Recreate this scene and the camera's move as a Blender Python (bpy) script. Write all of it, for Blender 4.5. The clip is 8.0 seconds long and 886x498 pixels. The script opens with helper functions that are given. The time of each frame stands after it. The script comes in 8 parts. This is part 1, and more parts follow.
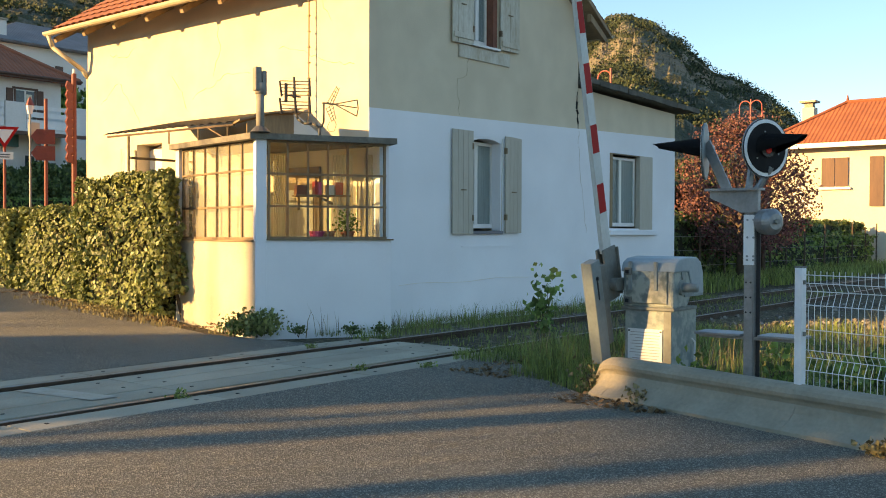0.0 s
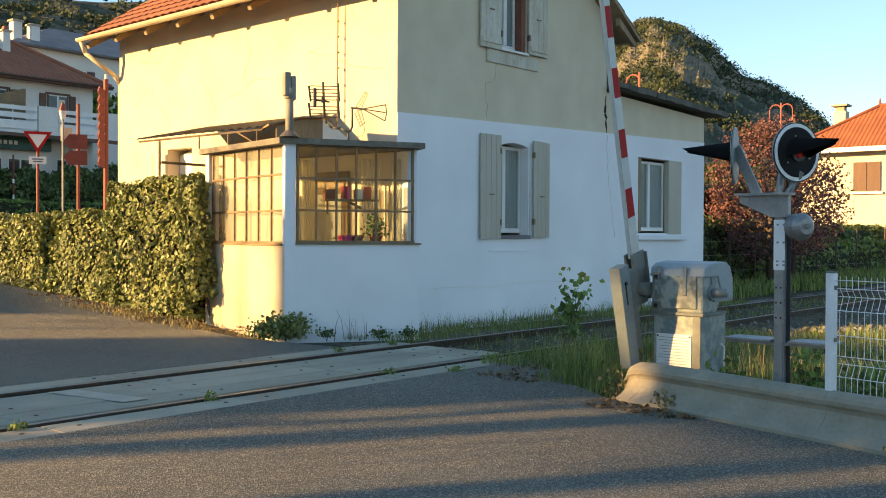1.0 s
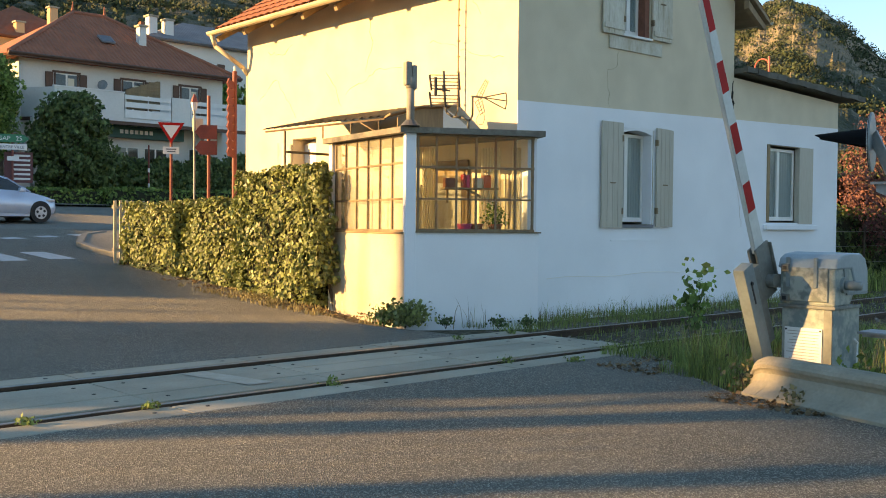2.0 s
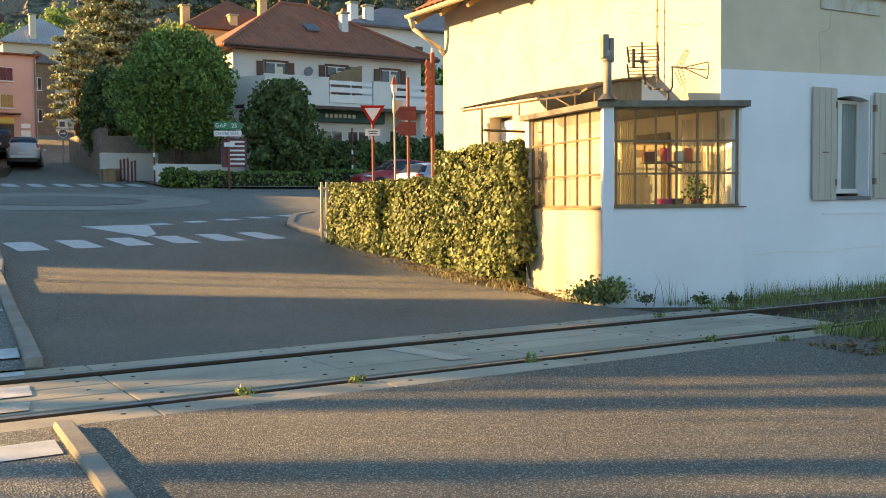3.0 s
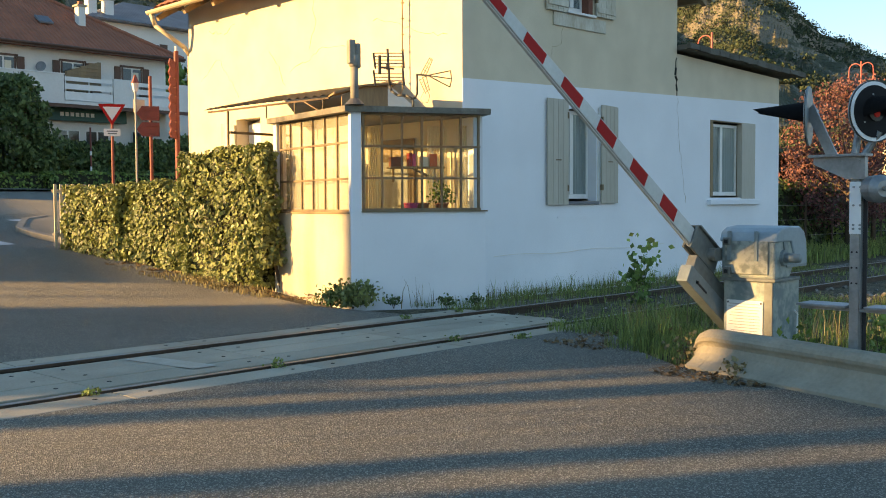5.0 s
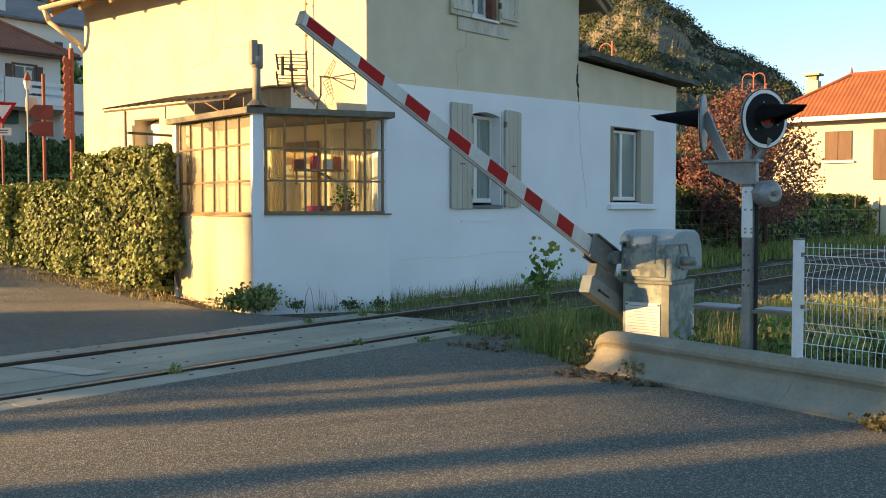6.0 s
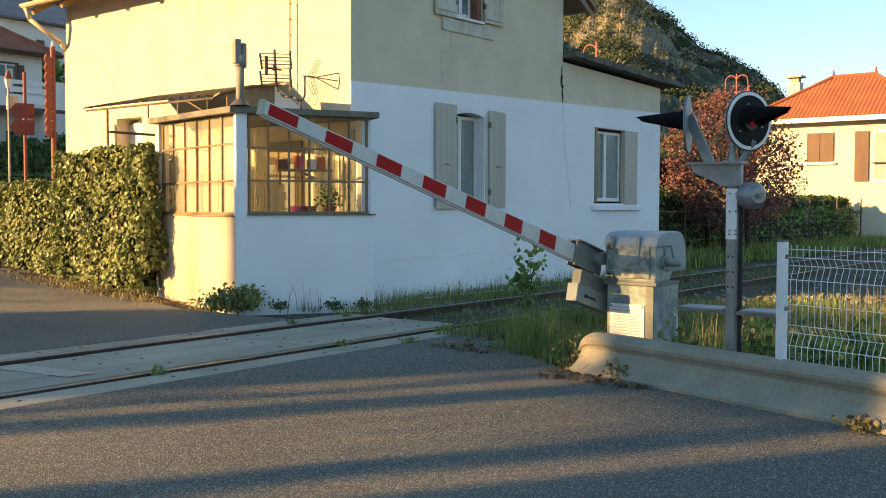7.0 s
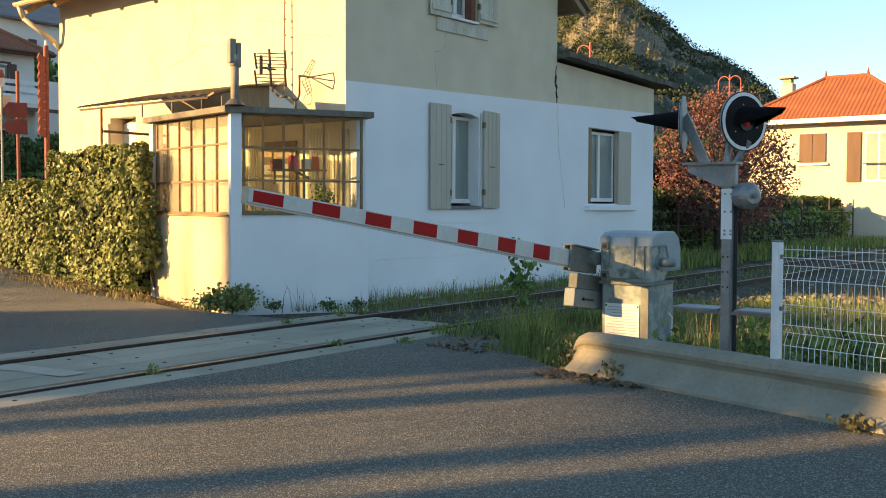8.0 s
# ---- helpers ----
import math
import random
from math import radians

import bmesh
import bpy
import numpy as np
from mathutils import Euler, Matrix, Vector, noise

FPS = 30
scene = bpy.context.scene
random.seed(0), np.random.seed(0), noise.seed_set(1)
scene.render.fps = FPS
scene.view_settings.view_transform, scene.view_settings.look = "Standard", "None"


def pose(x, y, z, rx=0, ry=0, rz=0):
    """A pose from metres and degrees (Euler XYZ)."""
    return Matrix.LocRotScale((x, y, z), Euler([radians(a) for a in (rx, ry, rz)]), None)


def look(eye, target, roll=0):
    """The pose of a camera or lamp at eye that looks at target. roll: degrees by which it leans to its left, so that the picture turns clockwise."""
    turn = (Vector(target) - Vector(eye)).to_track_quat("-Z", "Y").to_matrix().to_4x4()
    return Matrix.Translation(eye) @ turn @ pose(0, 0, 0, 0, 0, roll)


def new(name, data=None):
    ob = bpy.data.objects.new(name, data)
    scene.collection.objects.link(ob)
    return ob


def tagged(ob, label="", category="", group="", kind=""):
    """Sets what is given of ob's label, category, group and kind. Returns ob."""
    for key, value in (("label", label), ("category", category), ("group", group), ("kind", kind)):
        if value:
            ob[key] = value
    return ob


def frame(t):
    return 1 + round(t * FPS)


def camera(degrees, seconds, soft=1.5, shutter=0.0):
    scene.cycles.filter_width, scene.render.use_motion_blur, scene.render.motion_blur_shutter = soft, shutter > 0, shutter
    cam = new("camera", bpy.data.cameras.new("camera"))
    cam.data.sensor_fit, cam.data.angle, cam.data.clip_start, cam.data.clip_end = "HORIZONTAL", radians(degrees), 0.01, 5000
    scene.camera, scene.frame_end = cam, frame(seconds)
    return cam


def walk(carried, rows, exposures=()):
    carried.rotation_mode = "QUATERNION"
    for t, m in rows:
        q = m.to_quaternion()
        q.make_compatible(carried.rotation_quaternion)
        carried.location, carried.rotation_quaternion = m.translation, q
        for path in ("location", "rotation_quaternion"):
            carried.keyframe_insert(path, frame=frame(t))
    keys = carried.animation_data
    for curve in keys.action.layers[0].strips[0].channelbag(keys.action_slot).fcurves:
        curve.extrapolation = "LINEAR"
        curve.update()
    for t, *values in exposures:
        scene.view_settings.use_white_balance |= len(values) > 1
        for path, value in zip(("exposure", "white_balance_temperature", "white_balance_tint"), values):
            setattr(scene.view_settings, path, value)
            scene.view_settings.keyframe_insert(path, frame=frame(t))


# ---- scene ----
# x runs along the rails, y across them towards the town, z up; the camera stands on the footway at the origin
cam = camera(48.05, 8.0, 1.0)
PATH = [
    (0.0, pose(-0.035, -0.008, 1.456, 89.02, -0.18, -51.62)),
    (0.5, pose(-0.076, -0.008, 1.453, 89.17, -0.31, -50.51)),
    (1.0, pose(-0.054, -0.015, 1.457, 89.26, -0.27, -50.04)),
    (1.2, pose(-0.043, -0.016, 1.459, 89.34, -0.09, -49.98)),
    (2.3, pose(-0.038, 0.010, 1.458, 88.01, -0.48, -38.77)),
    (2.5, pose(-0.039, 0.027, 1.457, 87.69, -0.15, -35.90)),
    (3.0, pose(-0.027, 0.005, 1.458, 87.22, 0.47, -31.82)),
    (3.5, pose(-0.073, -0.005, 1.463, 87.23, 0.12, -29.90)),
    (4.0, pose(-0.066, 0.002, 1.462, 87.49, 0.40, -29.03)),
    (4.5, pose(-0.001, -0.006, 1.434, 87.65, 1.02, -38.02)),
    (5.0, pose(0.027, -0.015, 1.450, 87.38, 0.29, -46.02)),
    (5.2, pose(0.048, -0.014, 1.448, 87.43, 0.23, -47.66)),
    (6.3, pose(0.077, -0.010, 1.436, 87.62, -0.07, -51.99)),
    (6.5, pose(0.096, 0.003, 1.435, 87.62, -0.10, -52.14)),
    (7.0, pose(0.083, 0.011, 1.444, 87.62, -0.15, -52.38)),
    (7.5, pose(0.066, 0.021, 1.440, 87.64, -0.23, -52.53)),
    (8.0, pose(0.059, 0.024, 1.441, 87.63, -0.23, -52.79)),
]
walk(cam, PATH, [(0.0, 1.62, 8000, 12), (1.2, 1.65, 8000, 12), (2.5, 1.85, 8350, 14), (3.5, 1.99, 8350, 14), (4.2, 1.95, 8350, 14), (5.0, 1.73, 8000, 12), (6.3, 1.61, 8000, 12), (8.0, 1.61, 8000, 12)])

# ---- light ----
SUN_FROM, SUN_UP = -58.0, 13.5          # side of the sun (degrees right of +y) and its height
world = bpy.data.worlds.new("sky")
scene.world = world
world.use_nodes = True
wn = world.node_tree
sky = wn.nodes.new("ShaderNodeTexSky")
sky.sky_type, sky.sun_disc = "NISHITA", False
sky.sun_elevation, sky.sun_rotation = radians(SUN_UP), radians(SUN_FROM)
sky.air_density, sky.dust_density, sky.ozone_density, sky.altitude = 1.0, 0.0, 2.0, 2800
even = wn.nodes.new("ShaderNodeGamma")     # clear mountain air: deep blue away from the sun
even.inputs[1].default_value = 0.66
deep = wn.nodes.new("ShaderNodeHueSaturation")
deep.inputs["Saturation"].default_value = 1.35
wn.links.new(sky.outputs[0], even.inputs[0])
wn.links.new(even.outputs[0], deep.inputs["Color"])
wn.links.new(deep.outputs[0], wn.nodes["Background"].inputs[0])
wn.nodes["Background"].inputs[1].default_value = 0.178
sun = new("sun", bpy.data.lights.new("sun", "SUN"))
sun.data.energy, sun.data.angle, sun.data.color = 5.0, radians(0.6), (1.0, 0.67, 0.30)
sb, se = radians(SUN_FROM), radians(SUN_UP)
SUN_DIR = Vector((math.sin(sb) * math.cos(se), math.cos(sb) * math.cos(se), math.sin(se)))
sun.matrix_world = look((0, 0, 60), Vector((0, 0, 60)) - SUN_DIR * 10)

# ---- materials ----
def mat(name, a, b=None, rough=0.8, big=1.5, fine=40.0, bump=0.25, depth=0.01, metal=0.0, blend=0.6, spec=0.4, stretch=(1, 1, 1), rand=0.0, coat=0.0, sheer=0.0):
    """Two tones mixed by stains (big) and grain (fine), with relief; rand varies it from piece to piece."""
    m = bpy.data.materials.new(name)
    m.use_nodes = True
    nt = m.node_tree
    n, l = nt.nodes, nt.links
    p = n["Principled BSDF"]
    b = b or tuple(v * 0.75 for v in a)
    tc = n.new("ShaderNodeTexCoord")
    mp = n.new("ShaderNodeMapping")
    mp.inputs["Scale"].default_value = stretch
    l.new(tc.outputs["Object"], mp.inputs["Vector"])
    n1, n2 = n.new("ShaderNodeTexNoise"), n.new("ShaderNodeTexNoise")
    n1.inputs["Scale"].default_value, n1.inputs["Detail"].default_value = big, 5
    n2.inputs["Scale"].default_value, n2.inputs["Detail"].default_value = fine, 4
    for k in (n1, n2):
        l.new(mp.outputs[0], k.inputs["Vector"])
    add = n.new("ShaderNodeMath")
    add.operation = "MULTIPLY_ADD"
    l.new(n1.outputs[0], add.inputs[0])
    add.inputs[1].default_value = 0.65
    half = n.new("ShaderNodeMath")
    half.operation = "MULTIPLY"
    half.inputs[1].default_value = 0.35
    l.new(n2.outputs[0], half.inputs[0])
    l.new(half.outputs[0], add.inputs[2])
    fac = add.outputs[0]
    if rand:
        oi = n.new("ShaderNodeObjectInfo")
        ra = n.new("ShaderNodeMath")
        ra.operation = "MULTIPLY_ADD"
        l.new(oi.outputs["Random"], ra.inputs[0])
        ra.inputs[1].default_value = rand
        l.new(fac, ra.inputs[2])
        sh = n.new("ShaderNodeMath")
        sh.operation = "SUBTRACT"
        l.new(ra.outputs[0], sh.inputs[0])
        sh.inputs[1].default_value = rand / 2
        fac = sh.outputs[0]
    ramp = n.new("ShaderNodeValToRGB")
    ramp.color_ramp.elements[0].position, ramp.color_ramp.elements[1].position = 0.5 - blend / 2 * 0.6, 0.5 + blend / 2 * 0.6
    ramp.color_ramp.elements[0].color, ramp.color_ramp.elements[1].color = (*b, 1), (*a, 1)
    l.new(fac, ramp.inputs[0])
    l.new(ramp.outputs[0], p.inputs["Base Color"])
    p.inputs["Roughness"].default_value, p.inputs["Metallic"].default_value = rough, metal
    p.inputs["Specular IOR Level"].default_value = spec
    p.inputs["Coat Weight"].default_value = coat
    if sheer:
        p.inputs["Transmission Weight"].default_value = sheer
    if bump:
        bp = n.new("ShaderNodeBump")
        bp.inputs["Strength"].default_value, bp.inputs["Distance"].default_value = bump, depth
        l.new(n2.outputs[0], bp.inputs["Height"])
        l.new(bp.outputs[0], p.inputs["Normal"])
    return m


def speckled(name, base, light, dark, scale=90.0, patch=0.5):
    """Asphalt and gravel: stone specks in a dark binder, patched at a larger size."""
    m = mat(name, base, dark, 0.92, patch, 25.0, 0.0, spec=0.15)
    nt = m.node_tree
    n, l = nt.nodes, nt.links
    p = n["Principled BSDF"]
    src = p.inputs["Base Color"].links[0].from_socket
    vo = n.new("ShaderNodeTexVoronoi")
    vo.inputs["Scale"].default_value = scale
    tc = n.new("ShaderNodeTexCoord")
    l.new(tc.outputs["Object"], vo.inputs["Vector"])
    rp = n.new("ShaderNodeValToRGB")
    rp.color_ramp.elements[0].position, rp.color_ramp.elements[1].position = 0.55, 0.95
    l.new(vo.outputs["Color"], rp.inputs[0])
    mx = n.new("ShaderNodeMix")
    mx.data_type = "RGBA"
    l.new(rp.outputs[0], mx.inputs["Factor"])
    l.new(src, mx.inputs["A"])
    mx.inputs["B"].default_value = (*light, 1)
    l.new(mx.outputs["Result"], p.inputs["Base Color"])
    bp = n.new("ShaderNodeBump")
    bp.inputs["Strength"].default_value, bp.inputs["Distance"].default_value = 1.0, 0.014
    l.new(vo.outputs["Distance"], bp.inputs["Height"])
    l.new(bp.outputs[0], p.inputs["Normal"])
    return m


def glass(name, tint=(0.9, 0.95, 0.95), rough=0.02, clear=0.75):
    m = bpy.data.materials.new(name)
    m.use_nodes = True
    n, l = m.node_tree.nodes, m.node_tree.links
    p = n["Principled BSDF"]
    tr, mx = n.new("ShaderNodeBsdfTransparent"), n.new("ShaderNodeMixShader")
    tr.inputs[0].default_value = (*tint, 1)
    p.inputs["Base Color"].default_value, p.inputs["Roughness"].default_value = (0.03, 0.04, 0.045, 1), rough
    p.inputs["Specular IOR Level"].default_value = 0.8
    mx.inputs[0].default_value = clear
    l.new(p.outputs[0], mx.inputs[1])
    l.new(tr.outputs[0], mx.inputs[2])
    l.new(mx.outputs[0], n["Material Output"].inputs[0])
    return m


def leafy(name, a, b, shine=0.45, through_light=0.25):
    m = mat(name, a, b, shine, 0.9, 6.0, 0.0, blend=0.8, rand=0.1)
    nt = m.node_tree
    n, l = nt.nodes, nt.links
    p = n["Principled BSDF"]
    src = p.inputs["Base Color"].links[0].from_socket
    ge = n.new("ShaderNodeNewGeometry")
    hs = n.new("ShaderNodeHueSaturation")
    mr = n.new("ShaderNodeMapRange")
    mr.inputs["To Min"].default_value, mr.inputs["To Max"].default_value = 0.4, 1.6
    l.new(ge.outputs["Random Per Island"], mr.inputs[0])
    l.new(mr.outputs[0], hs.inputs["Value"])
    l.new(src, hs.inputs["Color"])
    l.new(hs.outputs[0], p.inputs["Base Color"])
    ts, mx = n.new("ShaderNodeBsdfTranslucent"), n.new("ShaderNodeMixShader")
    l.new(hs.outputs[0], ts.inputs[0])
    mx.inputs[0].default_value = through_light
    l.new(p.outputs[0], mx.inputs[1])
    l.new(ts.outputs[0], mx.inputs[2])
    l.new(mx.outputs[0], n["Material Output"].inputs[0])
    return m


def glow(name, colour, strength):
    m = bpy.data.materials.new(name)
    m.use_nodes = True
    p = m.node_tree.nodes["Principled BSDF"]
    p.inputs["Base Color"].default_value = (*colour, 1)
    p.inputs["Emission Color"].default_value = (*colour, 1)
    p.inputs["Emission Strength"].default_value = strength
    return m


ASPHALT = speckled("asphalt", (0.192, 0.180, 0.150), (0.52, 0.485, 0.395), (0.124, 0.117, 0.100), 120)
# worn footway asphalt, its tone lifted to brighten the shaded roundabout
ASPHALT_OLD_LIFTED = speckled("worn_lifted_asphalt", (0.21, 0.197, 0.168), (0.47, 0.44, 0.37), (0.142, 0.134, 0.116), 75)
BALLAST = speckled("ballast", (0.16, 0.145, 0.125), (0.36, 0.33, 0.29), (0.07, 0.06, 0.05), 14)
SOIL = speckled("soil", (0.10, 0.085, 0.055), (0.2, 0.17, 0.11), (0.05, 0.045, 0.028), 22, 0.8)
CONCRETE = mat("concrete", (0.42, 0.375, 0.285), (0.27, 0.24, 0.18), 0.85, 1.2, 60, 0.3, 0.006, rand=0.15)
KERB_STONE = mat("kerb_concrete", (0.29, 0.265, 0.22), (0.165, 0.15, 0.12), 0.88, 2.2, 45, 0.5, 0.01)
WALL_CONCRETE = mat("stained_concrete", (0.37, 0.325, 0.245), (0.22, 0.195, 0.145), 0.9, 3.5, 30, 0.6, 0.012, blend=0.75)
APRON = mat("dull_paving", (0.27, 0.245, 0.20), (0.19, 0.175, 0.145), 0.9, 2.0, 30, 0.3, 0.006)
PORCH_SLAB = mat("streaked_slab", (0.25, 0.225, 0.18), (0.09, 0.08, 0.065), 0.9, 7, 40, 0.4, 0.008, blend=0.7)
ROAD_WHITE = mat("road_paint", (0.62, 0.62, 0.6), (0.33, 0.32, 0.3), 0.75, 6, 50, 0.2, 0.004, blend=0.9)
ROAD_WORN = mat("worn_road_paint", (0.50, 0.46, 0.38), (0.34, 0.30, 0.225), 0.8, 5, 40, 0.2, 0.004, blend=0.95)
RAIL_SIDE = mat("rail_steel", (0.09, 0.055, 0.036), (0.045, 0.03, 0.02), 0.6, 6, 40, 0.2, 0.003, metal=0.4)
RAIL_TOP = mat("rail_head", (0.34, 0.33, 0.32), (0.17, 0.145, 0.12), 0.48, 8, 60, 0.05, 0.001, metal=0.95)
GROOVE = mat("flange_dark", (0.035, 0.03, 0.025), (0.018, 0.016, 0.014), 0.95, 8, 50)
RENDER_CREAM = mat("cream_render", (0.70, 0.605, 0.455), (0.53, 0.45, 0.325), 0.9, 1.6, 60, 0.4, 0.009, blend=0.75)
WALL_WHITE = mat("white_render", (0.82, 0.83, 0.85), (0.70, 0.71, 0.73), 0.9, 0.7, 90, 0.3, 0.006)
PORCH_WHITE = mat("limewash", (0.80, 0.77, 0.70), (0.66, 0.62, 0.54), 0.9, 0.9, 70, 0.3, 0.006)
SHUTTER = mat("shutter_paint", (0.50, 0.46, 0.38), (0.40, 0.36, 0.29), 0.65, 2, 30, 0.2, 0.004, stretch=(1, 1, 0.15))
SHUTTER_OLD = mat("flaking_paint", (0.62, 0.60, 0.52), (0.42, 0.36, 0.26), 0.75, 5, 40, 0.5, 0.006, stretch=(1, 1, 0.3))
FRAME_WHITE = mat("white_joinery", (0.75, 0.74, 0.72), (0.66, 0.64, 0.6), 0.45, 3, 40, 0.1)
OLD_STEEL = mat("rusty_glazing_bar", (0.27, 0.19, 0.105), (0.12, 0.085, 0.055), 0.7, 9, 60, 0.4, 0.003)
TILE_RED = mat("clay_tile", (0.42, 0.16, 0.075), (0.24, 0.09, 0.05), 0.85, 1.4, 30, 0.4, 0.01, rand=0.3)
TILE_ORANGE = mat("orange_tile", (0.30, 0.095, 0.045), (0.20, 0.065, 0.034), 0.85, 1.2, 30, 0.3, 0.01)
TILE_BROWN = mat("brown_tile", (0.36, 0.125, 0.07), (0.25, 0.09, 0.052), 0.85, 1.2, 20, 0.4, 0.01)
SLATE = mat("grey_roofing", (0.21, 0.21, 0.22), (0.13, 0.13, 0.14), 0.75, 1.0, 20, 0.3, 0.01)
ROOF_EDGE = mat("mossy_slate", (0.15, 0.14, 0.115), (0.08, 0.075, 0.06), 0.9, 3, 24, 0.6, 0.01, rand=0.3)
MOSS = mat("moss", (0.09, 0.09, 0.035), (0.045, 0.045, 0.02), 0.95, 8, 60, 0.6, 0.01)
SOFFIT = mat("soffit_wood", (0.36, 0.26, 0.16), (0.22, 0.15, 0.09), 0.8, 2, 30, 0.3, stretch=(4, 0.4, 1))
ZINC = mat("zinc", (0.20, 0.185, 0.165), (0.11, 0.10, 0.09), 0.5, 4, 40, 0.15, 0.003, metal=0.6)
GUTTER_TAN = mat("gutter_paint", (0.6, 0.5, 0.34), (0.45, 0.36, 0.24), 0.5, 3, 40, 0.1)
GALV = mat("galvanised_steel", (0.33, 0.34, 0.34), (0.21, 0.22, 0.22), 0.5, 7, 40, 0.1, 0.002, metal=0.7)
GREY_PAINT = mat("grey_machine_paint", (0.235, 0.28, 0.28), (0.16, 0.185, 0.185), 0.5, 3, 25, 0.15, 0.003)
HOOD_PAINT = mat("pale_hood_paint", (0.31, 0.37, 0.39), (0.23, 0.28, 0.30), 0.45, 4, 30, 0.15, 0.003)
FAINT_INK = mat("faded_print", (0.42, 0.38, 0.34), (0.36, 0.32, 0.28), 0.7, 4, 30, 0.0)
GREY_WORN = mat("worn_machine_paint", (0.22, 0.23, 0.21), (0.11, 0.11, 0.095), 0.6, 5, 20, 0.3, 0.003, blend=0.9)
GREY_CAST = mat("flaking_cast_paint", (0.33, 0.35, 0.31), (0.17, 0.21, 0.205), 0.5, 7, 22, 0.3, 0.003, blend=0.22)
GREY_SCUFF = mat("scuffed_door_paint", (0.34, 0.35, 0.30), (0.15, 0.17, 0.155), 0.6, 9, 18, 0.3, 0.003, blend=0.25)
HOOP_RED = mat("faded_red_lacquer", (0.42, 0.10, 0.075), (0.33, 0.08, 0.06), 0.55, 4, 30, 0.05)
RED_PAINT = mat("signal_red", (0.44, 0.010, 0.008), (0.36, 0.010, 0.008), 0.6, 4, 30, 0.05, spec=0.15)
WHITE_PAINT = mat("signal_white", (0.80, 0.80, 0.80), (0.68, 0.68, 0.67), 0.4, 4, 30, 0.05)
BOOM_WHITE = mat("weathered_white", (0.60, 0.60, 0.57), (0.48, 0.48, 0.45), 0.5, 4, 30, 0.05)
BLACK_PAINT = mat("black_enamel", (0.018, 0.018, 0.02), (0.01, 0.01, 0.012), 0.4, 4, 30, 0.05)
MATT_BLACK = mat("matt_black", (0.016, 0.016, 0.017), (0.010, 0.010, 0.011), 0.75, 4, 30, 0.05, spec=0.2)
SIGN_BACK = mat("rusty_red_paint", (0.24, 0.06, 0.045), (0.15, 0.042, 0.032), 0.6, 4, 30, 0.1)
TIMBER = mat("weathered_timber", (0.34, 0.24, 0.13), (0.19, 0.13, 0.08), 0.85, 3, 40, 0.4, 0.005, stretch=(1, 1, 0.2))
LACE = mat("curtain", (0.72, 0.66, 0.52), (0.58, 0.52, 0.4), 0.9, 4, 60, 0.2, 0.004, stretch=(12, 12, 0.5))
NET = mat("net_curtain", (0.70, 0.70, 0.68), (0.42, 0.42, 0.41), 0.9, 5, 60, 0.2, 0.004, stretch=(14, 14, 0.4))
def sheer(name, colour):
    m = mat(name, colour, tuple(v * 0.8 for v in colour), 0.9, 4, 60, 0.0, stretch=(12, 12, 0.5))
    n, l = m.node_tree.nodes, m.node_tree.links
    tl, tr, m1, m2 = n.new("ShaderNodeBsdfTranslucent"), n.new("ShaderNodeBsdfTransparent"), n.new("ShaderNodeMixShader"), n.new("ShaderNodeMixShader")
    tl.inputs[0].default_value = (*colour, 1)
    m1.inputs[0].default_value, m2.inputs[0].default_value = 0.5, 0.3
    l.new(n["Principled BSDF"].outputs[0], m1.inputs[1])
    l.new(tl.outputs[0], m1.inputs[2])
    l.new(m1.outputs[0], m2.inputs[1])
    l.new(tr.outputs[0], m2.inputs[2])
    l.new(m2.outputs[0], n["Material Output"].inputs[0])
    return m


FIBRE_CEMENT = mat("fibre_cement", (0.30, 0.275, 0.23), (0.19, 0.175, 0.15), 0.85, 5, 40, 0.2, 0.003)


def dusty(name, clear):
    """Old glass with a bloom of dust that catches the low sun."""
    m = sheer(name, (0.74, 0.71, 0.60))
    for nd in m.node_tree.nodes:
        if nd.bl_idname == "ShaderNodeMixShader" and nd.outputs[0].links[0].to_node.bl_idname == "ShaderNodeOutputMaterial":
            nd.inputs[0].default_value = clear
    m.node_tree.nodes["Principled BSDF"].inputs["Roughness"].default_value = 0.4
    return m


PANE_DUSTY = dusty("dusty_porch_glass", 0.73)
SHEER = sheer("sheer_curtain", (0.80, 0.72, 0.52))
CREAM_BLIND = sheer("cream_blind", (0.86, 0.82, 0.68))
DARK_ROOM = mat("dim_interior", (0.10, 0.09, 0.08), (0.06, 0.055, 0.05), 0.9, 1, 20, 0.0)
PANE = glass("window_glass", clear=0.84)
PANE_CLEAR = glass("porch_glass", clear=0.93)
PORCH_CREAM = mat("stained_limewash", (0.60, 0.53, 0.40), (0.42, 0.36, 0.26), 0.9, 1.3, 50, 0.4, 0.008)
CAR_GLASS = glass("car_glass", (0.35, 0.38, 0.4), 0.03, 0.35)
LEAF_HEDGE = leafy("ivy_leaf", (0.245, 0.262, 0.085), (0.11, 0.14, 0.045), 0.45)
LEAF_DARK = leafy("dark_leaf", (0.13, 0.18, 0.06), (0.07, 0.11, 0.035), 0.6)
LEAF_TREE = leafy("lime_leaf", (0.20, 0.30, 0.07), (0.10, 0.17, 0.045), 0.55, 0.35)
# scrub tone darkened with the hill, to carry the slope's shade
LEAF_SCRUB = leafy("scrub_leaf", (0.052, 0.07, 0.03), (0.028, 0.038, 0.018), 0.8, 0.1)
LEAF_CEDAR = leafy("cedar_needle", (0.33, 0.335, 0.18), (0.20, 0.22, 0.115), 0.6, 0.1)
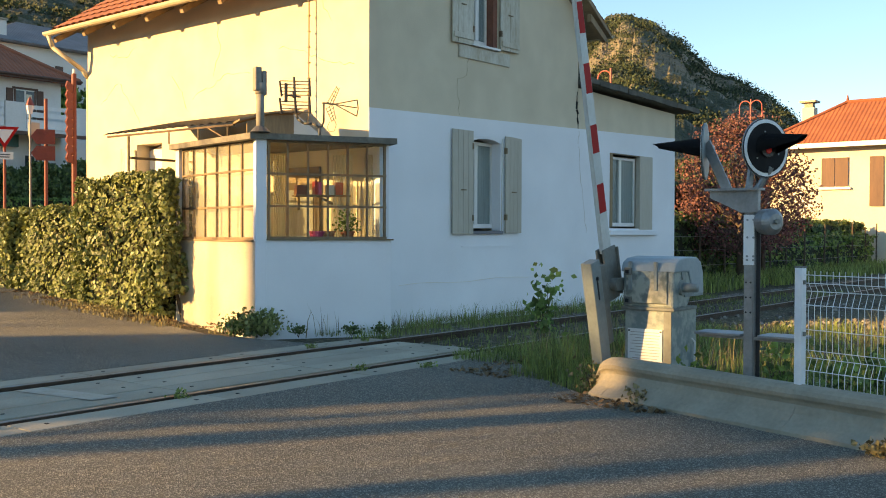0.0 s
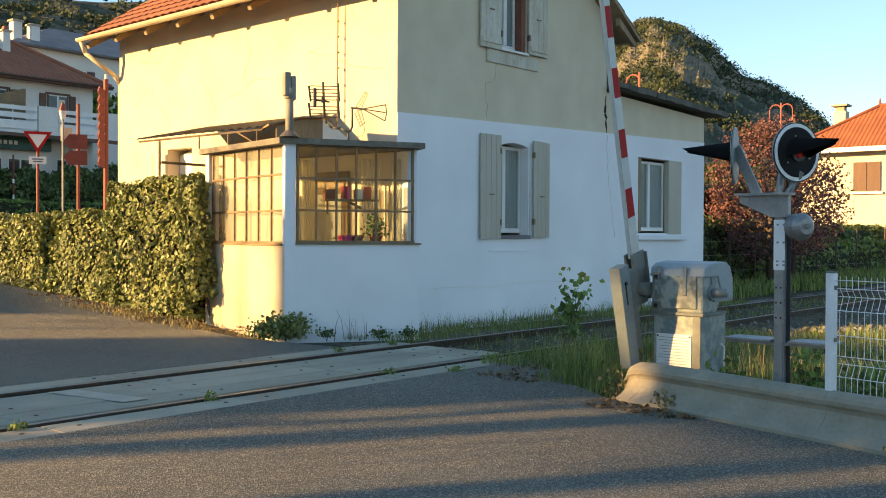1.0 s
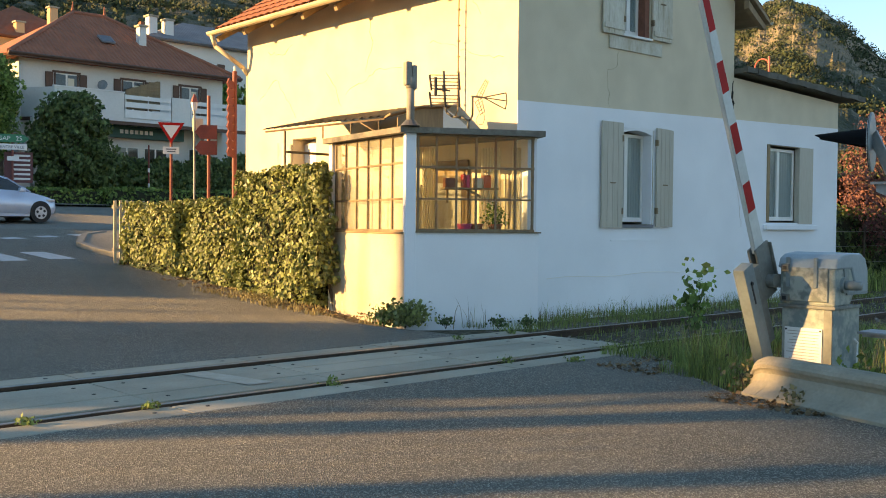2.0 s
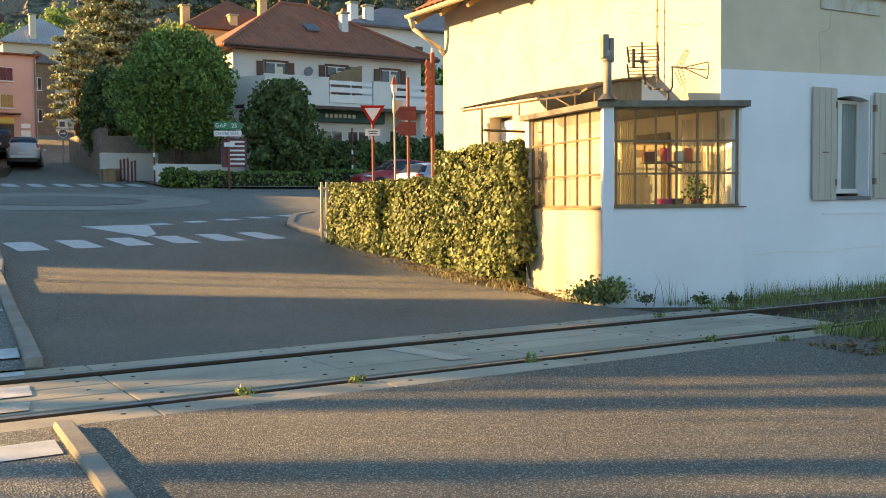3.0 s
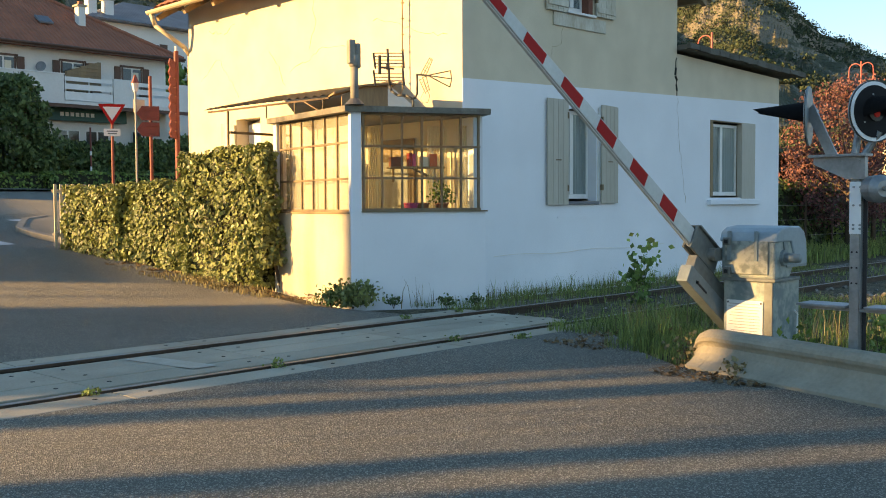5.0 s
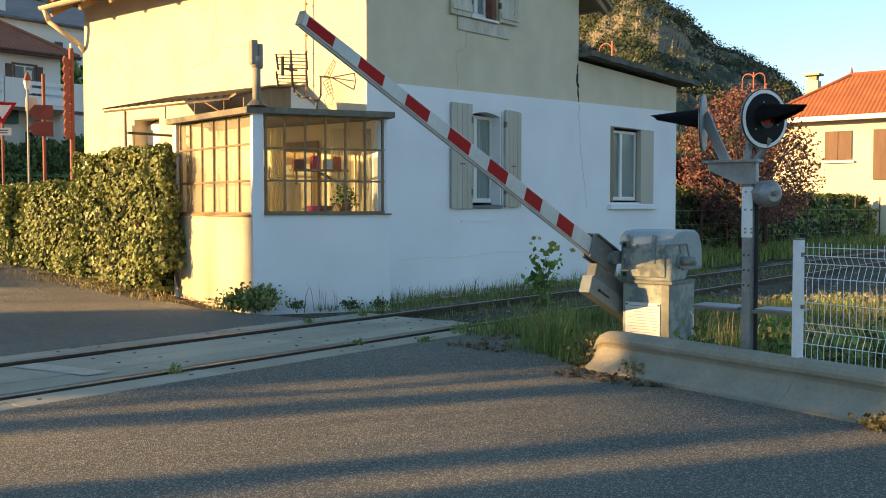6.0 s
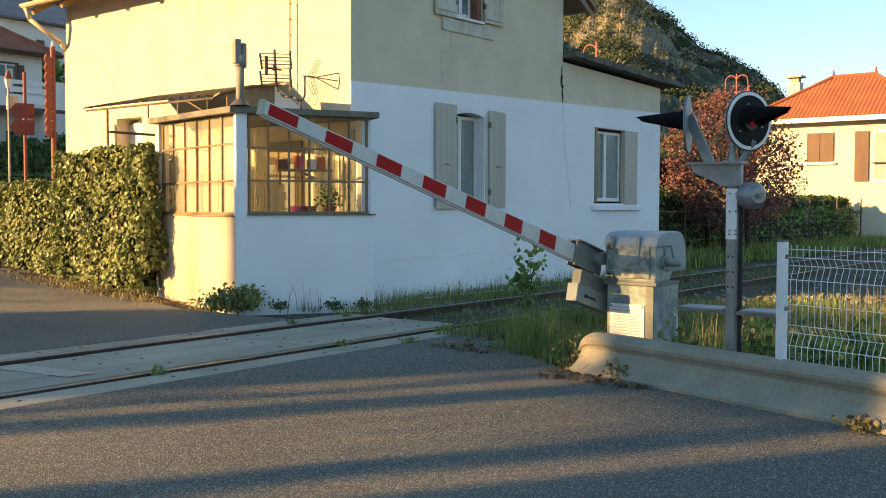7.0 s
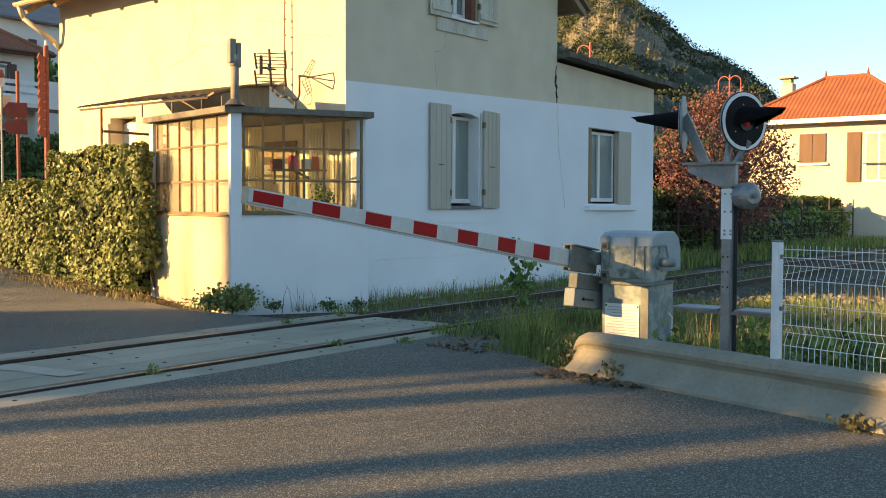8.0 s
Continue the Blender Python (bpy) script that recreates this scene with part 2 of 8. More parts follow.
LEAF_PLUM = leafy("purple_leaf", (0.22, 0.095, 0.08), (0.12, 0.052, 0.047), 0.65)
LEAF_LIGHT = leafy("fresh_leaf", (0.20, 0.28, 0.06), (0.10, 0.16, 0.035))
GRASS = leafy("grass_blade", (0.26, 0.31, 0.085), (0.13, 0.18, 0.05), 0.5, 0.35)
# near-black tone that stands in for the shade inside the hedges
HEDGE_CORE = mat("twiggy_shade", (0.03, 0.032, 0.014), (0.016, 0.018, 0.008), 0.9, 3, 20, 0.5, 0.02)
GRASS_DRY = leafy("dry_grass", (0.30, 0.25, 0.12), (0.18, 0.15, 0.07), 0.6, 0.3)
BARK = mat("bark", (0.14, 0.10, 0.07), (0.07, 0.05, 0.035), 0.9, 4, 25, 0.8, 0.03, stretch=(1, 1, 0.3))
PLASTER_WHITE = mat("town_render_white", (0.72, 0.70, 0.66), (0.6, 0.58, 0.54), 0.9, 0.4, 12, 0.1)
PLASTER_CREAM = mat("town_render_cream", (0.66, 0.59, 0.46), (0.56, 0.5, 0.38), 0.9, 0.4, 12, 0.1)
PLASTER_PINK = mat("town_render_pink", (0.66, 0.41, 0.33), (0.56, 0.34, 0.27), 0.9, 0.4, 12, 0.1)
PLASTER_TAN = mat("town_render_tan", (0.50, 0.33, 0.20), (0.40, 0.26, 0.16), 0.9, 0.4, 12, 0.1)
PLASTER_ORANGE = mat("town_render_orange", (0.70, 0.42, 0.22), (0.58, 0.33, 0.17), 0.9, 0.4, 12, 0.1)
SHUTTER_WINE = mat("wine_shutter", (0.16, 0.03, 0.03), (0.11, 0.022, 0.022), 0.6, 3, 20, 0.1)
SHUTTER_OCHRE = mat("ochre_shutter", (0.42, 0.25, 0.08), (0.3, 0.17, 0.05), 0.6, 3, 20, 0.1)
SHUTTER_BROWN = mat("brown_shutter", (0.13, 0.065, 0.04), (0.08, 0.04, 0.028), 0.6, 3, 20, 0.2, stretch=(1, 1, 0.2))
STONE_WALL = mat("rough_stone_wall", (0.32, 0.27, 0.21), (0.18, 0.15, 0.12), 0.9, 2.5, 9, 0.8, 0.04)
TYRE = mat("tyre_rubber", (0.025, 0.025, 0.026), (0.015, 0.015, 0.016), 0.8, 8, 30, 0.2)
RIM = mat("alloy", (0.55, 0.56, 0.58), (0.4, 0.4, 0.42), 0.35, 8, 30, 0.0, metal=0.7)
CAR_RED = mat("car_red", (0.42, 0.022, 0.02), (0.36, 0.018, 0.018), 0.3, 2, 20, 0.0, coat=0.8)
CAR_SILVER = mat("car_silver_blue", (0.50, 0.56, 0.66), (0.45, 0.5, 0.6), 0.3, 2, 20, 0.0, metal=0.3, coat=0.8)
CAR_GREY = mat("car_pearl", (0.62, 0.62, 0.62), (0.55, 0.55, 0.56), 0.3, 2, 20, 0.0, coat=0.8)
PLASTIC_DARK = mat("dark_plastic", (0.03, 0.03, 0.032), (0.02, 0.02, 0.022), 0.55, 4, 30, 0.05)
LAMP_RED = mat("tail_lamp", (0.45, 0.02, 0.02), (0.35, 0.015, 0.015), 0.2, 5, 30, 0.0, coat=0.5)
LAMP_CLEAR = mat("head_lamp", (0.75, 0.77, 0.8), (0.6, 0.62, 0.65), 0.15, 5, 30, 0.0, metal=0.4)
SIGN_GREEN = mat("sign_green", (0.012, 0.19, 0.10), (0.01, 0.16, 0.085), 0.45, 3, 20, 0.0)
BANK_GREEN = mat("fascia_green", (0.02, 0.10, 0.085), (0.015, 0.08, 0.07), 0.5, 3, 20, 0.0)
SIGN_WHITE = mat("sign_white", (0.75, 0.75, 0.74), (0.68, 0.68, 0.66), 0.45, 3, 20, 0.0)
INK = mat("ink", (0.12, 0.13, 0.15), (0.09, 0.1, 0.12), 0.6, 3, 20, 0.0)
GOLD = mat("yellow_panel", (0.62, 0.46, 0.10), (0.5, 0.36, 0.08), 0.5, 3, 20, 0.0)
BROWN_BOARD = mat("maroon_board", (0.14, 0.045, 0.05), (0.1, 0.035, 0.04), 0.5, 3, 20, 0.0)
PINK_POT = mat("pink_plastic", (0.75, 0.10, 0.22), (0.65, 0.08, 0.18), 0.4, 3, 20, 0.0)
TERRACOTTA = mat("terracotta", (0.46, 0.16, 0.07), (0.34, 0.12, 0.06), 0.8, 4, 30, 0.2)
BOOK_RED = mat("red_box", (0.50, 0.04, 0.04), (0.4, 0.03, 0.03), 0.5, 3, 20, 0.0)
BOOK_ORANGE = mat("orange_box", (0.62, 0.14, 0.05), (0.5, 0.1, 0.04), 0.5, 3, 20, 0.0)
BRICK_RED = mat("bare_brick", (0.26, 0.10, 0.065), (0.15, 0.065, 0.045), 0.9, 6, 30, 0.5, 0.01)
RED_GLOW = glow("lit_red_lamp", (0.4, 0.010, 0.007), 0.04)
AERIAL = mat("dull_aluminium", (0.10, 0.095, 0.085), (0.055, 0.052, 0.047), 0.6, 8, 40, 0.1, metal=0.3)


# ---- helpers of this scene ----
def box(bm, x0, y0, z0, x1, y1, z1, m=None, bevel=0.0):
    made = bmesh.ops.create_cube(bm, size=1.0)["verts"]
    t = Matrix.Translation(((x0 + x1) / 2, (y0 + y1) / 2, (z0 + z1) / 2)) @ Matrix.Diagonal((abs(x1 - x0), abs(y1 - y0), abs(z1 - z0), 1))
    bmesh.ops.transform(bm, matrix=(m @ t) if m else t, verts=made)
    if bevel:
        edges = list({e for v in made for e in v.link_edges})
        bmesh.ops.bevel(bm, geom=edges, offset=bevel, segments=2, profile=0.5, affect="EDGES")
    return bm


def tube(bm, a, b, r0, r1=None, seg=10, caps=True):
    a, b = Vector(a), Vector(b)
    d = b - a
    m = Matrix.Translation((a + b) / 2) @ d.to_track_quat("Z", "Y").to_matrix().to_4x4()
    bmesh.ops.create_cone(bm, cap_ends=caps, segments=seg, radius1=r0, radius2=r0 if r1 is None else r1, depth=d.length, matrix=m)
    return bm


def pipe(bm, pts, r, seg=8):
    for a, b in zip(pts, pts[1:]):
        tube(bm, a, b, r, r, seg)
    for p in pts[1:-1]:
        bmesh.ops.create_icosphere(bm, subdivisions=1, radius=r * 1.02, matrix=Matrix.Translation(p))
    return bm


def prism(bm, outline, d0, d1, m=None, bevel=0.0):
    """An outline in x, z pushed along y from d0 to d1."""
    va = [bm.verts.new((x, d0, z)) for x, z in outline]
    vb = [bm.verts.new((x, d1, z)) for x, z in outline]
    k = len(outline)
    fs = [bm.faces.new(va), bm.faces.new(vb[::-1])]
    for i in range(k):
        fs.append(bm.faces.new((va[i], vb[i], vb[(i + 1) % k], va[(i + 1) % k])))
    bmesh.ops.recalc_face_normals(bm, faces=fs)
    if bevel:
        bmesh.ops.bevel(bm, geom=list({e for f in fs for e in f.edges}), offset=bevel, segments=2, profile=0.5, affect="EDGES")
    if m:
        bmesh.ops.transform(bm, matrix=m, verts=list({v for f in bm.faces for v in f.verts}) if bevel else va + vb)
    return bm


def mesh_of(bm, name, smooth=False):
    me = bpy.data.meshes.new(name)
    bm.normal_update()
    bm.to_mesh(me)
    bm.free()
    if smooth:
        me.polygons.foreach_set("use_smooth", [True] * len(me.polygons))
    return me


def part(name, bm, material, parent, label="", smooth=False, at=None):
    ob = new(name, bm if isinstance(bm, bpy.types.Mesh) else mesh_of(bm, name, smooth))
    if material and not ob.data.materials:
        ob.data.materials.append(material)
    ob.parent = parent
    if at is not None:
        ob.matrix_basis = at
    if label:
        ob["label"] = label
    return ob


def thing(name, label, category, m=None, group="", kind=""):
    ob = new(name)
    ob.empty_display_size = 0.2
    ob.matrix_basis = m if m is not None else Matrix.Identity(4)
    return tagged(ob, label, category, group, kind)


def solid(name, bm, material, label="", category="", group="", kind="", m=None, smooth=False):
    ob = part(name, bm, material, None, "", smooth, m)
    return tagged(ob, label, category, group, kind)


def rise(y):
    """Height of the ground: level at the rails, climbing towards the town."""
    return 0.068 * (math.sqrt((y - 12.5) ** 2 + 4) + (y - 12.5)) / 2 + 0.045 * (math.sqrt((y - 47) ** 2 + 9) + (y - 47)) / 2 - 0.006


def strip(ys, left, right, lift, cols=1):
    """A sheet that follows the ground between two edges given by functions of y."""
    bm = bmesh.new()
    rows = []
    for y in ys:
        a, b = left(y), right(y)
        rows.append([bm.verts.new((a + (b - a) * i / cols, y, rise(y) + (lift(y) if callable(lift) else lift))) for i in range(cols + 1)])
    for r, s in zip(rows, rows[1:]):
        for i in range(cols):
            bm.faces.new((r[i], r[i + 1], s[i + 1], s[i]))
    return bm


def lerp(pairs):
    xs, ys = [p[0] for p in pairs], [p[1] for p in pairs]
    return lambda v: float(np.interp(v, xs, ys))


def steps(a, b, d):
    k = max(2, int(round((b - a) / d)) + 1)
    return [a + (b - a) * i / (k - 1) for i in range(k)]


def leaf_mesh(centres, size, rng, curl=0.35, facing=None):
    """Many small leaves at the given places; each is two bent triangles or a folded quad."""
    k = len(centres)
    c = np.asarray(centres, float)
    d = rng.normal(size=(k, 3))
    d[:, 2] *= 0.6
    if facing is not None:
        d = d * 0.55 + facing
    d /= np.linalg.norm(d, axis=1)[:, None]
    u = np.cross(d, rng.normal(size=(k, 3)))
    u /= np.linalg.norm(u, axis=1)[:, None]
    w = np.cross(d, u)
    s = (size * rng.uniform(0.6, 1.35, k))[:, None]
    v = np.stack([c - u * s * 0.5, c - w * s * 0.42 + d * s * curl * 0.3, c + u * s * 0.55, c + w * s * 0.42 + d * s * curl * 0.3], 1).reshape(-1, 3)
    me = bpy.data.meshes.new("leaves")
    i = np.arange(k) * 4
    f = np.stack([i, i + 1, i + 2, i, i + 2, i + 3], 1).reshape(-1, 3)
    me.from_pydata(v.tolist(), [], f.tolist())
    return me


def blades(places, height, rng, width=0.012, lean=0.35):
    k = len(places)
    c = np.asarray(places, float)
    a = rng.uniform(0, 2 * np.pi, k)
    h = height * rng.uniform(0.45, 1.25, k)
    le = lean * rng.uniform(0.2, 1.3, k) * h
    b = rng.uniform(0, 2 * np.pi, k)
    ax = np.stack([np.cos(a), np.sin(a), np.zeros(k)], 1) * (width * rng.uniform(0.6, 1.4, k))[:, None]
    ld = np.stack([np.cos(b), np.sin(b), np.zeros(k)], 1)
    mid = c + ld * (le * 0.3)[:, None] + np.stack([0 * h, 0 * h, h * 0.6], 1)
    tip = c + ld * le[:, None] + np.stack([0 * h, 0 * h, h], 1)
    v = np.stack([c - ax, c + ax, mid - ax * 0.7, mid + ax * 0.7, tip], 1).reshape(-1, 3)
    i = np.arange(k) * 5
    f3 = np.concatenate([np.stack([i, i + 1, i + 3], 1), np.stack([i, i + 3, i + 2], 1), np.stack([i + 2, i + 3, i + 4], 1)])
    me = bpy.data.meshes.new("blades")
    me.from_pydata(v.tolist(), [], f3.tolist())
    return me

# ---- ground, road and track ----
def bounded(name, bm, material, label, category, m=None, smooth=False):
    return solid(name, bm, material, label, category, "", "structure", m, smooth)


ground_rows = [-400, -150, -60, -20, -8, 0, 4, 6, 7, 8, 9] + steps(10, 60, 2) + [75, 100, 140, 200, 300, 500, 900]
bm = bmesh.new()
cols = [-900, -300, -120, -60, -30, -15, -8, -4, 0, 3, 6, 9, 12, 18, 26, 40, 60, 100, 160, 300, 500, 1000]
grid = [[bm.verts.new((x, y, min(rise(y), 14.0) - 0.10)) for x in cols] for y in ground_rows]
for r, s in zip(grid, grid[1:]):
    for i in range(len(cols) - 1):
        bm.faces.new((r[i], r[i + 1], s[i + 1], s[i]))
bounded("ground", bm, SOIL, "dry earthy verge soil sloping up to the town", "ground")

FRONT, BACK = 7.24, 8.78                     # centre lines of the two rails
PLATE_END = 9.9                              # where the crossing's concrete stops
kerb_l = lerp([(-12, 0.75), (4.8, 1.2), (6.75, 1.3), (9.2, 1.55), (11, 1.75), (16.9, 2.3), (18.4, 2.55), (20.7, 2.72), (22.3, 2.6), (23.6, 2.2), (25, 1.0), (26.5, -2), (27.5, -8)])
kerb_r = lerp([(-12, 3.0), (1.83, 6.87), (4.54, 7.71), (5.4, 8.35), (6.75, 9.7)])
edge_r = lerp([(9.2, 8.95), (11.0, 8.7), (13.3, 9.2), (16, 9.55), (21.4, 10.0), (22.8, 10.0), (24.4, 10.25), (27, 11.5), (28.4, 13.0), (29.4, 17), (30.2, 30)])

far_lift = lerp([(9.2, 0.014), (11.2, 0.05)])
bounded("road", strip(steps(-12, 6.75, 0.75), kerb_l, kerb_r, 0.0, 6), ASPHALT, "worn grey asphalt road up to the level crossing", "road")
bounded("road", strip(steps(9.2, 30, 0.65), kerb_l, edge_r, 0.0, 6), ASPHALT, "worn grey asphalt road from the crossing to the roundabout", "road")
# lighter asphalt tone here makes up for the carriageway's dark shade
bounded("road", strip(steps(30, 44.2, 0.7), lerp([(30, -20)]), lerp([(30, 60)]), 0.002, 10), ASPHALT_OLD_LIFTED, "asphalt carriageway around the small roundabout", "road")
bounded("road", strip(steps(44.2, 110, 2), lerp([(44.2, 3.5), (50, 7.2), (110, 19)]), lerp([(44.2, 12.8), (52, 12.0), (58, 12.6), (110, 23.5)]), 0.004, 3), ASPHALT, "narrow asphalt street climbing between houses", "road")
bounded("footway", strip(steps(-12, 6.75, 0.75), lambda y: -9.0, lambda y: kerb_l(y) - 0.0, 0.012, 6), ASPHALT_OLD_LIFTED, "worn asphalt footway beside the road", "footway")
bounded("footway", strip(steps(9.2, 27.4, 0.65), lambda y: -9.0, lambda y: kerb_l(y) - 0.0, far_lift, 6), ASPHALT_OLD_LIFTED, "worn asphalt footway beyond the rails", "footway")
bounded("footway", strip(steps(21, 30.1, 0.6), lambda y: edge_r(y), lambda y: edge_r(y) + 6 if y < 27 else 60.0, 0.09, 4), ASPHALT_OLD_LIFTED, "pale paved corner footway by the give-way line", "footway")
bounded("footway", strip(steps(42.3, 47, 0.5), lerp([(42.3, 16.5), (43.2, 14), (44.2, 12.6)]), lerp([(44.2, 60)]), 0.10, 4), ASPHALT_OLD_LIFTED, "footway in front of the far hedge", "footway")


def kerb(ys, edge, w, h, label):
    k = thing("kerb", label, "kerb", kind="structure")
    for a, b in zip(ys, ys[1:]):
        bm = bmesh.new()
        pts = []
        for y in (a + 0.006, b - 0.006):
            x = edge(y)
            for dx, z in ((0, -0.1), (0, h - 0.02), (-0.02, h), (-w + 0.015, h), (-w, h - 0.015), (-w, -0.1)):
                pts.append(bm.verts.new((x + dx, y, rise(y) + z)))
        for i in range(5):
            bm.faces.new((pts[i], pts[i + 1], pts[i + 7], pts[i + 6]))
        bm.faces.new(pts[:6][::-1])
        bm.faces.new(pts[6:])
        bmesh.ops.recalc_face_normals(bm, faces=bm.faces)
        part("kerb_stone", bm, KERB_STONE, k)
    return k


kerb(steps(-6, 6.7, 1.0), kerb_l, 0.13, 0.055, "flush pale concrete kerb stones along the near footway")
kerb(steps(9.25, 16.9, 1.0), kerb_l, 0.15, 0.10, "pale concrete kerb stones along the far footway")
kerb(steps(16.9, 24, 0.9), kerb_l, 0.28, 0.12, "wide rounded kerb stones at the street corner")
kerb(steps(21.2, 27.9, 0.8), lambda y: edge_r(y) + 0.2, 0.2, 0.12, "curved kerb stones at the give-way corner")


def marking(name, corners, label, lift=0.006, parent=None):
    bm = bmesh.new()
    bm.faces.new([bm.verts.new((x, y, rise(y) + lift)) for x, y in corners])
    bmesh.ops.subdivide_edges(bm, edges=bm.edges[:], cuts=2, use_grid_fill=True)
    for v in bm.verts:
        v.co.z = rise(v.co.y) + lift
    bmesh.ops.recalc_face_normals(bm, faces=bm.faces)
    if parent:
        return part(name, bm, ROAD_WHITE, parent)
    return solid(name, bm, ROAD_WHITE, label, "road marking", "", "structure")


zebra = thing("zebra_crossing", "worn white zebra crossing bars on the asphalt", "road marking", kind="structure")
for i in range(6):
    x = 3.38 + i * 1.07
    y = 21.35 + i * 0.18
    marking("bar", [(x - 0.28, y - 0.85), (x + 0.30, y - 0.8), (x + 0.22, y + 0.85), (x - 0.36, y + 0.8)], "", 0.006, zebra)
zebra_far = thing("zebra_crossing", "white zebra crossing bars at the uphill street", "road marking", kind="structure")
for i in range(7):
    marking("bar", [(5.2 + i * 1.05, 44.0), (5.75 + i * 1.05, 44.0), (5.75 + i * 1.05, 46.0), (5.2 + i * 1.05, 46.0)], "", 0.012, zebra_far)
giveway = thing("giveway_line", "broken white give-way line before the roundabout", "road marking", kind="structure")
for i in range(5):
    marking("dash", [(7.1 + i * 1.12, 25.45 + i * 0.5), (7.65 + i * 1.12, 25.65 + i * 0.5), (7.5 + i * 1.12, 26.1 + i * 0.5), (6.95 + i * 1.12, 25.9 + i * 0.5)], "", 0.006, giveway)
marking("splitter_marking", [(5.3, 25.6), (6.1, 22.6), (6.5, 23.2), (7.0, 25.7)], "painted white triangular splitter before the roundabout")
for y0, y1, lift in ((9.72, 10.35, far_lift(10.35) + 0.006), (8.93, 9.12, 0.006), (7.98, 8.44, 0.004), (5.96, 6.34, 0.02), (13.2, 13.4, 0.056)):
    marking("footway_stripe", [(-5, y0), (kerb_l(y0) - 0.17, y0), (kerb_l(y1) - 0.17, y1), (-5, y1)], "white warning stripe across the footway at the rails", lift)
worn_stripe = marking("footway_stripe", [(-5, 7.42), (1.14, 7.42), (1.2, 7.74), (-5, 7.74)], "half-worn white warning stripe on the crossing panels", 0.004)
worn_stripe.data.materials[0] = ROAD_WORN

# the painted island of the roundabout
bm = bmesh.new()
bmesh.ops.create_circle(bm, cap_ends=True, segments=40, radius=2.5, matrix=Matrix.Translation((6.8, 35.2, 0)))
for v in bm.verts:
    v.co.z = rise(v.co.y) + 0.02
solid("roundabout_island", bm, ASPHALT_OLD_LIFTED, "low dark domed island of the mini roundabout", "roundabout", "", "structure")
bm = bmesh.new()
for r in (2.5, 4.4):
    for i in range(40):
        a = i * math.tau / 40
        bm.verts.new((6.8 + r * math.cos(a) * 1.1, 35.2 + r * math.sin(a), rise(35.2 + r * math.sin(a)) + 0.012))
bm.verts.ensure_lookup_table()
for i in range(40):
    j = (i + 1) % 40
    bm.faces.new((bm.verts[i], bm.verts[40 + i], bm.verts[40 + j], bm.verts[j]))
bmesh.ops.recalc_face_normals(bm, faces=bm.faces)
solid("roundabout_apron", bm, APRON, "pale ring of paving around the roundabout island", "roundabout", "", "structure")


# ---- track ----
def rail_line(name, y, x0, x1, top, label):
    r = thing(name, label, "rail", kind="structure")
    bm = bmesh.new()
    prism(bm, [(-0.07, -0.16), (0.07, -0.16), (0.07, -0.145), (0.012, -0.125), (0.012, -0.04), (0.036, -0.03), (0.036, -0.004), (-0.036, -0.004), (-0.036, -0.03), (-0.012, -0.04), (-0.012, -0.125), (-0.07, -0.145)], 0, x1 - x0,
          Matrix.Translation((x0, y, top)) @ Matrix.Rotation(-math.pi / 2, 4, "Z"))
    part("web", bm, RAIL_SIDE, r)
    part("head", box(bmesh.new(), x0, y - 0.030, top - 0.004, x1, y + 0.030, top), RAIL_TOP, r, "worn bright running surface")
    return r


rail_line("rail", FRONT, -40, 140, 0.012, "rusty steel rail with a bright worn head")
rail_line("rail", BACK, -40, 140, 0.022, "rusty steel rail with a bright worn head")
bm = bmesh.new()
box(bm, -12, 6.85, -0.4, PLATE_END, 9.1, -0.13)
bounded("crossing_bed", bm, GROOVE, "dark bed under the flangeways of the crossing", "crossing")
plates = thing("crossing_panels", "pale concrete panels between and beside the rails", "crossing", kind="structure")
lift_hole = mesh_of(tube(bmesh.new(), (0, 0, 0), (0, 0, 0.004), 0.019, seg=10), "lifting_hole")
for i in range(-6, 5):
    xa, xb = 1.9 + i * 1.83, 1.9 + (i + 1) * 1.83 - 0.012
    xb = min(xb, PLATE_END)
    if xb - xa < 0.4:
        continue
    for ya, yb, tilt in ((FRONT + 0.15, FRONT + 0.55, 0.0), (FRONT + 0.562, BACK - 0.562, 0.0), (BACK - 0.55, BACK - 0.16, 0.0), (6.76, FRONT - 0.125, 0), (BACK + 0.11, 9.2, 0)):
        z = 0.006 + random.uniform(-0.003, 0.003)
        pane = part("concrete_panel", box(bmesh.new(), xa, ya, -0.2, xb, yb, z + (0.008 if ya > 8.7 else 0), bevel=0.008), CONCRETE, plates)
        for hx in (xa + 0.22, xb - 0.22):
            for hy in (((ya + yb) / 2,) if abs(yb - ya) < 0.45 else ()):
                part("lifting_hole", lift_hole, GROOVE, pane, at=Matrix.Translation((hx, hy, z + (0.008 if ya > 8.7 else 0) - 0.001)))
stripe = marking("track_stripe", [(4.74, FRONT + 0.35), (5.0, FRONT + 0.35), (4.84, BACK - 0.2), (4.58, BACK - 0.2)], "worn white stop stripe on the concrete panels", 0.0135)
stripe.data.materials[0] = ROAD_WORN
for v in stripe.data.vertices:
    v.co.z = 0.0115

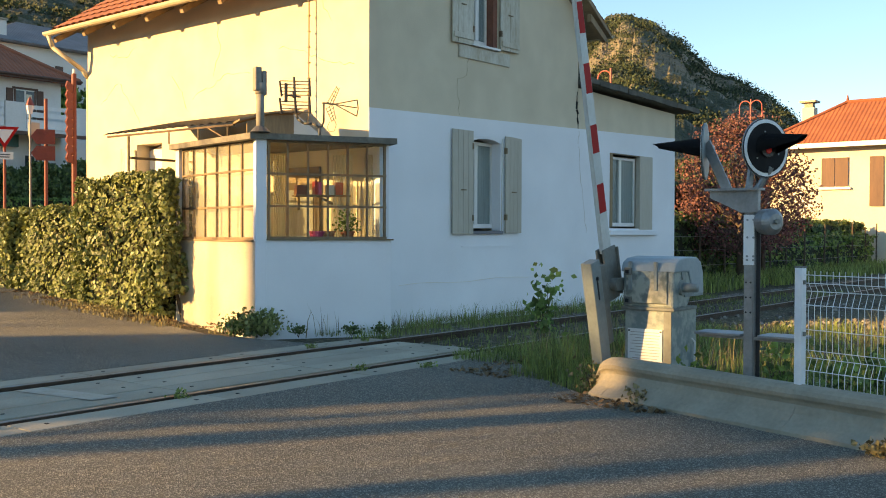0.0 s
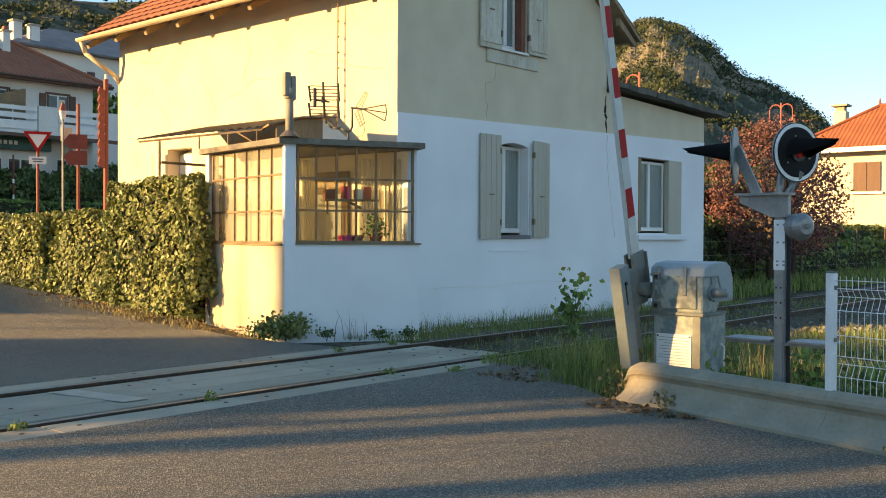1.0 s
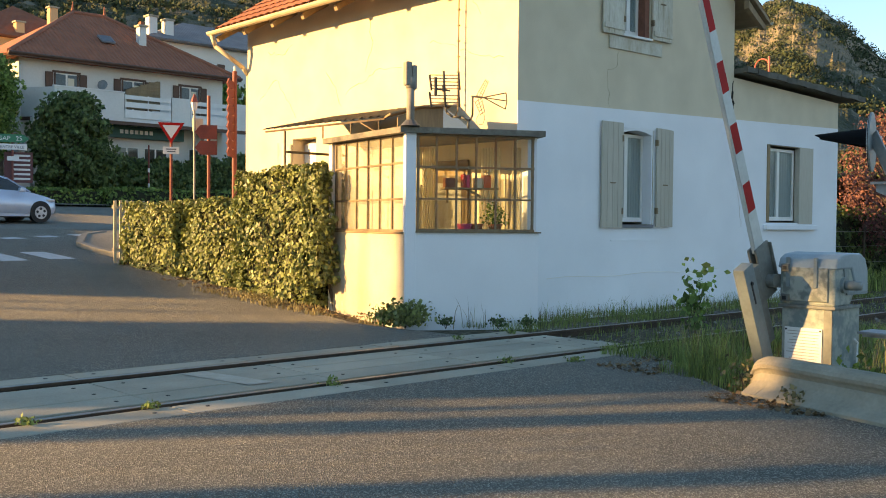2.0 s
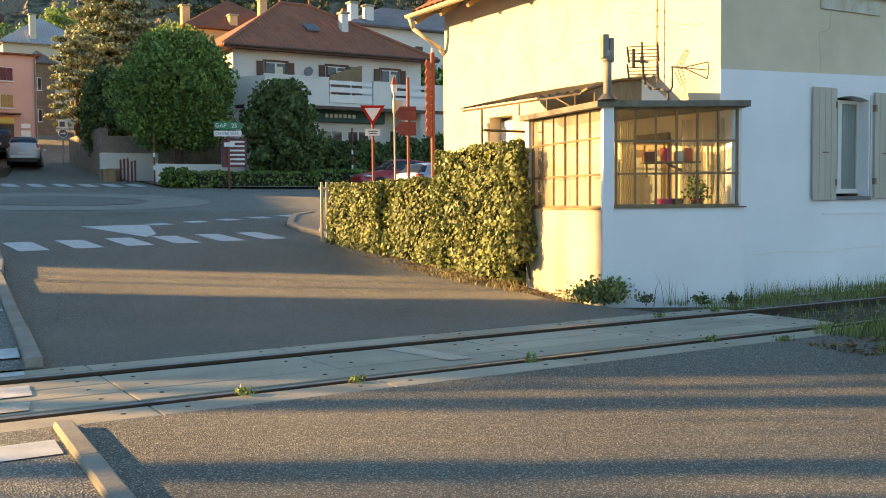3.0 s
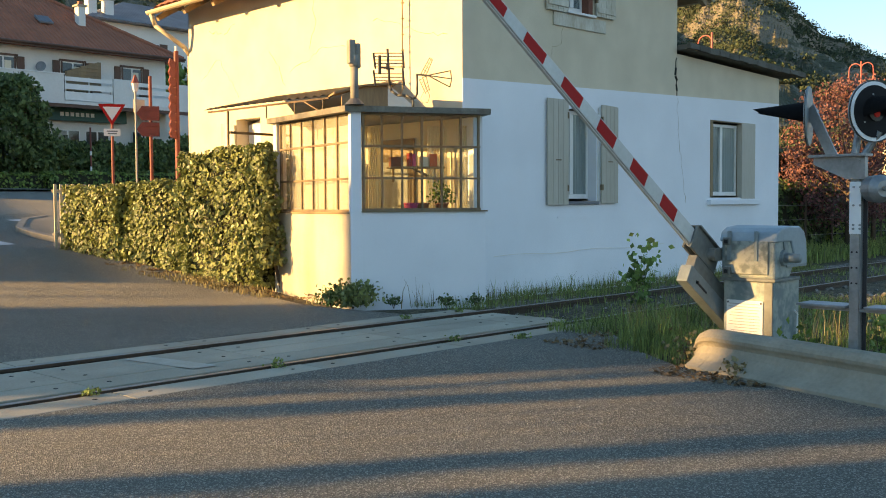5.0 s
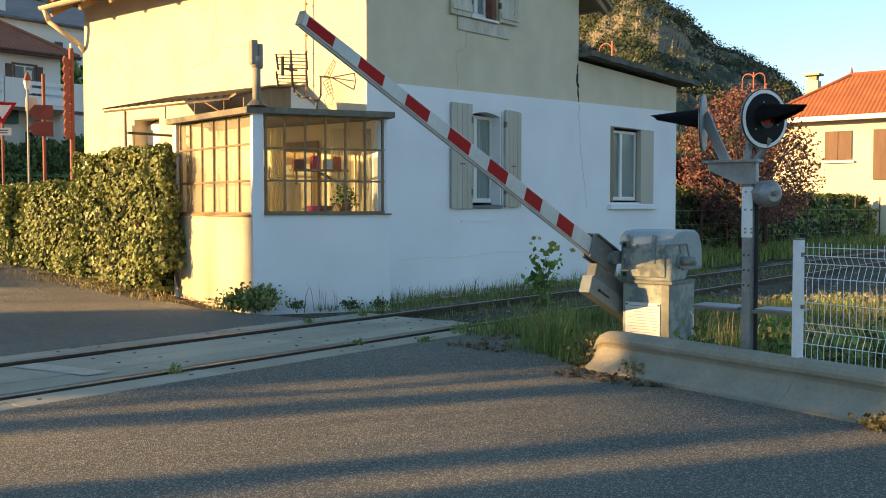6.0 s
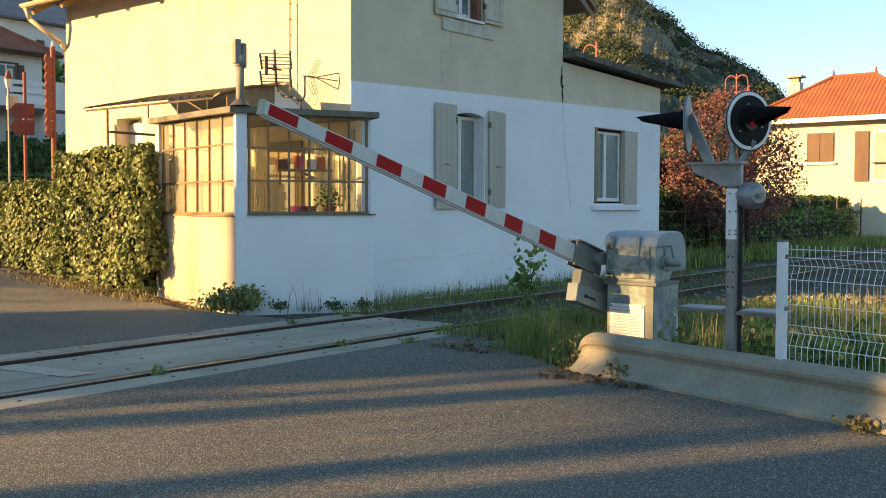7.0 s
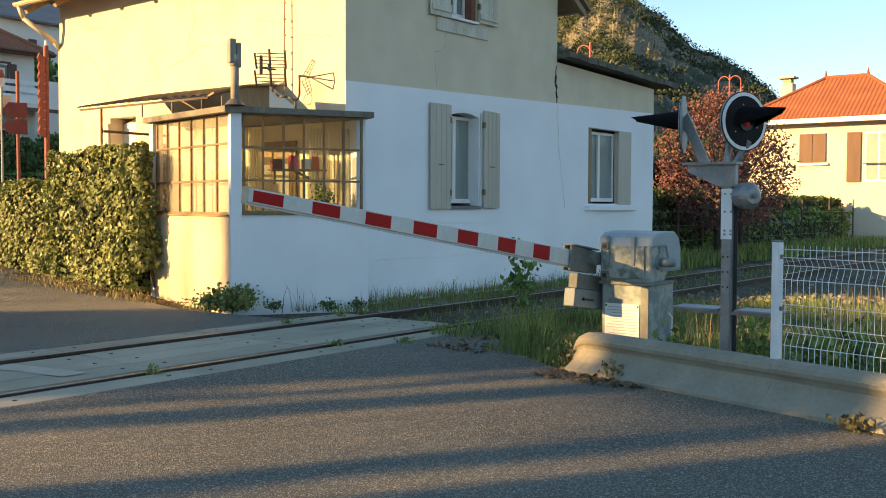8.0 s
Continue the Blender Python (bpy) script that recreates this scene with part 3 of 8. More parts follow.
bm = bmesh.new()
bal = [(5.9, -0.12), (6.5, -0.11), (7.0, -0.14), (7.5, -0.15), (8.0, -0.14), (8.5, -0.15), (9.0, -0.11), (9.7, -0.07)]
xs = steps(PLATE_END, 90, 0.8)
gridv = [[bm.verts.new((x, y, z + random.uniform(-0.03, 0.03))) for y, z in bal] for x in xs]
for r, s in zip(gridv, gridv[1:]):
    for i in range(len(bal) - 1):
        bm.faces.new((r[i], s[i], s[i + 1], r[i + 1]))
bmesh.ops.recalc_face_normals(bm, faces=bm.faces)
bounded("ballast_bed", bm, BALLAST, "grey-brown stone ballast under the track", "ballast")
sleeper_mesh = mesh_of(box(bmesh.new(), -0.12, -1.25, -0.14, 0.12, 1.25, 0.0, bevel=0.012), "sleeper")
track = thing("sleepers", "old weathered sleepers in the ballast", "sleeper", kind="structure")
for i in range(70):
    part("sleeper", sleeper_mesh, TIMBER, track, at=pose(10.25 + i * 0.6, 8.01, -0.115, 0, 0, random.uniform(-1.5, 1.5)))

# ---- low concrete wall by the road ----
K0, K1 = Vector((7.71, 4.54, 0)), Vector((6.87, 1.83, 0))
kd = (K0 - K1).normalized()
ko = Vector((kd.y, -kd.x, 0))                # outwards, away from the road
wall = thing("low_concrete_wall", "low pale weathered concrete safety kerb with sloping foot", "kerb wall", kind="structure")
PROFILE = [(0.0, -0.1), (0.0, 0.03), (0.03, 0.05), (0.10, 0.09), (0.155, 0.14), (0.185, 0.20), (0.175, 0.225), (0.155, 0.25), (0.15, 0.28), (0.165, 0.31), (0.20, 0.335), (0.25, 0.345), (0.33, 0.335), (0.38, 0.30), (0.39, -0.1)]
along = [0.0, 0.10, 0.25] + [0.25 + 1.86 * i for i in range(1, 6)]
for a, b in [(0, 0.25)] + list(zip(along[2:], along[3:])):
    bm = bmesh.new()
    rings = []
    for s in ([0.0, 0.06, 0.14, 0.25] if a == 0 else [a + 0.0012, (a + b) / 2, b - 0.0012]):
        k = {0.0: 0.55, 0.06: 0.86, 0.14: 0.97}.get(s, 1.0)
        o = K0 - kd * s
        rings.append([bm.verts.new(o + ko * (0.2 + (u - 0.2) * (k if k < 1 else 1)) + Vector((0, 0, max(z, -0.1) * k + random.uniform(-0.003, 0.003)))) for u, z in PROFILE])
    for r, s in zip(rings, rings[1:]):
        for i in range(len(PROFILE) - 1):
            bm.faces.new((r[i], r[i + 1], s[i + 1], s[i]))
    bm.faces.new(rings[0])
    bm.faces.new(rings[-1][::-1])
    bmesh.ops.recalc_face_normals(bm, faces=bm.faces)
    part("wall_block", bm, WALL_CONCRETE, wall)

# ---- the crossing keeper's house ----
HM = Matrix.Translation((0, 0, 1.45)) @ Matrix.Scale(1.045, 4) @ Matrix.Translation((0, 0, -1.45)) @ pose(10.73, 9.91, 0, 0, 0, -1.7)   # x along the wall by the rails, y along the sunny wall
HW, HL, HA = 5.67, 7.69, 9.62                # width, length, end of the annex
EAVE, RIDGE = 5.58, 7.45
TH = 0.4


def wall_with_holes(bm, x0, x1, top, holes, y0, y1, step=None):
    """A wall in x, z with openings through it; top is a function of x."""
    xs = sorted({x0, x1, *[v for h in holes for v in (h[0], h[1])], *(step or [])})
    for a, b in zip(xs, xs[1:]):
        cuts = sorted((h[2], h[3]) for h in holes if h[0] <= a + 1e-6 and h[1] >= b - 1e-6)
        z = -0.2
        for lo, hi in cuts + [(None, None)]:
            if lo is None:
                prism(bm, [(a, z), (b, z), (b, top(b)), (a, top(a))], y0, y1)
            else:
                prism(bm, [(a, z), (b, z), (b, lo), (a, lo)], y0, y1)
                z = hi
    bmesh.ops.remove_doubles(bm, verts=bm.verts, dist=0.0005)
    return bm


W1, W2, WU = (2.40, 3.27, 1.46, 3.05), (6.84, 8.56, 1.54, 3.05), (2.42, 3.12, 4.56, 5.95)
gable = lambda x: EAVE + (RIDGE - EAVE) * (1 - abs(x - HW / 2) / (HW / 2))
house = thing("keepers_house", "old two-storey crossing keeper's house, cream render above, white paint below", "house", HM)
part("wall", wall_with_holes(bmesh.new(), 0, HW, gable, [W1, WU], 0.0, TH, [HW / 2]), RENDER_CREAM, house, "cream rendered gable wall")
part("wall", wall_with_holes(bmesh.new(), HW + 0.01, HA, lambda x: 4.20 - (x - HW) * 0.035, [W2], 0.0, TH), RENDER_CREAM, house, "cream rendered annex wall")
# white paint coat on the lower wall, with a hand-drawn slanting upper edge
paint = lambda x: 3.28 + 0.026 * x
part("paint_coat", wall_with_holes(bmesh.new(), -0.003, HA - 0.002, paint, [W1, W2], -0.008, 0.0, [0.7, 1.5, 4.2, 5.5]), WALL_WHITE, house, "white painted lower wall")
rot = Matrix.Rotation(math.pi / 2, 4, "Z")
bm = wall_with_holes(bmesh.new(), 0.40, HL, lambda x: EAVE, [(5.2, 6.0, 0.9, 3.05)], -TH, 0.0)
bmesh.ops.transform(bm, matrix=rot, verts=bm.verts)
part("wall", bm, RENDER_CREAM, house, "sunlit cream rendered long wall")
bm = bmesh.new()
box(bm, HW - TH, 0.42, -0.2, HW, HL, EAVE)
part("wall", bm, RENDER_CREAM, house)
bm = wall_with_holes(bmesh.new(), 0.402, HW - 0.402, gable, [], HL - TH, HL - 0.002, [HW / 2])
part("wall", bm, RENDER_CREAM, house)
part("wall", box(bmesh.new(), HA - TH, TH, -0.2, HA, 5.0, 3.95), RENDER_CREAM, house)
part("wall", box(bmesh.new(), HW, 4.6, -0.2, HA - TH, 5.0, 3.95), RENDER_CREAM, house)
part("inner_floor", box(bmesh.new(), 0.41, 0.41, 0.6, HA - 0.41, 4.5, 0.7), TIMBER, house)
part("inner_floor", box(bmesh.new(), 0.41, 0.41, 3.35, HW - 0.41, HL - 0.41, 3.5), TIMBER, house)
part("inner_partition", box(bmesh.new(), 0.41, 2.4, 0.7, HW - 0.41, 2.5, 3.34), LACE, house)

# roof: two tiled slopes, rafters under the overhang, gutters
OV, OG = 0.62, 0.35
slope = math.atan2(RIDGE - EAVE, HW / 2)
for side in (0, 1):
    bm = bmesh.new()
    sx = -OV if side == 0 else HW + OV
    ze = EAVE + 0.12 - OV * math.tan(slope)
    o = [(sx, ze), (HW / 2, RIDGE + 0.12), (HW / 2, RIDGE + 0.04), (sx, ze - 0.08)]
    prism(bm, o, -OG, HL + OG)
    deck = part("roof", bm, SOFFIT, house, "boarded timber roof edge")
    bm = bmesh.new()
    length = math.hypot(HW / 2 + OV, RIDGE + 0.12 - ze)
    for r in range(int(length / 0.34)):
        for c in range(int((HL + 2 * OG) / 0.24)):
            d0, d1 = r * 0.34 - 0.05, r * 0.34 + 0.36
            yy = -OG + 0.12 + c * 0.24
            for k in range(4):
                a0, a1 = math.pi * k / 4, math.pi * (k + 1) / 4
                pts = []
                for d, li in ((d0, 0.035), (d1, 0.012)):
                    for a in (a0, a1):
                        u = math.cos(a) * 0.115
                        h = math.sin(a) * 0.05 + li
                        fx = sx + (d * math.cos(slope) - h * math.sin(slope)) * (1 if side == 0 else -1)
                        pts.append(bm.verts.new((fx, yy + u, ze + d * math.sin(slope) + h * math.cos(slope))))
                bm.faces.new((pts[0], pts[1], pts[3], pts[2]))
    part("roof_tiles", bm, TILE_RED, deck, "orange-red clay canal tiles", smooth=True)["kind"] = "stuff"
    for i in range(9):
        yy = -OG + 0.1 + i * (HL + 2 * OG - 0.2) / 8
        bm = bmesh.new()
        o = [(sx * 1 + (0.06 if side == 0 else -0.06), ze - 0.10), (0.02 if side == 0 else HW - 0.02, EAVE - 0.02), (0.02 if side == 0 else HW - 0.02, EAVE - 0.16), (sx + (0.10 if side == 0 else -0.10), ze - 0.19)]
        prism(bm, o if side == 0 else o[::-1], yy - 0.045, yy + 0.045)
        part("rafter_end", bm, SOFFIT, deck)
    bm = bmesh.new()
    gx = sx + (-0.06 if side == 0 else 0.06)
    for k in range(6):
        a0, a1 = math.pi + math.pi * k / 6, math.pi + math.pi * (k + 1) / 6
        v = [bm.verts.new((gx + math.cos(a) * 0.075, y, ze - 0.02 + math.sin(a) * 0.075)) for a in (a0, a1) for y in (-OG, HL + OG)]
        bm.faces.new((v[0], v[1], v[3], v[2]))
    bmesh.ops.remove_doubles(bm, verts=bm.verts, dist=0.0005)
    bmesh.ops.solidify(bm, geom=bm.faces[:], thickness=0.006)
    part("gutter", bm, GUTTER_TAN, deck, "tan half-round gutter")
zg = EAVE + 0.12 - OV * math.tan(slope) - 0.08
part("downpipe", pipe(bmesh.new(), [(-0.68, HL + 0.25, zg), (-0.62, HL + 0.2, zg - 0.22), (-0.12, HL - 0.02, zg - 0.62), (0.05, HL + 0.06, zg - 0.75), (0.06, HL + 0.07, 0.1)], 0.045), GUTTER_TAN, house, "tan painted downpipe", smooth=True)
# annex roof: a thin dark slab falling away along the wall, mossy and broken at its edge
bm = bmesh.new()
prism(bm, [(HW + 0.02, 4.36), (HA + 0.68, 4.20), (HA + 0.68, 4.14), (HW + 0.02, 4.27)], -0.20, 5.2)
part("annex_roof", bm, ROOF_EDGE, house, "thin dark weathered annex roof slab")
k = 13
for i in range(k):
    xa, xb = HW + 0.02 + (HA + 0.66 - HW) * i / k, HW + 0.008 + (HA + 0.66 - HW) * (i + 1) / k
    top = lambda x: 4.385 - (x - HW) * 0.034 + random.uniform(-0.012, 0.012)
    part("edge_slate", prism(bmesh.new(), [(xa, top(xa)), (xb, top(xb)), (xb, top(xb) - 0.105), (xa, top(xa) - 0.11)], -0.27 + random.uniform(-0.012, 0.012), -0.203), ROOF_EDGE, house)
for i in range(9):
    x = HW + 0.5 + i * 0.43 + random.uniform(-0.15, 0.15)
    bm = bmesh.new()
    bmesh.ops.create_icosphere(bm, subdivisions=2, radius=0.05, matrix=Matrix.Translation((x, -0.21, 4.39 - (x - HW) * 0.034)) @ Matrix.Diagonal((random.uniform(1, 2.4), 1, random.uniform(0.4, 0.9), 1)))
    part("moss", bm, MOSS, house, "dark cushion of moss")


def casement(parent, x0, x1, z0, z1, depth, split, material=FRAME_WHITE, curtain=NET):
    """A two-leaf window set back in its opening."""
    w = part("window", box(bmesh.new(), x0 + 0.0, depth, z0, x0 + 0.055, depth + 0.06, z1, bevel=0.004), material, parent, "white-painted wooden casement window")
    for a, b, c, d in ((x1 - 0.055, z0, x1, z1), (x0 + 0.055, z1 - 0.055, x1 - 0.055, z1), (x0 + 0.055, z0, x1 - 0.055, z0 + 0.075)):
        part("frame", box(bmesh.new(), a, depth, b, c, depth + 0.06, d, bevel=0.004), material, w)
    xm = x0 + (x1 - x0) * split
    part("mullion", box(bmesh.new(), xm - 0.045, depth - 0.012, z0 + 0.07, xm + 0.045, depth + 0.05, z1 - 0.05, bevel=0.006), material, w)
    for a, b in ((x0 + 0.05, xm - 0.04), (xm + 0.04, x1 - 0.05)):
        g = part("pane", box(bmesh.new(), a, depth + 0.02, z0 + 0.07, b, depth + 0.026, z1 - 0.05), PANE, w)
        g.visible_shadow = False
        bm = bmesh.new()
        k = 12
        for i in range(k):
            u0, u1 = a + (b - a) * i / k, a + (b - a) * (i + 1) / k
            d0, d1 = depth + 0.04 + 0.015 * (i % 2), depth + 0.04 + 0.015 * ((i + 1) % 2)
            v = [bm.verts.new(p) for p in ((u0, d0, z0 + 0.05), (u1, d1, z0 + 0.05), (u1, d1, z1 - 0.03), (u0, d0, z1 - 0.03))]
            bm.faces.new(v)
        part("curtain", bm, curtain, w, "thin gathered curtain")
    return w


def shutter(parent, x0, x1, z0, z1, boards, material, hinge=0.0, arch=0.0, battens=()):
    """A boarded shutter folded back against the wall; hinge leans it off the wall (degrees)."""
    w = (x1 - x0) / boards
    s = None
    for i in range(boards):
        u = [x0 + i * w + 0.003, x0 + (i + 1) * w - 0.003]
        h = [z1 - arch * abs((v - x0) / (x1 - x0)) ** 2 for v in u]
        bm = prism(bmesh.new(), [(u[0], z0), (u[1], z0), (u[1], h[1]), (u[0], h[0])], -0.062, -0.034)
        if s is None:
            s = part("shutter", bm, material, parent, "boarded wooden shutter, folded open")
        else:
            part("board", bm, material, s)
    for zb in battens:
        part("batten", box(bmesh.new(), x0 + 0.02, -0.082, zb, x1 - 0.02, -0.063, zb + 0.09, bevel=0.004), material, s)
    part("latch", box(bmesh.new(), (x0 + x1) / 2 - 0.06, -0.08, z0 + (z1 - z0) * 0.42, (x0 + x1) / 2 + 0.06, -0.063, z0 + (z1 - z0) * 0.42 + 0.018), OLD_STEEL, s)
    for zb in (z0 + 0.22, z1 - 0.3):
        part("hinge", box(bmesh.new(), x0 if x0 > 3 else x1 - 0.03, -0.075, zb, x0 + 0.03 if x0 > 3 else x1, -0.02, zb + 0.10), OLD_STEEL, s)
    return s


casement(house, 2.42, 3.25, 1.52, 2.98, 0.19, 0.42)
part("reveal_lining", box(bmesh.new(), 3.226, 0.002, 1.48, 3.256, 0.189, 2.99), WALL_WHITE, house, "white painted window reveal")
part("lintel", prism(bmesh.new(), [(2.41, 3.05), (2.41, 2.96), (2.62, 3.01), (2.84, 3.03), (3.05, 3.01), (3.26, 2.96), (3.26, 3.05)], 0.0, 0.26), WALL_WHITE, house)
part("sill", box(bmesh.new(), 2.38, -0.05, 1.42, 3.24, 0.3, 1.475, bevel=0.006), SLATE, house, "dark slate window sill")
part("render_band", box(bmesh.new(), 2.16, -0.022, 1.21, 3.56, -0.008, 1.225), WALL_WHITE, house)
shutter(house, 1.87, 2.40, 1.42, 3.12, 4, SHUTTER)
shutter(house, 3.30, 3.76, 1.44, 3.10, 4, SHUTTER, arch=0.02)
casement(house, 6.95, 8.02, 1.58, 2.99, 0.09, 0.42)
part("sill", box(bmesh.new(), 6.74, -0.09, 1.40, 8.70, 0.3, 1.50, bevel=0.01), WALL_WHITE, house, "white rendered window sill")
part("reveal_lining", box(bmesh.new(), 8.03, -0.03, 1.52, 8.57, 0.08, 3.05, bevel=0.004), SHUTTER, house, "weathered folding shutter standing in the reveal")
part("reveal_lining", box(bmesh.new(), 6.845, -0.02, 1.56, 6.94, 0.085, 3.03, bevel=0.004), TIMBER, house, "bare wooden jamb")
part("shutter_box", box(bmesh.new(), 6.85, -0.014, 3.03, 8.55, 0.12, 3.045), OLD_STEEL, house)
part("reveal_jamb", box(bmesh.new(), 3.00, 0.0, 4.58, 3.11, 0.16, 5.93), BRICK_RED, house, "bare brick window jamb")
casement(house, 2.44, 3.00, 4.60, 5.93, 0.14, 0.5)
shutter(house, 1.86, 2.40, 4.52, 6.0, 4, SHUTTER_OLD, battens=(4.6, 5.6))
shutter(house, 3.14, 3.68, 4.56, 6.0, 4, SHUTTER_OLD, battens=(4.62, 5.6))
part("sill", box(bmesh.new(), 2.06, -0.03, 4.30, 3.44, 0.0, 4.51, bevel=0.006), SHUTTER_OLD, house, "flaking painted sill panel")
part("sill", box(bmesh.new(), 2.36, -0.08, 4.52, 3.12, 0.12, 4.56, bevel=0.006), FRAME_WHITE, house)
# sunny side window behind the hedge
bm = bmesh.new()
prism(bm, [(5.22, 0.92), (5.98, 0.92), (5.98, 2.95), (5.6, 3.04), (5.22, 2.95)], -0.30, -0.26, rot)
part("window", bm, FRAME_WHITE, house, "shaded white glazed door")
bm = bmesh.new()
prism(bm, [(5.98, 0.95), (6.45, 0.95), (6.45, 3.0), (5.98, 2.95)], 0.03, 0.06, rot)
part("shutter", bm, SHUTTER_OLD, house, "flaking beige shutter with curved top")


def crack(points, label, r=0.004, material=GROOVE):
    """A thin jagged line on the rendered wall, in the house's own space."""
    rr = random.Random(len(points) + int(points[0][2] * 100))
    pts = []
    for a, b in zip(points, points[1:]):
        k = max(2, int((Vector(b) - Vector(a)).length / 0.09))
        for i in range(k):
            p = Vector(a).lerp(Vector(b), i / k)
            j = 0.034
            pts.append(p + Vector((rr.uniform(-j, j) if abs(a[1] - b[1]) < 1e-6 else 0, rr.uniform(-j, j) if abs(a[0] - b[0]) < 1e-6 and abs(a[1] - b[1]) > 1e-6 else 0, rr.uniform(-j, j))))
    pts.append(Vector(points[-1]))
    bm = bmesh.new()
    for a, b in zip(pts, pts[1:]):
        if (b - a).length > 0.001:
            tube(bm, a, b, r * rr.uniform(0.5, 1.3), seg=4, caps=False)
    return part("crack", bm, material, house, label)


CRACK_PALE = mat("hairline_shadow", (0.42, 0.34, 0.22), (0.32, 0.26, 0.17), 0.95, 6, 40)
crack([(HW - 0.01, 0.0, 4.15), (HW - 0.03, 0.0, 3.8), (HW - 0.0, 0.0, 3.42)], "dark open crack between house and annex", 0.022)
crack([(HW - 0.0, -0.009, 3.42), (HW + 0.06, -0.009, 2.6), (HW + 0.3, -0.009, 1.45)], "hairline crack in the white paint", 0.003, CRACK_PALE)
crack([(2.33, 0.0, 4.28), (2.30, 0.0, 4.0), (2.05, 0.0, 3.92), (2.1, 0.0, 3.36)], "hairline crack below the upper window", 0.003, CRACK_PALE)
for line in ([(0, 7.2, 3.9), (0, 6.6, 4.25), (0, 6.1, 3.7), (0, 5.9, 3.45)], [(0, 4.9, 4.2), (0, 4.6, 3.9), (0, 4.4, 3.55)], [(0, 4.3, 3.75), (0, 3.7, 3.95), (0, 3.3, 4.1), (0, 2.7, 4.05)], [(0, 3.6, 5.0), (0, 3.5, 4.5), (0, 3.7, 4.1)],
             [(0, 2.0, 4.4), (0, 1.4, 4.25), (0, 0.7, 4.0), (0, 0.3, 3.95)], [(0, 6.9, 4.8), (0, 6.4, 4.7), (0, 6.0, 4.85)], [(0, 1.0, 4.95), (0, 0.8, 4.65)]):
    crack(line, "hairline crack in the sunlit render", 0.0048, CRACK_PALE)
bm = pipe(bmesh.new(), [(0.65 + i * 0.42, -0.013, 0.64 + 0.018 * math.sin(i * 1.3) + 0.004 * i) for i in range(12)], 0.005, 5)
part("wall_cable", bm, PORCH_WHITE, house, "thin sagging cable along the white wall")

# ---- glazed porch ----
P1, P2, P0 = Vector((9.25, 10.68, 0)), Vector((11.0, 9.70, 0)), Vector((9.87, 13.25, 0))
fr_len, sd_len = (P2 - P1).length, (P0 - P1).length
FRM = Matrix.Translation(P1) @ Matrix.Rotation(math.atan2((P2 - P1).y, (P2 - P1).x), 4, "Z")     # outside is -y
SDM = Matrix.Translation(P1) @ Matrix.Rotation(math.atan2((P0 - P1).y, (P0 - P1).x), 4, "Z")     # outside is +y
SILL, HEAD = 1.345, 2.74
porch = thing("glazed_porch", "small glazed porch with rusty steel bars on a whitewashed parapet", "porch")


def moved(bm, m):
    bmesh.ops.transform(bm, matrix=m, verts=bm.verts)
    return bm


part("parapet", moved(box(bmesh.new(), 0.0, 0.0, -0.1, fr_len, 0.14, SILL, bevel=0.006), FRM), WALL_WHITE, porch, "white painted parapet")
part("parapet", moved(box(bmesh.new(), 0.0, -0.14, -0.1, sd_len, 0.0, SILL - 0.02, bevel=0.006), SDM), PORCH_CREAM, porch, "sunlit limewashed parapet, stained at the foot")
part("return_wall", moved(box(bmesh.new(), fr_len - 0.14, 0.14, -0.1, fr_len, 0.85, 2.74), FRM), WALL_WHITE, porch)
part("corner_pier", moved(box(bmesh.new(), -0.012, -0.012, -0.1, 0.145, 0.15, 2.76, bevel=0.008), FRM), WALL_WHITE, porch, "white corner pier")
part("end_pier", moved(box(bmesh.new(), sd_len - 0.02, -0.16, -0.1, sd_len + 0.12, 0.015, 2.78, bevel=0.008), SDM), PORCH_WHITE, porch)
part("inner_floor", moved(box(bmesh.new(), 0.1, 0.15, 0.05, fr_len - 0.2, 1.6, 0.12), FRM), CONCRETE, porch)


def glazing(parent, m, x0, x1, z0, z1, columns, rows, out, name, sheet=PANE_CLEAR):
    f = part(name, moved(box(bmesh.new(), x0, out - 0.025, z0, x1, out + 0.025, z0 + 0.035), m), OLD_STEEL, parent, "rusty steel glazing frame")
    part("top_bar", moved(box(bmesh.new(), x0, out - 0.02, z1 - 0.03, x1, out + 0.02, z1), m), OLD_STEEL, f)
    xs = [x0 + (x1 - x0) * i / columns for i in range(columns + 1)]
    for i, x in enumerate(xs):
        w = 0.018 if 0 < i < columns else 0.025
        x = min(max(x, x0 + w), x1 - w)
        part("upright", moved(box(bmesh.new(), x - w / 2 - 0.003, out - 0.022, z0 + 0.03, x + w / 2 + 0.003, out + 0.022, z1 - 0.02), m), OLD_STEEL, f)
    zs = [z0 + (z1 - z0) * v for v in rows]
    for z in zs:
        part("cross_bar", moved(box(bmesh.new(), x0, out - 0.02, z - 0.014, x1, out + 0.02, z + 0.014), m), OLD_STEEL, f)
    levels = [z0 + 0.02] + zs + [z1 - 0.02]
    for a, b in zip(xs, xs[1:]):
        for c, d in zip(levels, levels[1:]):
            k = random.uniform(-0.004, 0.004)
            g = part("pane", moved(box(bmesh.new(), a + 0.006, out - 0.002 + k, c, b - 0.006, out + 0.002 + k, d), m), sheet, f)
            g.visible_shadow = False
    return f


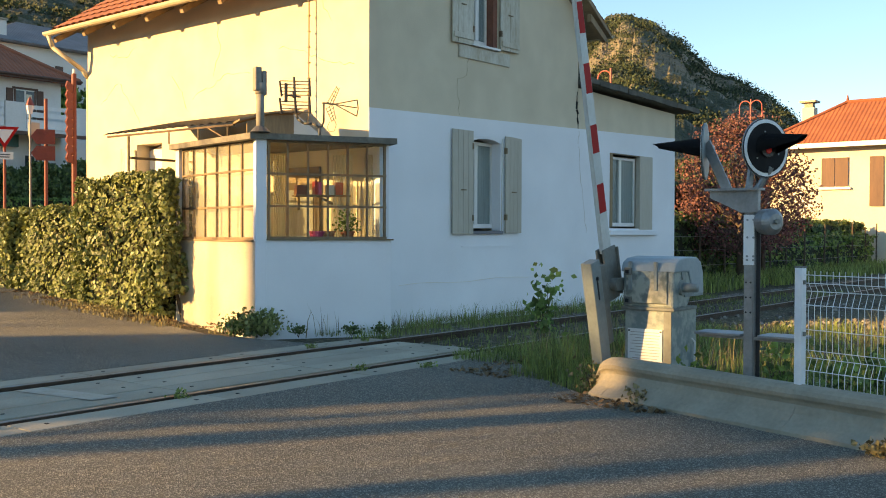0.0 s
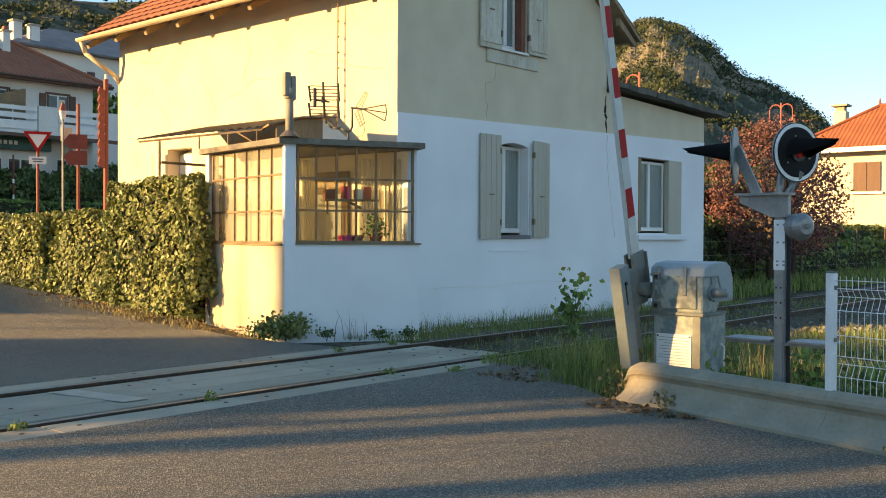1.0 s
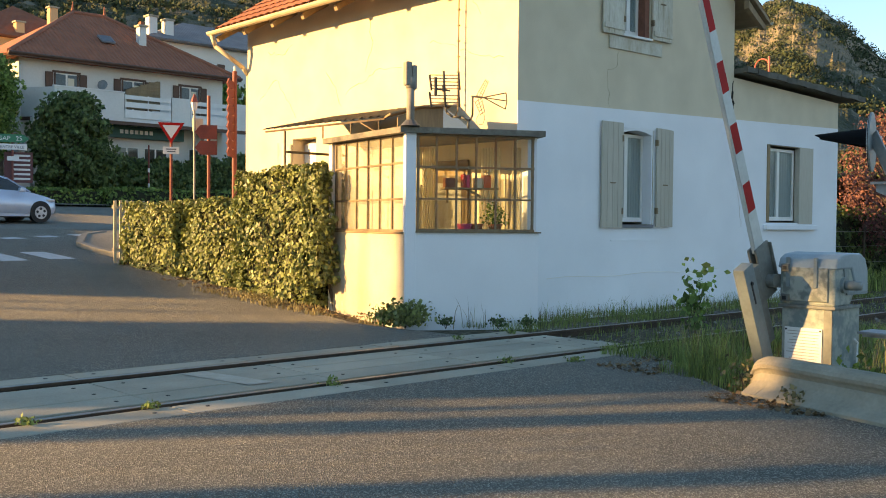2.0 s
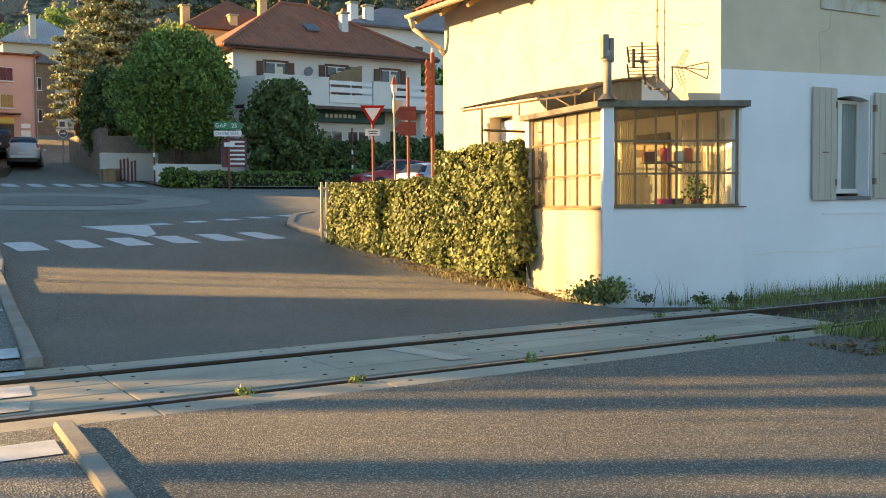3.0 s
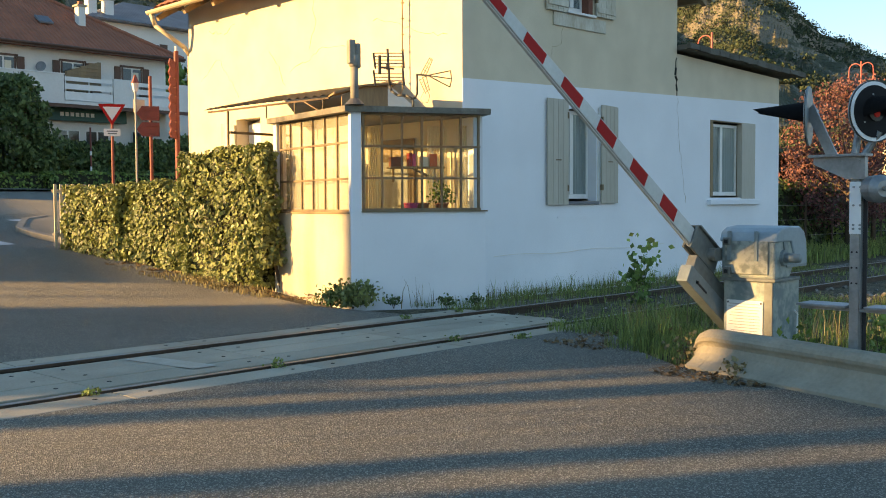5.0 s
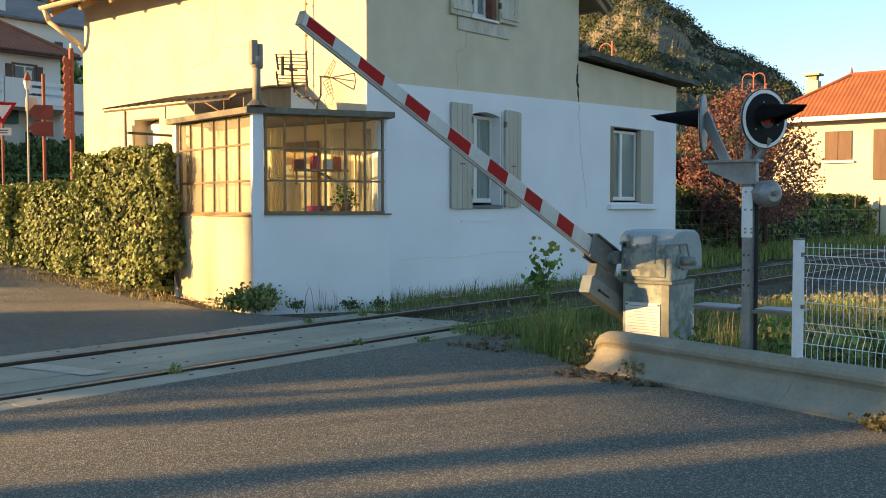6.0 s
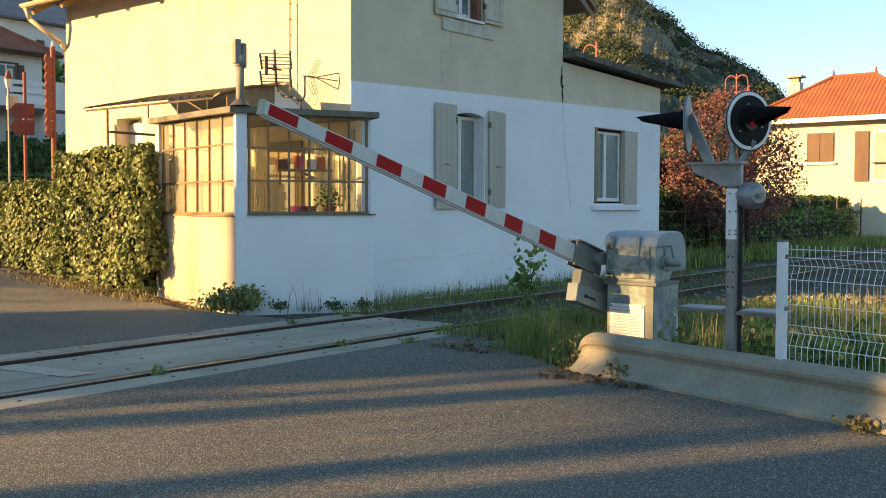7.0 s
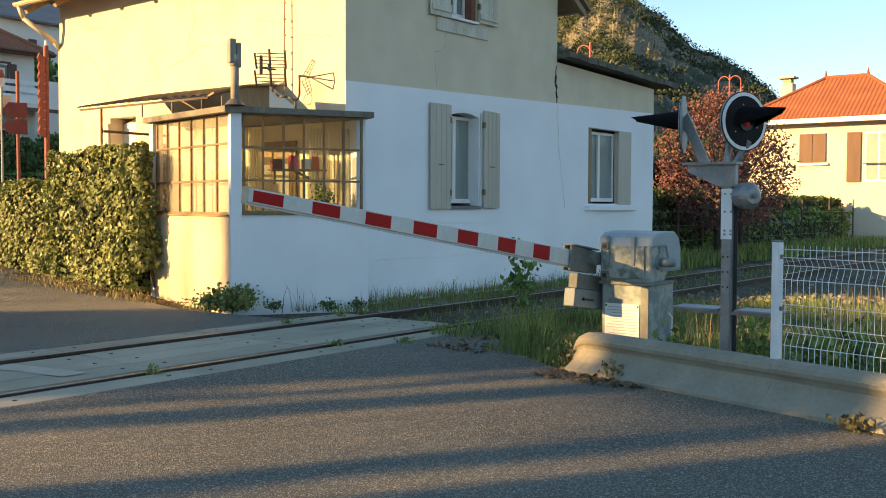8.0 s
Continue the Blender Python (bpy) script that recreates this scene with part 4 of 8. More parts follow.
glazing(porch, FRM, 0.16, fr_len - 0.07, SILL + 0.005, HEAD, 6, (0.335, 0.665), 0.05, "glazed_front")
glazing(porch, SDM, 0.10, sd_len - 0.04, SILL - 0.01, HEAD + 0.02, 6, (0.335, 0.70), -0.05, "glazed_side", PANE_DUSTY)
part("sill", moved(box(bmesh.new(), 0.14, -0.03, SILL - 0.015, fr_len + 0.02, 0.16, SILL + 0.005), FRM), OLD_STEEL, porch)
part("sill", moved(box(bmesh.new(), 0.08, -0.16, SILL - 0.035, sd_len, 0.03, SILL - 0.012), SDM), TIMBER, porch)
# flat roof with a grey fascia, and the sheet canopy that runs on over the entrance
bm = bmesh.new()
fo = FRM @ Vector((-0.10, -0.07, 0))
f2 = FRM @ Vector((fr_len + 0.06, -0.07, 0))
f3 = FRM @ Vector((fr_len + 0.06, 0.62, 0))
s2 = SDM @ Vector((sd_len + 0.2, 0.09, 0))
poly = [fo, f2, f3, Vector((11.45, 13.6, 0)), s2]
va = [bm.verts.new((p.x, p.y, 2.745 + 0.012 * k)) for p, k in zip(poly, (0, 0, 0, 2, 2))]
vb = [bm.verts.new((v.co.x, v.co.y, v.co.z + 0.085)) for v in va]
bm.faces.new(va[::-1]), bm.faces.new(vb)
for i in range(5):
    bm.faces.new((va[i], va[(i + 1) % 5], vb[(i + 1) % 5], vb[i]))
bmesh.ops.recalc_face_normals(bm, faces=bm.faces)
part("porch_roof", bm, PORCH_SLAB, porch, "thin grey concrete flat porch roof")
canopy = thing("entrance_canopy", "thin corrugated canopy over the house entrance on slim posts", "canopy")
bm = bmesh.new()
k = 48
va = []
for i in range(k + 1):
    y = 11.75 + 3.35 * i / k
    w = 0.018 * math.sin(i * math.pi * 0.66)
    va.append([bm.verts.new((9.68, y, 3.10 + w)), bm.verts.new((11.2, y, 3.44 + w))])
for a, b in zip(va, va[1:]):
    bm.faces.new((a[0], a[1], b[1], b[0]))
bmesh.ops.solidify(bm, geom=bm.faces[:], thickness=0.012)
part("sheet", bm, ZINC, canopy, "rusty corrugated sheet")
part("edge_beam", box(bmesh.new(), 9.73, 11.75, 3.045, 9.76, 15.05, 3.075), RAIL_SIDE, canopy)
for y in (11.9, 12.6, 13.35):
    part("strut", tube(bmesh.new(), (9.745, y, 2.85), (9.745, y, 3.05), 0.014), OLD_STEEL, canopy)
part("brace", tube(bmesh.new(), (9.745, 11.95, 2.86), (9.745, 12.35, 3.04), 0.012), OLD_STEEL, canopy)
part("post", tube(bmesh.new(), (9.745, 14.45, 0.12), (9.745, 14.45, 3.04), 0.022), OLD_STEEL, canopy)
part("side_beam", box(bmesh.new(), 9.76, 14.4, 2.66, 11.1, 14.45, 2.70), OLD_STEEL, canopy)
gab = thing("wooden_gablet", "small weathered plywood lean-to gablet above the porch roof", "lean-to")
bm = prism(bmesh.new(), [(0.02, 2.845), (0.72, 2.845), (0.72, 3.20), (0.36, 3.18), (0.02, 3.06)], 0.75, 0.80, FRM)
part("boarding", bm, TIMBER, gab)
bm = prism(bmesh.new(), [(0.72, 2.845), (1.22, 2.845), (0.80, 3.18), (0.72, 3.22)], 0.75, 0.80, FRM)
part("side_board", bm, PORCH_WHITE, gab)
part("top_board", prism(bmesh.new(), [(-0.1, 3.07), (0.36, 3.20), (0.84, 3.23), (0.84, 3.255), (0.36, 3.225), (-0.1, 3.10)], 0.70, 1.3, FRM), TIMBER, gab)
# flue
flue = thing("flue_pipe", "grey fibre-cement flue pipe with double cowl on the porch corner", "flue", Matrix.Translation((9.27, 10.62, 2.84)) @ Matrix.Diagonal((0.72, 0.72, 0.95, 1)))
part("pipe", tube(bmesh.new(), (0, 0, 0.0), (0, 0, 0.62), 0.08, seg=18), FIBRE_CEMENT, flue, smooth=True)
part("collar", tube(bmesh.new(), (0, 0, 0.0), (0, 0, 0.09), 0.20, 0.09, 14), ZINC, flue)
part("socket", tube(bmesh.new(), (0, 0, 0.56), (0, 0, 0.72), 0.10, seg=18), FIBRE_CEMENT, flue, smooth=True)
cw = Matrix.Rotation(radians(-20), 4, "Z")
part("cowl", moved(box(bmesh.new(), -0.13, -0.085, 0.60, 0.005, 0.085, 0.95, bevel=0.02), cw), FIBRE_CEMENT, flue)
part("cowl", moved(box(bmesh.new(), 0.012, -0.085, 0.54, 0.11, 0.085, 0.90, bevel=0.02), cw), FIBRE_CEMENT, flue, "cement cowl half, set lower")
# aerials, built broadside on: x along the comb's rods, z up
aer = thing("tv_aerial", "comb-shaped television aerial on a bent steel mast", "aerial", pose(9.94, 10.615, 2.95, 0, 0, -52.8) @ Matrix.Scale(0.953, 4))
part("mast", pipe(bmesh.new(), [(0.36, 0.0, -0.13), (0.36, 0.0, 0.01), (0.25, 0, 0.07), (0.12, 0, 0.075), (0.03, 0, 0.14), (0.0, 0, 0.22), (-0.03, 0, 0.78)], 0.019), AERIAL, aer, smooth=True)
for zc, rods in ((0.60, 5), (0.34, 4)):
    for i in range(rods):
        z = zc - 0.10 + i * 0.052
        part("element", tube(bmesh.new(), (-0.235, 0, z + 0.012), (0.225, 0, z), 0.0075, seg=6), AERIAL, aer)
    part("end_bar", tube(bmesh.new(), (-0.215, -0.01, zc - 0.12), (-0.245, -0.01, zc + 0.12), 0.016, seg=6), BLACK_PAINT, aer, "black plastic end bar")
    part("end_bar", tube(bmesh.new(), (0.225, -0.01, zc - 0.12), (0.205, -0.01, zc + 0.14), 0.016, seg=6), BLACK_PAINT, aer, "black plastic end bar")
part("dipole_box", box(bmesh.new(), -0.17, -0.06, 0.39, -0.12, -0.02, 0.68, bevel=0.012), BLACK_PAINT, aer, "black dipole housing")
part("clamp", box(bmesh.new(), -0.05, -0.04, 0.46, 0.0, 0.03, 0.56, bevel=0.008), BLACK_PAINT, aer)
part("boom", tube(bmesh.new(), (-0.15, -0.03, 0.50), (0.08, -0.03, 0.47), 0.014, seg=6), BLACK_PAINT, aer)
aer2 = thing("tv_aerial", "fan-shaped wire television aerial on a bent tube", "aerial", pose(10.184, 10.294, 2.95, 0, 0, -52.8) @ Matrix.Scale(0.953, 4))
part("mast", pipe(bmesh.new(), [(-0.11, 0, 0.015), (-0.03, 0, 0.03), (0.0, 0, 0.10), (0.0, 0, 0.38)], 0.016), AERIAL, aer2, smooth=True)
part("boom", tube(bmesh.new(), (-0.02, 0, 0.385), (0.20, 0, 0.36), 0.014, seg=6), AERIAL, aer2)
for a, b in (((0.18, 0, 0.37), (0.51, 0, 0.43)), ((0.19, 0, 0.36), (0.51, 0, 0.31)), ((0.19, 0, 0.35), (0.50, 0, 0.185)), ((0.51, 0, 0.435), (0.525, 0, 0.30)), ((0.525, 0, 0.30), (0.50, 0, 0.18))):
    part("wire", tube(bmesh.new(), a, b, 0.0085, seg=6), AERIAL, aer2)
for (ax, az), (bx, bz) in (((0.05, 0.38), (0.20, 0.64)), ((0.03, 0.31), (0.13, 0.09))):
    wx, wz = (0.07, -0.05) if az > 0.35 else (0.10, 0.075)
    for k in range(3):
        o = k / 2
        part("reflector_edge", tube(bmesh.new(), (ax + wx * o, 0, az + wz * o), (bx + wx * o * 0.6, 0, bz + wz * o * 0.6), 0.0055, seg=5), AERIAL, aer2)
    for k in range(5):
        f = 0.08 + k * 0.21
        x, z = ax + (bx - ax) * f, az + (bz - az) * f
        g = 1 - 0.4 * f
        part("reflector_rod", tube(bmesh.new(), (x, 0, z), (x + wx * g, 0, z + wz * g), 0.005, seg=5), AERIAL, aer2)
lead = part("lead", pipe(bmesh.new(), [(0.10, 0.01, 0.12), (0.05, 0.01, 0.02), (0.08, 0.01, -0.05), (0.16, 0.01, -0.04), (0.19, 0.01, 0.05), (0.17, 0.01, 0.12)], 0.004, 5), AERIAL, aer2)
cable = thing("aerial_cable", "thin dark aerial cable running up the sunny wall", "cable")
part("cable", pipe(bmesh.new(), [(10.9, 11.55, 2.85), (11.14, 11.6, 3.3), (11.15, 11.6, 5.2)], 0.011, 6), OLD_STEEL, cable)
for i in range(7):
    part("clip", box(bmesh.new(), 11.13, 11.58, 3.4 + i * 0.25, 11.17, 11.62, 3.42 + i * 0.25), OLD_STEEL, cable)

# what stands inside the porch
sh = thing("wall_shelf", "plank shelf behind the porch glass", "shelf", FRM @ Matrix.Translation((0.72, 0.62, 1.98)))
part("board", box(bmesh.new(), 0, 0, 0, 0.85, 0.25, 0.03, bevel=0.003), TIMBER, sh)
for x in (0.08, 0.74):
    part("bracket", prism(bmesh.new(), [(x, 0.0), (x + 0.03, 0.0), (x + 0.03, -0.2), (x, -0.2)], 0.2, 0.24), TIMBER, sh)
part("prop", prism(bmesh.new(), [(0.34, 0.0), (0.42, 0.0), (0.86, -0.2), (0.86, -0.25)], 0.1, 0.13), TIMBER, sh)
for x, w, h, mt, lab in ((0.30, 0.045, 0.20, BOOK_RED, "red upright box"), (0.355, 0.05, 0.19, PINK_POT, "pink upright box"), (0.50, 0.10, 0.15, PORCH_WHITE, "pale box"), (0.62, 0.12, 0.19, BOOK_ORANGE, "orange box"), (0.02, 0.16, 0.14, BRICK_RED, "dark red box")):
    solid("storage_box", box(bmesh.new(), x, 0.04, 0.031, x + w, 0.2, 0.031 + h, bevel=0.004), mt, lab + " standing on the porch shelf", "box", "boxes on the porch shelf", m=sh.matrix_basis.copy())


def planter(name, x, y, w, mt, label):
    p = thing(name, label, "plant pot", FRM @ Matrix.Translation((x, y, SILL)))
    bm = tube(bmesh.new(), (0, 0, 0), (0, 0, 0.11), w * 0.38, w * 0.5, 16)
    part("pot", bm, mt, p, smooth=False)
    part("rim", tube(bmesh.new(), (0, 0, 0.095), (0, 0, 0.12), w * 0.54, w * 0.54, 16), mt, p)
    return p


part("inner_ledge", moved(box(bmesh.new(), 0.14, 0.16, SILL - 0.04, fr_len - 0.16, 0.5, SILL), FRM), TIMBER, porch)
planter("plant_pot", 0.93, 0.24, 0.22, PINK_POT, "pink plastic plant pot on the porch ledge")
planter("plant_pot", 1.12, 0.26, 0.19, TERRACOTTA, "terracotta plant pot on the porch ledge")
rng = np.random.default_rng(5)
pot = planter("potted_plant", 1.42, 0.3, 0.2, TERRACOTTA, "leafy green pot plant on the porch ledge")
c = rng.normal(size=(260, 3)) * np.array([0.09, 0.07, 0.09]) + np.array([0, 0, 0.24])
part("foliage", leaf_mesh(c, 0.045, rng), LEAF_LIGHT, pot)["kind"] = "stuff"
part("stem", tube(bmesh.new(), (0, 0, 0.1), (0, 0, 0.3), 0.008), BARK, pot)
for x0, x1, y in ((0.16, 0.42, 0.95), (0.48, 0.72, 1.1), (1.30, 1.62, 0.66), (1.72, 1.9, 0.45)):
    bm = bmesh.new()
    k = 14
    for i in range(k):
        a, b = x0 + (x1 - x0) * i / k, x0 + (x1 - x0) * (i + 1) / k
        d0, d1 = y + 0.02 * (i % 2), y + 0.02 * ((i + 1) % 2)
        v = [bm.verts.new(p) for p in ((a, d0, 1.0), (b, d1, 1.0), (b, d1, 2.62), (a, d0, 2.62))]
        bm.faces.new(v)
    moved(bm, FRM)
    solid("hanging_blind", bm, SHEER, "straw-yellow pleated blind hanging inside the porch", "blind", "blinds in the porch")
for x0, x1, z0 in ((0.10, 0.40, 1.36), (0.44, 0.95, 1.36), (0.99, 1.50, 1.36), (1.54, 2.06, 1.36), (2.12, 2.50, 1.36)):
    bm = bmesh.new()
    k = 16
    for i in range(k):
        a, b = x0 + (x1 - x0) * i / k, x0 + (x1 - x0) * (i + 1) / k
        d0, d1 = -0.20 - 0.006 * (i % 2), -0.20 - 0.006 * ((i + 1) % 2)
        v = [bm.verts.new(p) for p in ((a, d0, z0), (b, d1, z0), (b, d1, 2.60), (a, d0, 2.60))]
        bm.faces.new(v)
    moved(bm, SDM)
    solid("net_curtain", bm, CREAM_BLIND, "cream net curtain hanging behind the porch side glass", "curtain", "curtains in the porch")
dr = thing("house_door", "panelled wooden house door inside the porch", "door", HM @ Matrix.Translation((-0.06, 1.0, 0.1)))
part("leaf", box(bmesh.new(), 0, 0, 0, 0.04, 0.85, 2.35, bevel=0.005), TIMBER, dr)
for z in (0.2, 1.2):
    part("panel", box(bmesh.new(), -0.015, 0.12, z, 0.0, 0.73, z + 0.8, bevel=0.006), SHUTTER_OLD, dr)
part("handle", tube(bmesh.new(), (-0.03, 0.08, 1.08), (-0.03, 0.2, 1.08), 0.012), ZINC, dr)
tb = thing("potting_bench", "small wooden bench against the porch glass", "bench", SDM @ Matrix.Translation((1.0, -0.62, 0.1)))
part("top", box(bmesh.new(), 0, 0, 0.95, 1.2, 0.4, 1.0, bevel=0.006), TIMBER, tb)
for x in (0.03, 1.12):
    for y in (0.03, 0.32):
        part("leg", box(bmesh.new(), x, y, 0, x + 0.05, y + 0.05, 0.95), TIMBER, tb)

# ---- barrier ----
PIVOT = Vector((8.33, 4.60, 0.945))
machine = thing("barrier_machine", "grey cast-iron level crossing barrier machine on a steel pedestal", "barrier machine", Matrix.Translation((8.64, 4.22, 0)))
part("pedestal", box(bmesh.new(), -0.26, -0.24, -0.1, 0.26, 0.24, 0.74, bevel=0.008), GREY_CAST, machine, "grey painted steel pedestal")
part("pedestal_strip", box(bmesh.new(), -0.272, -0.235, 0.0, -0.262, -0.16, 0.73), GREY_WORN, machine)
plate = part("notice_plate", box(bmesh.new(), -0.271, -0.145, 0.16, -0.262, 0.205, 0.56), SIGN_WHITE, machine, "white notice plate with lines of small print")
for i in range(13):
    w = 0.13 if i in (3, 9) else 0.145 + 0.01 * (i % 2)
    part("text_bar", box(bmesh.new(), -0.273, 0.03 - w, 0.525 - i * 0.027, -0.2715, 0.03 + w - (0.05 if i % 3 == 2 else 0), 0.531 - i * 0.027), FAINT_INK, plate)
for y in (-0.13, 0.19):
    for z in (0.18, 0.54):
        part("screw", tube(bmesh.new(), (-0.277, y, z), (-0.271, y, z), 0.009, seg=8), BLACK_PAINT, plate)
part("conduit", pipe(bmesh.new(), [(0.18, -0.255, 0.0), (0.18, -0.265, 0.42), (0.12, -0.262, 0.46)], 0.008, 6), SIGN_WHITE, machine)
# hood: rounded section that hangs over towards the rails
hood = [(-0.275, 0.76), (-0.275, 1.10), (-0.245, 1.17), (-0.17, 1.205), (0.02, 1.22), (0.18, 1.215), (0.27, 1.17), (0.325, 1.07), (0.335, 0.90), (0.335, 0.86), (0.10, 0.86), (0.02, 0.76)]
bm = prism(bmesh.new(), hood, -0.26, 0.26, None, 0.022)
case = part("case", bm, GREY_CAST, machine, "grey painted cast housing with rounded hood")
part("hood", prism(bmesh.new(), [(-0.288, 1.09), (-0.255, 1.18), (-0.172, 1.218), (0.02, 1.234), (0.19, 1.228), (0.285, 1.182), (0.34, 1.078), (0.352, 0.875), (0.13, 0.872), (0.015, 1.09)], -0.276, 0.276, None, 0.016), HOOD_PAINT, case, "pale blue-grey painted hood")
part("door", box(bmesh.new(), -0.292, -0.20, 0.80, -0.275, 0.22, 1.10, bevel=0.006), GREY_SCUFF, case, "scuffed inspection door")
for y in (0.17, -0.09):
    part("strap", box(bmesh.new(), -0.305, y - 0.018, 0.92, -0.28, y + 0.018, 1.19, bevel=0.006), GREY_PAINT, case)
for z in (0.79, 1.06):
    part("hasp", box(bmesh.new(), -0.325, 0.15, z, -0.29, 0.225, z + 0.07, bevel=0.008), GREY_WORN, case)
    part("padlock", box(bmesh.new(), -0.331, 0.17, z + 0.015, -0.325, 0.205, z + 0.05), BLACK_PAINT, case)
part("skirt", box(bmesh.new(), -0.285, -0.268, 0.735, 0.22, 0.268, 0.765, bevel=0.005), GREY_WORN, case)
part("hood_rim", prism(bmesh.new(), [(-0.06, 0.86), (0.34, 0.86), (0.345, 0.88), (0.335, 0.89), (-0.03, 0.89), (-0.12, 1.12), (-0.14, 1.12)], -0.272, -0.258), GREY_PAINT, case)
part("shaft", tube(bmesh.new(), (-0.12, -0.26, 0.95), (-0.12, -0.42, 0.95), 0.045, 0.038, 14), GREY_PAINT, case, smooth=True)
part("shaft_collar", tube(bmesh.new(), (-0.12, -0.255, 0.95), (-0.12, -0.285, 0.95), 0.075, 0.07, 16), GREY_PAINT, case)
part("maker_plate", box(bmesh.new(), 0.08, -0.266, 1.0, 0.17, -0.26, 1.04), GREY_WORN, case)
part("hub", tube(bmesh.new(), (-0.34, 0.26, 0.97), (-0.34, 0.44, 0.97), 0.06, seg=16), GREY_WORN, machine)
part("hub_arm", box(bmesh.new(), -0.38, 0.262, 0.91, -0.2, 0.30, 1.03, bevel=0.01), GREY_WORN, machine)

# the arm lies along -x when down; it turns about the pivot, so its pieces are placed from there
barrier = thing("crossing_barrier", "red and white striped level crossing barrier arm, coming down", "barrier", Matrix.Translation(PIVOT))
bm = prism(bmesh.new(), [(-0.34, -0.076), (-0.34, 0.076), (-4.25, 0.045), (-4.25, -0.045)], -0.022, 0.022, None, 0.006)
boom = part("boom", bm, BOOM_WHITE, barrier, "tapering white boom")
for a, b in ((0.72, 0.99), (1.28, 1.54), (1.83, 2.10), (2.37, 2.65), (2.91, 3.18), (3.44, 3.70), (3.96, 4.21)):
    ha = 0.076 - 0.031 * (a - 0.34) / 3.83
    hb = 0.076 - 0.031 * (b - 0.34) / 3.83
    bm = prism(bmesh.new(), [(-a, -ha + 0.01), (-a, ha - 0.01), (-b, hb - 0.01), (-b, -hb + 0.01)], -0.0245, 0.0245)
    part("red_band", bm, RED_PAINT, boom, "red reflective band")
part("boom_edge", prism(bmesh.new(), [(-0.34, -0.079), (-4.25, -0.048), (-4.25, -0.056), (-0.34, -0.09)], -0.012, 0.012), BOOM_WHITE, boom)
part("end_cap", box(bmesh.new(), -4.262, -0.026, -0.05, -4.248, 0.026, 0.05, bevel=0.003), PORCH_CREAM, boom)
fork = part("fork", prism(bmesh.new(), [(0.12, -0.11), (0.12, 0.10), (-0.38, 0.115), (-0.38, -0.115)], -0.045, -0.024, None, 0.004), GREY_WORN, barrier, "dark weathered clamp plates")
part("fork_plate", prism(bmesh.new(), [(0.12, -0.11), (0.12, 0.10), (-0.38, 0.115), (-0.38, -0.115)], 0.024, 0.045, None, 0.004), GREY_WORN, fork)
part("fork_flange", box(bmesh.new(), -0.36, -0.07, 0.112, 0.1, 0.07, 0.125), GREY_WORN, fork)
part("counterweight", box(bmesh.new(), -0.26, -0.06, -0.27, 0.5, 0.03, -0.13, bevel=0.006), GREY_WORN, barrier, "grey counterweight plates")
cwt = part("counterweight", box(bmesh.new(), -0.34, -0.09, -0.44, 0.62, 0.02, -0.275, bevel=0.006), GREY_PAINT, barrier, "pale weathered counterweight bar")
part("slot", box(bmesh.new(), -0.20, -0.094, -0.375, 0.02, -0.089, -0.355), BLACK_PAINT, cwt)
part("bolt", tube(bmesh.new(), (-0.18, -0.09, -0.365), (-0.18, -0.105, -0.365), 0.016, seg=8), BLACK_PAINT, cwt)

# ---- flashing light signal ----
SX, SY = 7.72, 2.99
signal = thing("crossing_signal", "galvanised level crossing signal post with two hooded lamps and a bell", "signal", Matrix.Translation((SX, SY, 0)))
post = part("post", box(bmesh.new(), -0.01, -0.016, -0.3, 0.0, 0.055, 1.62), GALV, signal, "galvanised steel channel post")
# dark colour on the steel web stands in for shade in the channel
part("recess", box(bmesh.new(), 0.045, -0.055, -0.3, 0.055, -0.016, 1.62), PLASTIC_DARK, post, "channel web toned dark for the shade inside it")
for y0, y1 in ((-0.024, -0.016), (0.047, 0.055)):
    part("flange", box(bmesh.new(), 0.0, y0, -0.3, 0.06, y1, 1.62), GALV, post)
for z in (0.82, 0.94, 1.06):
    for y in (0.0, 0.038):
        part("bolt_hole", tube(bmesh.new(), (-0.013, y, z), (-0.009, y, z), 0.008, seg=8), BLACK_PAINT, post)
plt = part("fixing_plate", box(bmesh.new(), -0.022, -0.030, 1.20, -0.011, 0.058, 1.60, bevel=0.002), SIGN_WHITE, signal, "pale fixing plate with bolts")
for z in (1.24, 1.27, 1.42, 1.56):
    for y in (-0.025, 0.025):
        part("bolt", tube(bmesh.new(), (-0.03, y, z), (-0.021, y, z), 0.009, seg=8), GALV, plt)
br = part("bracket", prism(bmesh.new(), [(-0.06, 1.62), (0.08, 1.62), (0.34, 1.74), (0.34, 1.80), (-0.06, 1.80)], -0.03, 0.03, Matrix.Rotation(radians(90), 4, "Z")), GALV, signal, "galvanised gusset bracket")
part("bracket_cap", moved(box(bmesh.new(), -0.08, -0.07, 1.795, 0.37, 0.07, 1.815), Matrix.Rotation(radians(90), 4, "Z")), GALV, br)
for y in (-0.02, 0.12, 0.26):
    part("bolt", tube(bmesh.new(), (-0.04, y, 1.76), (-0.03, y, 1.76), 0.009, seg=8), GALV, br)


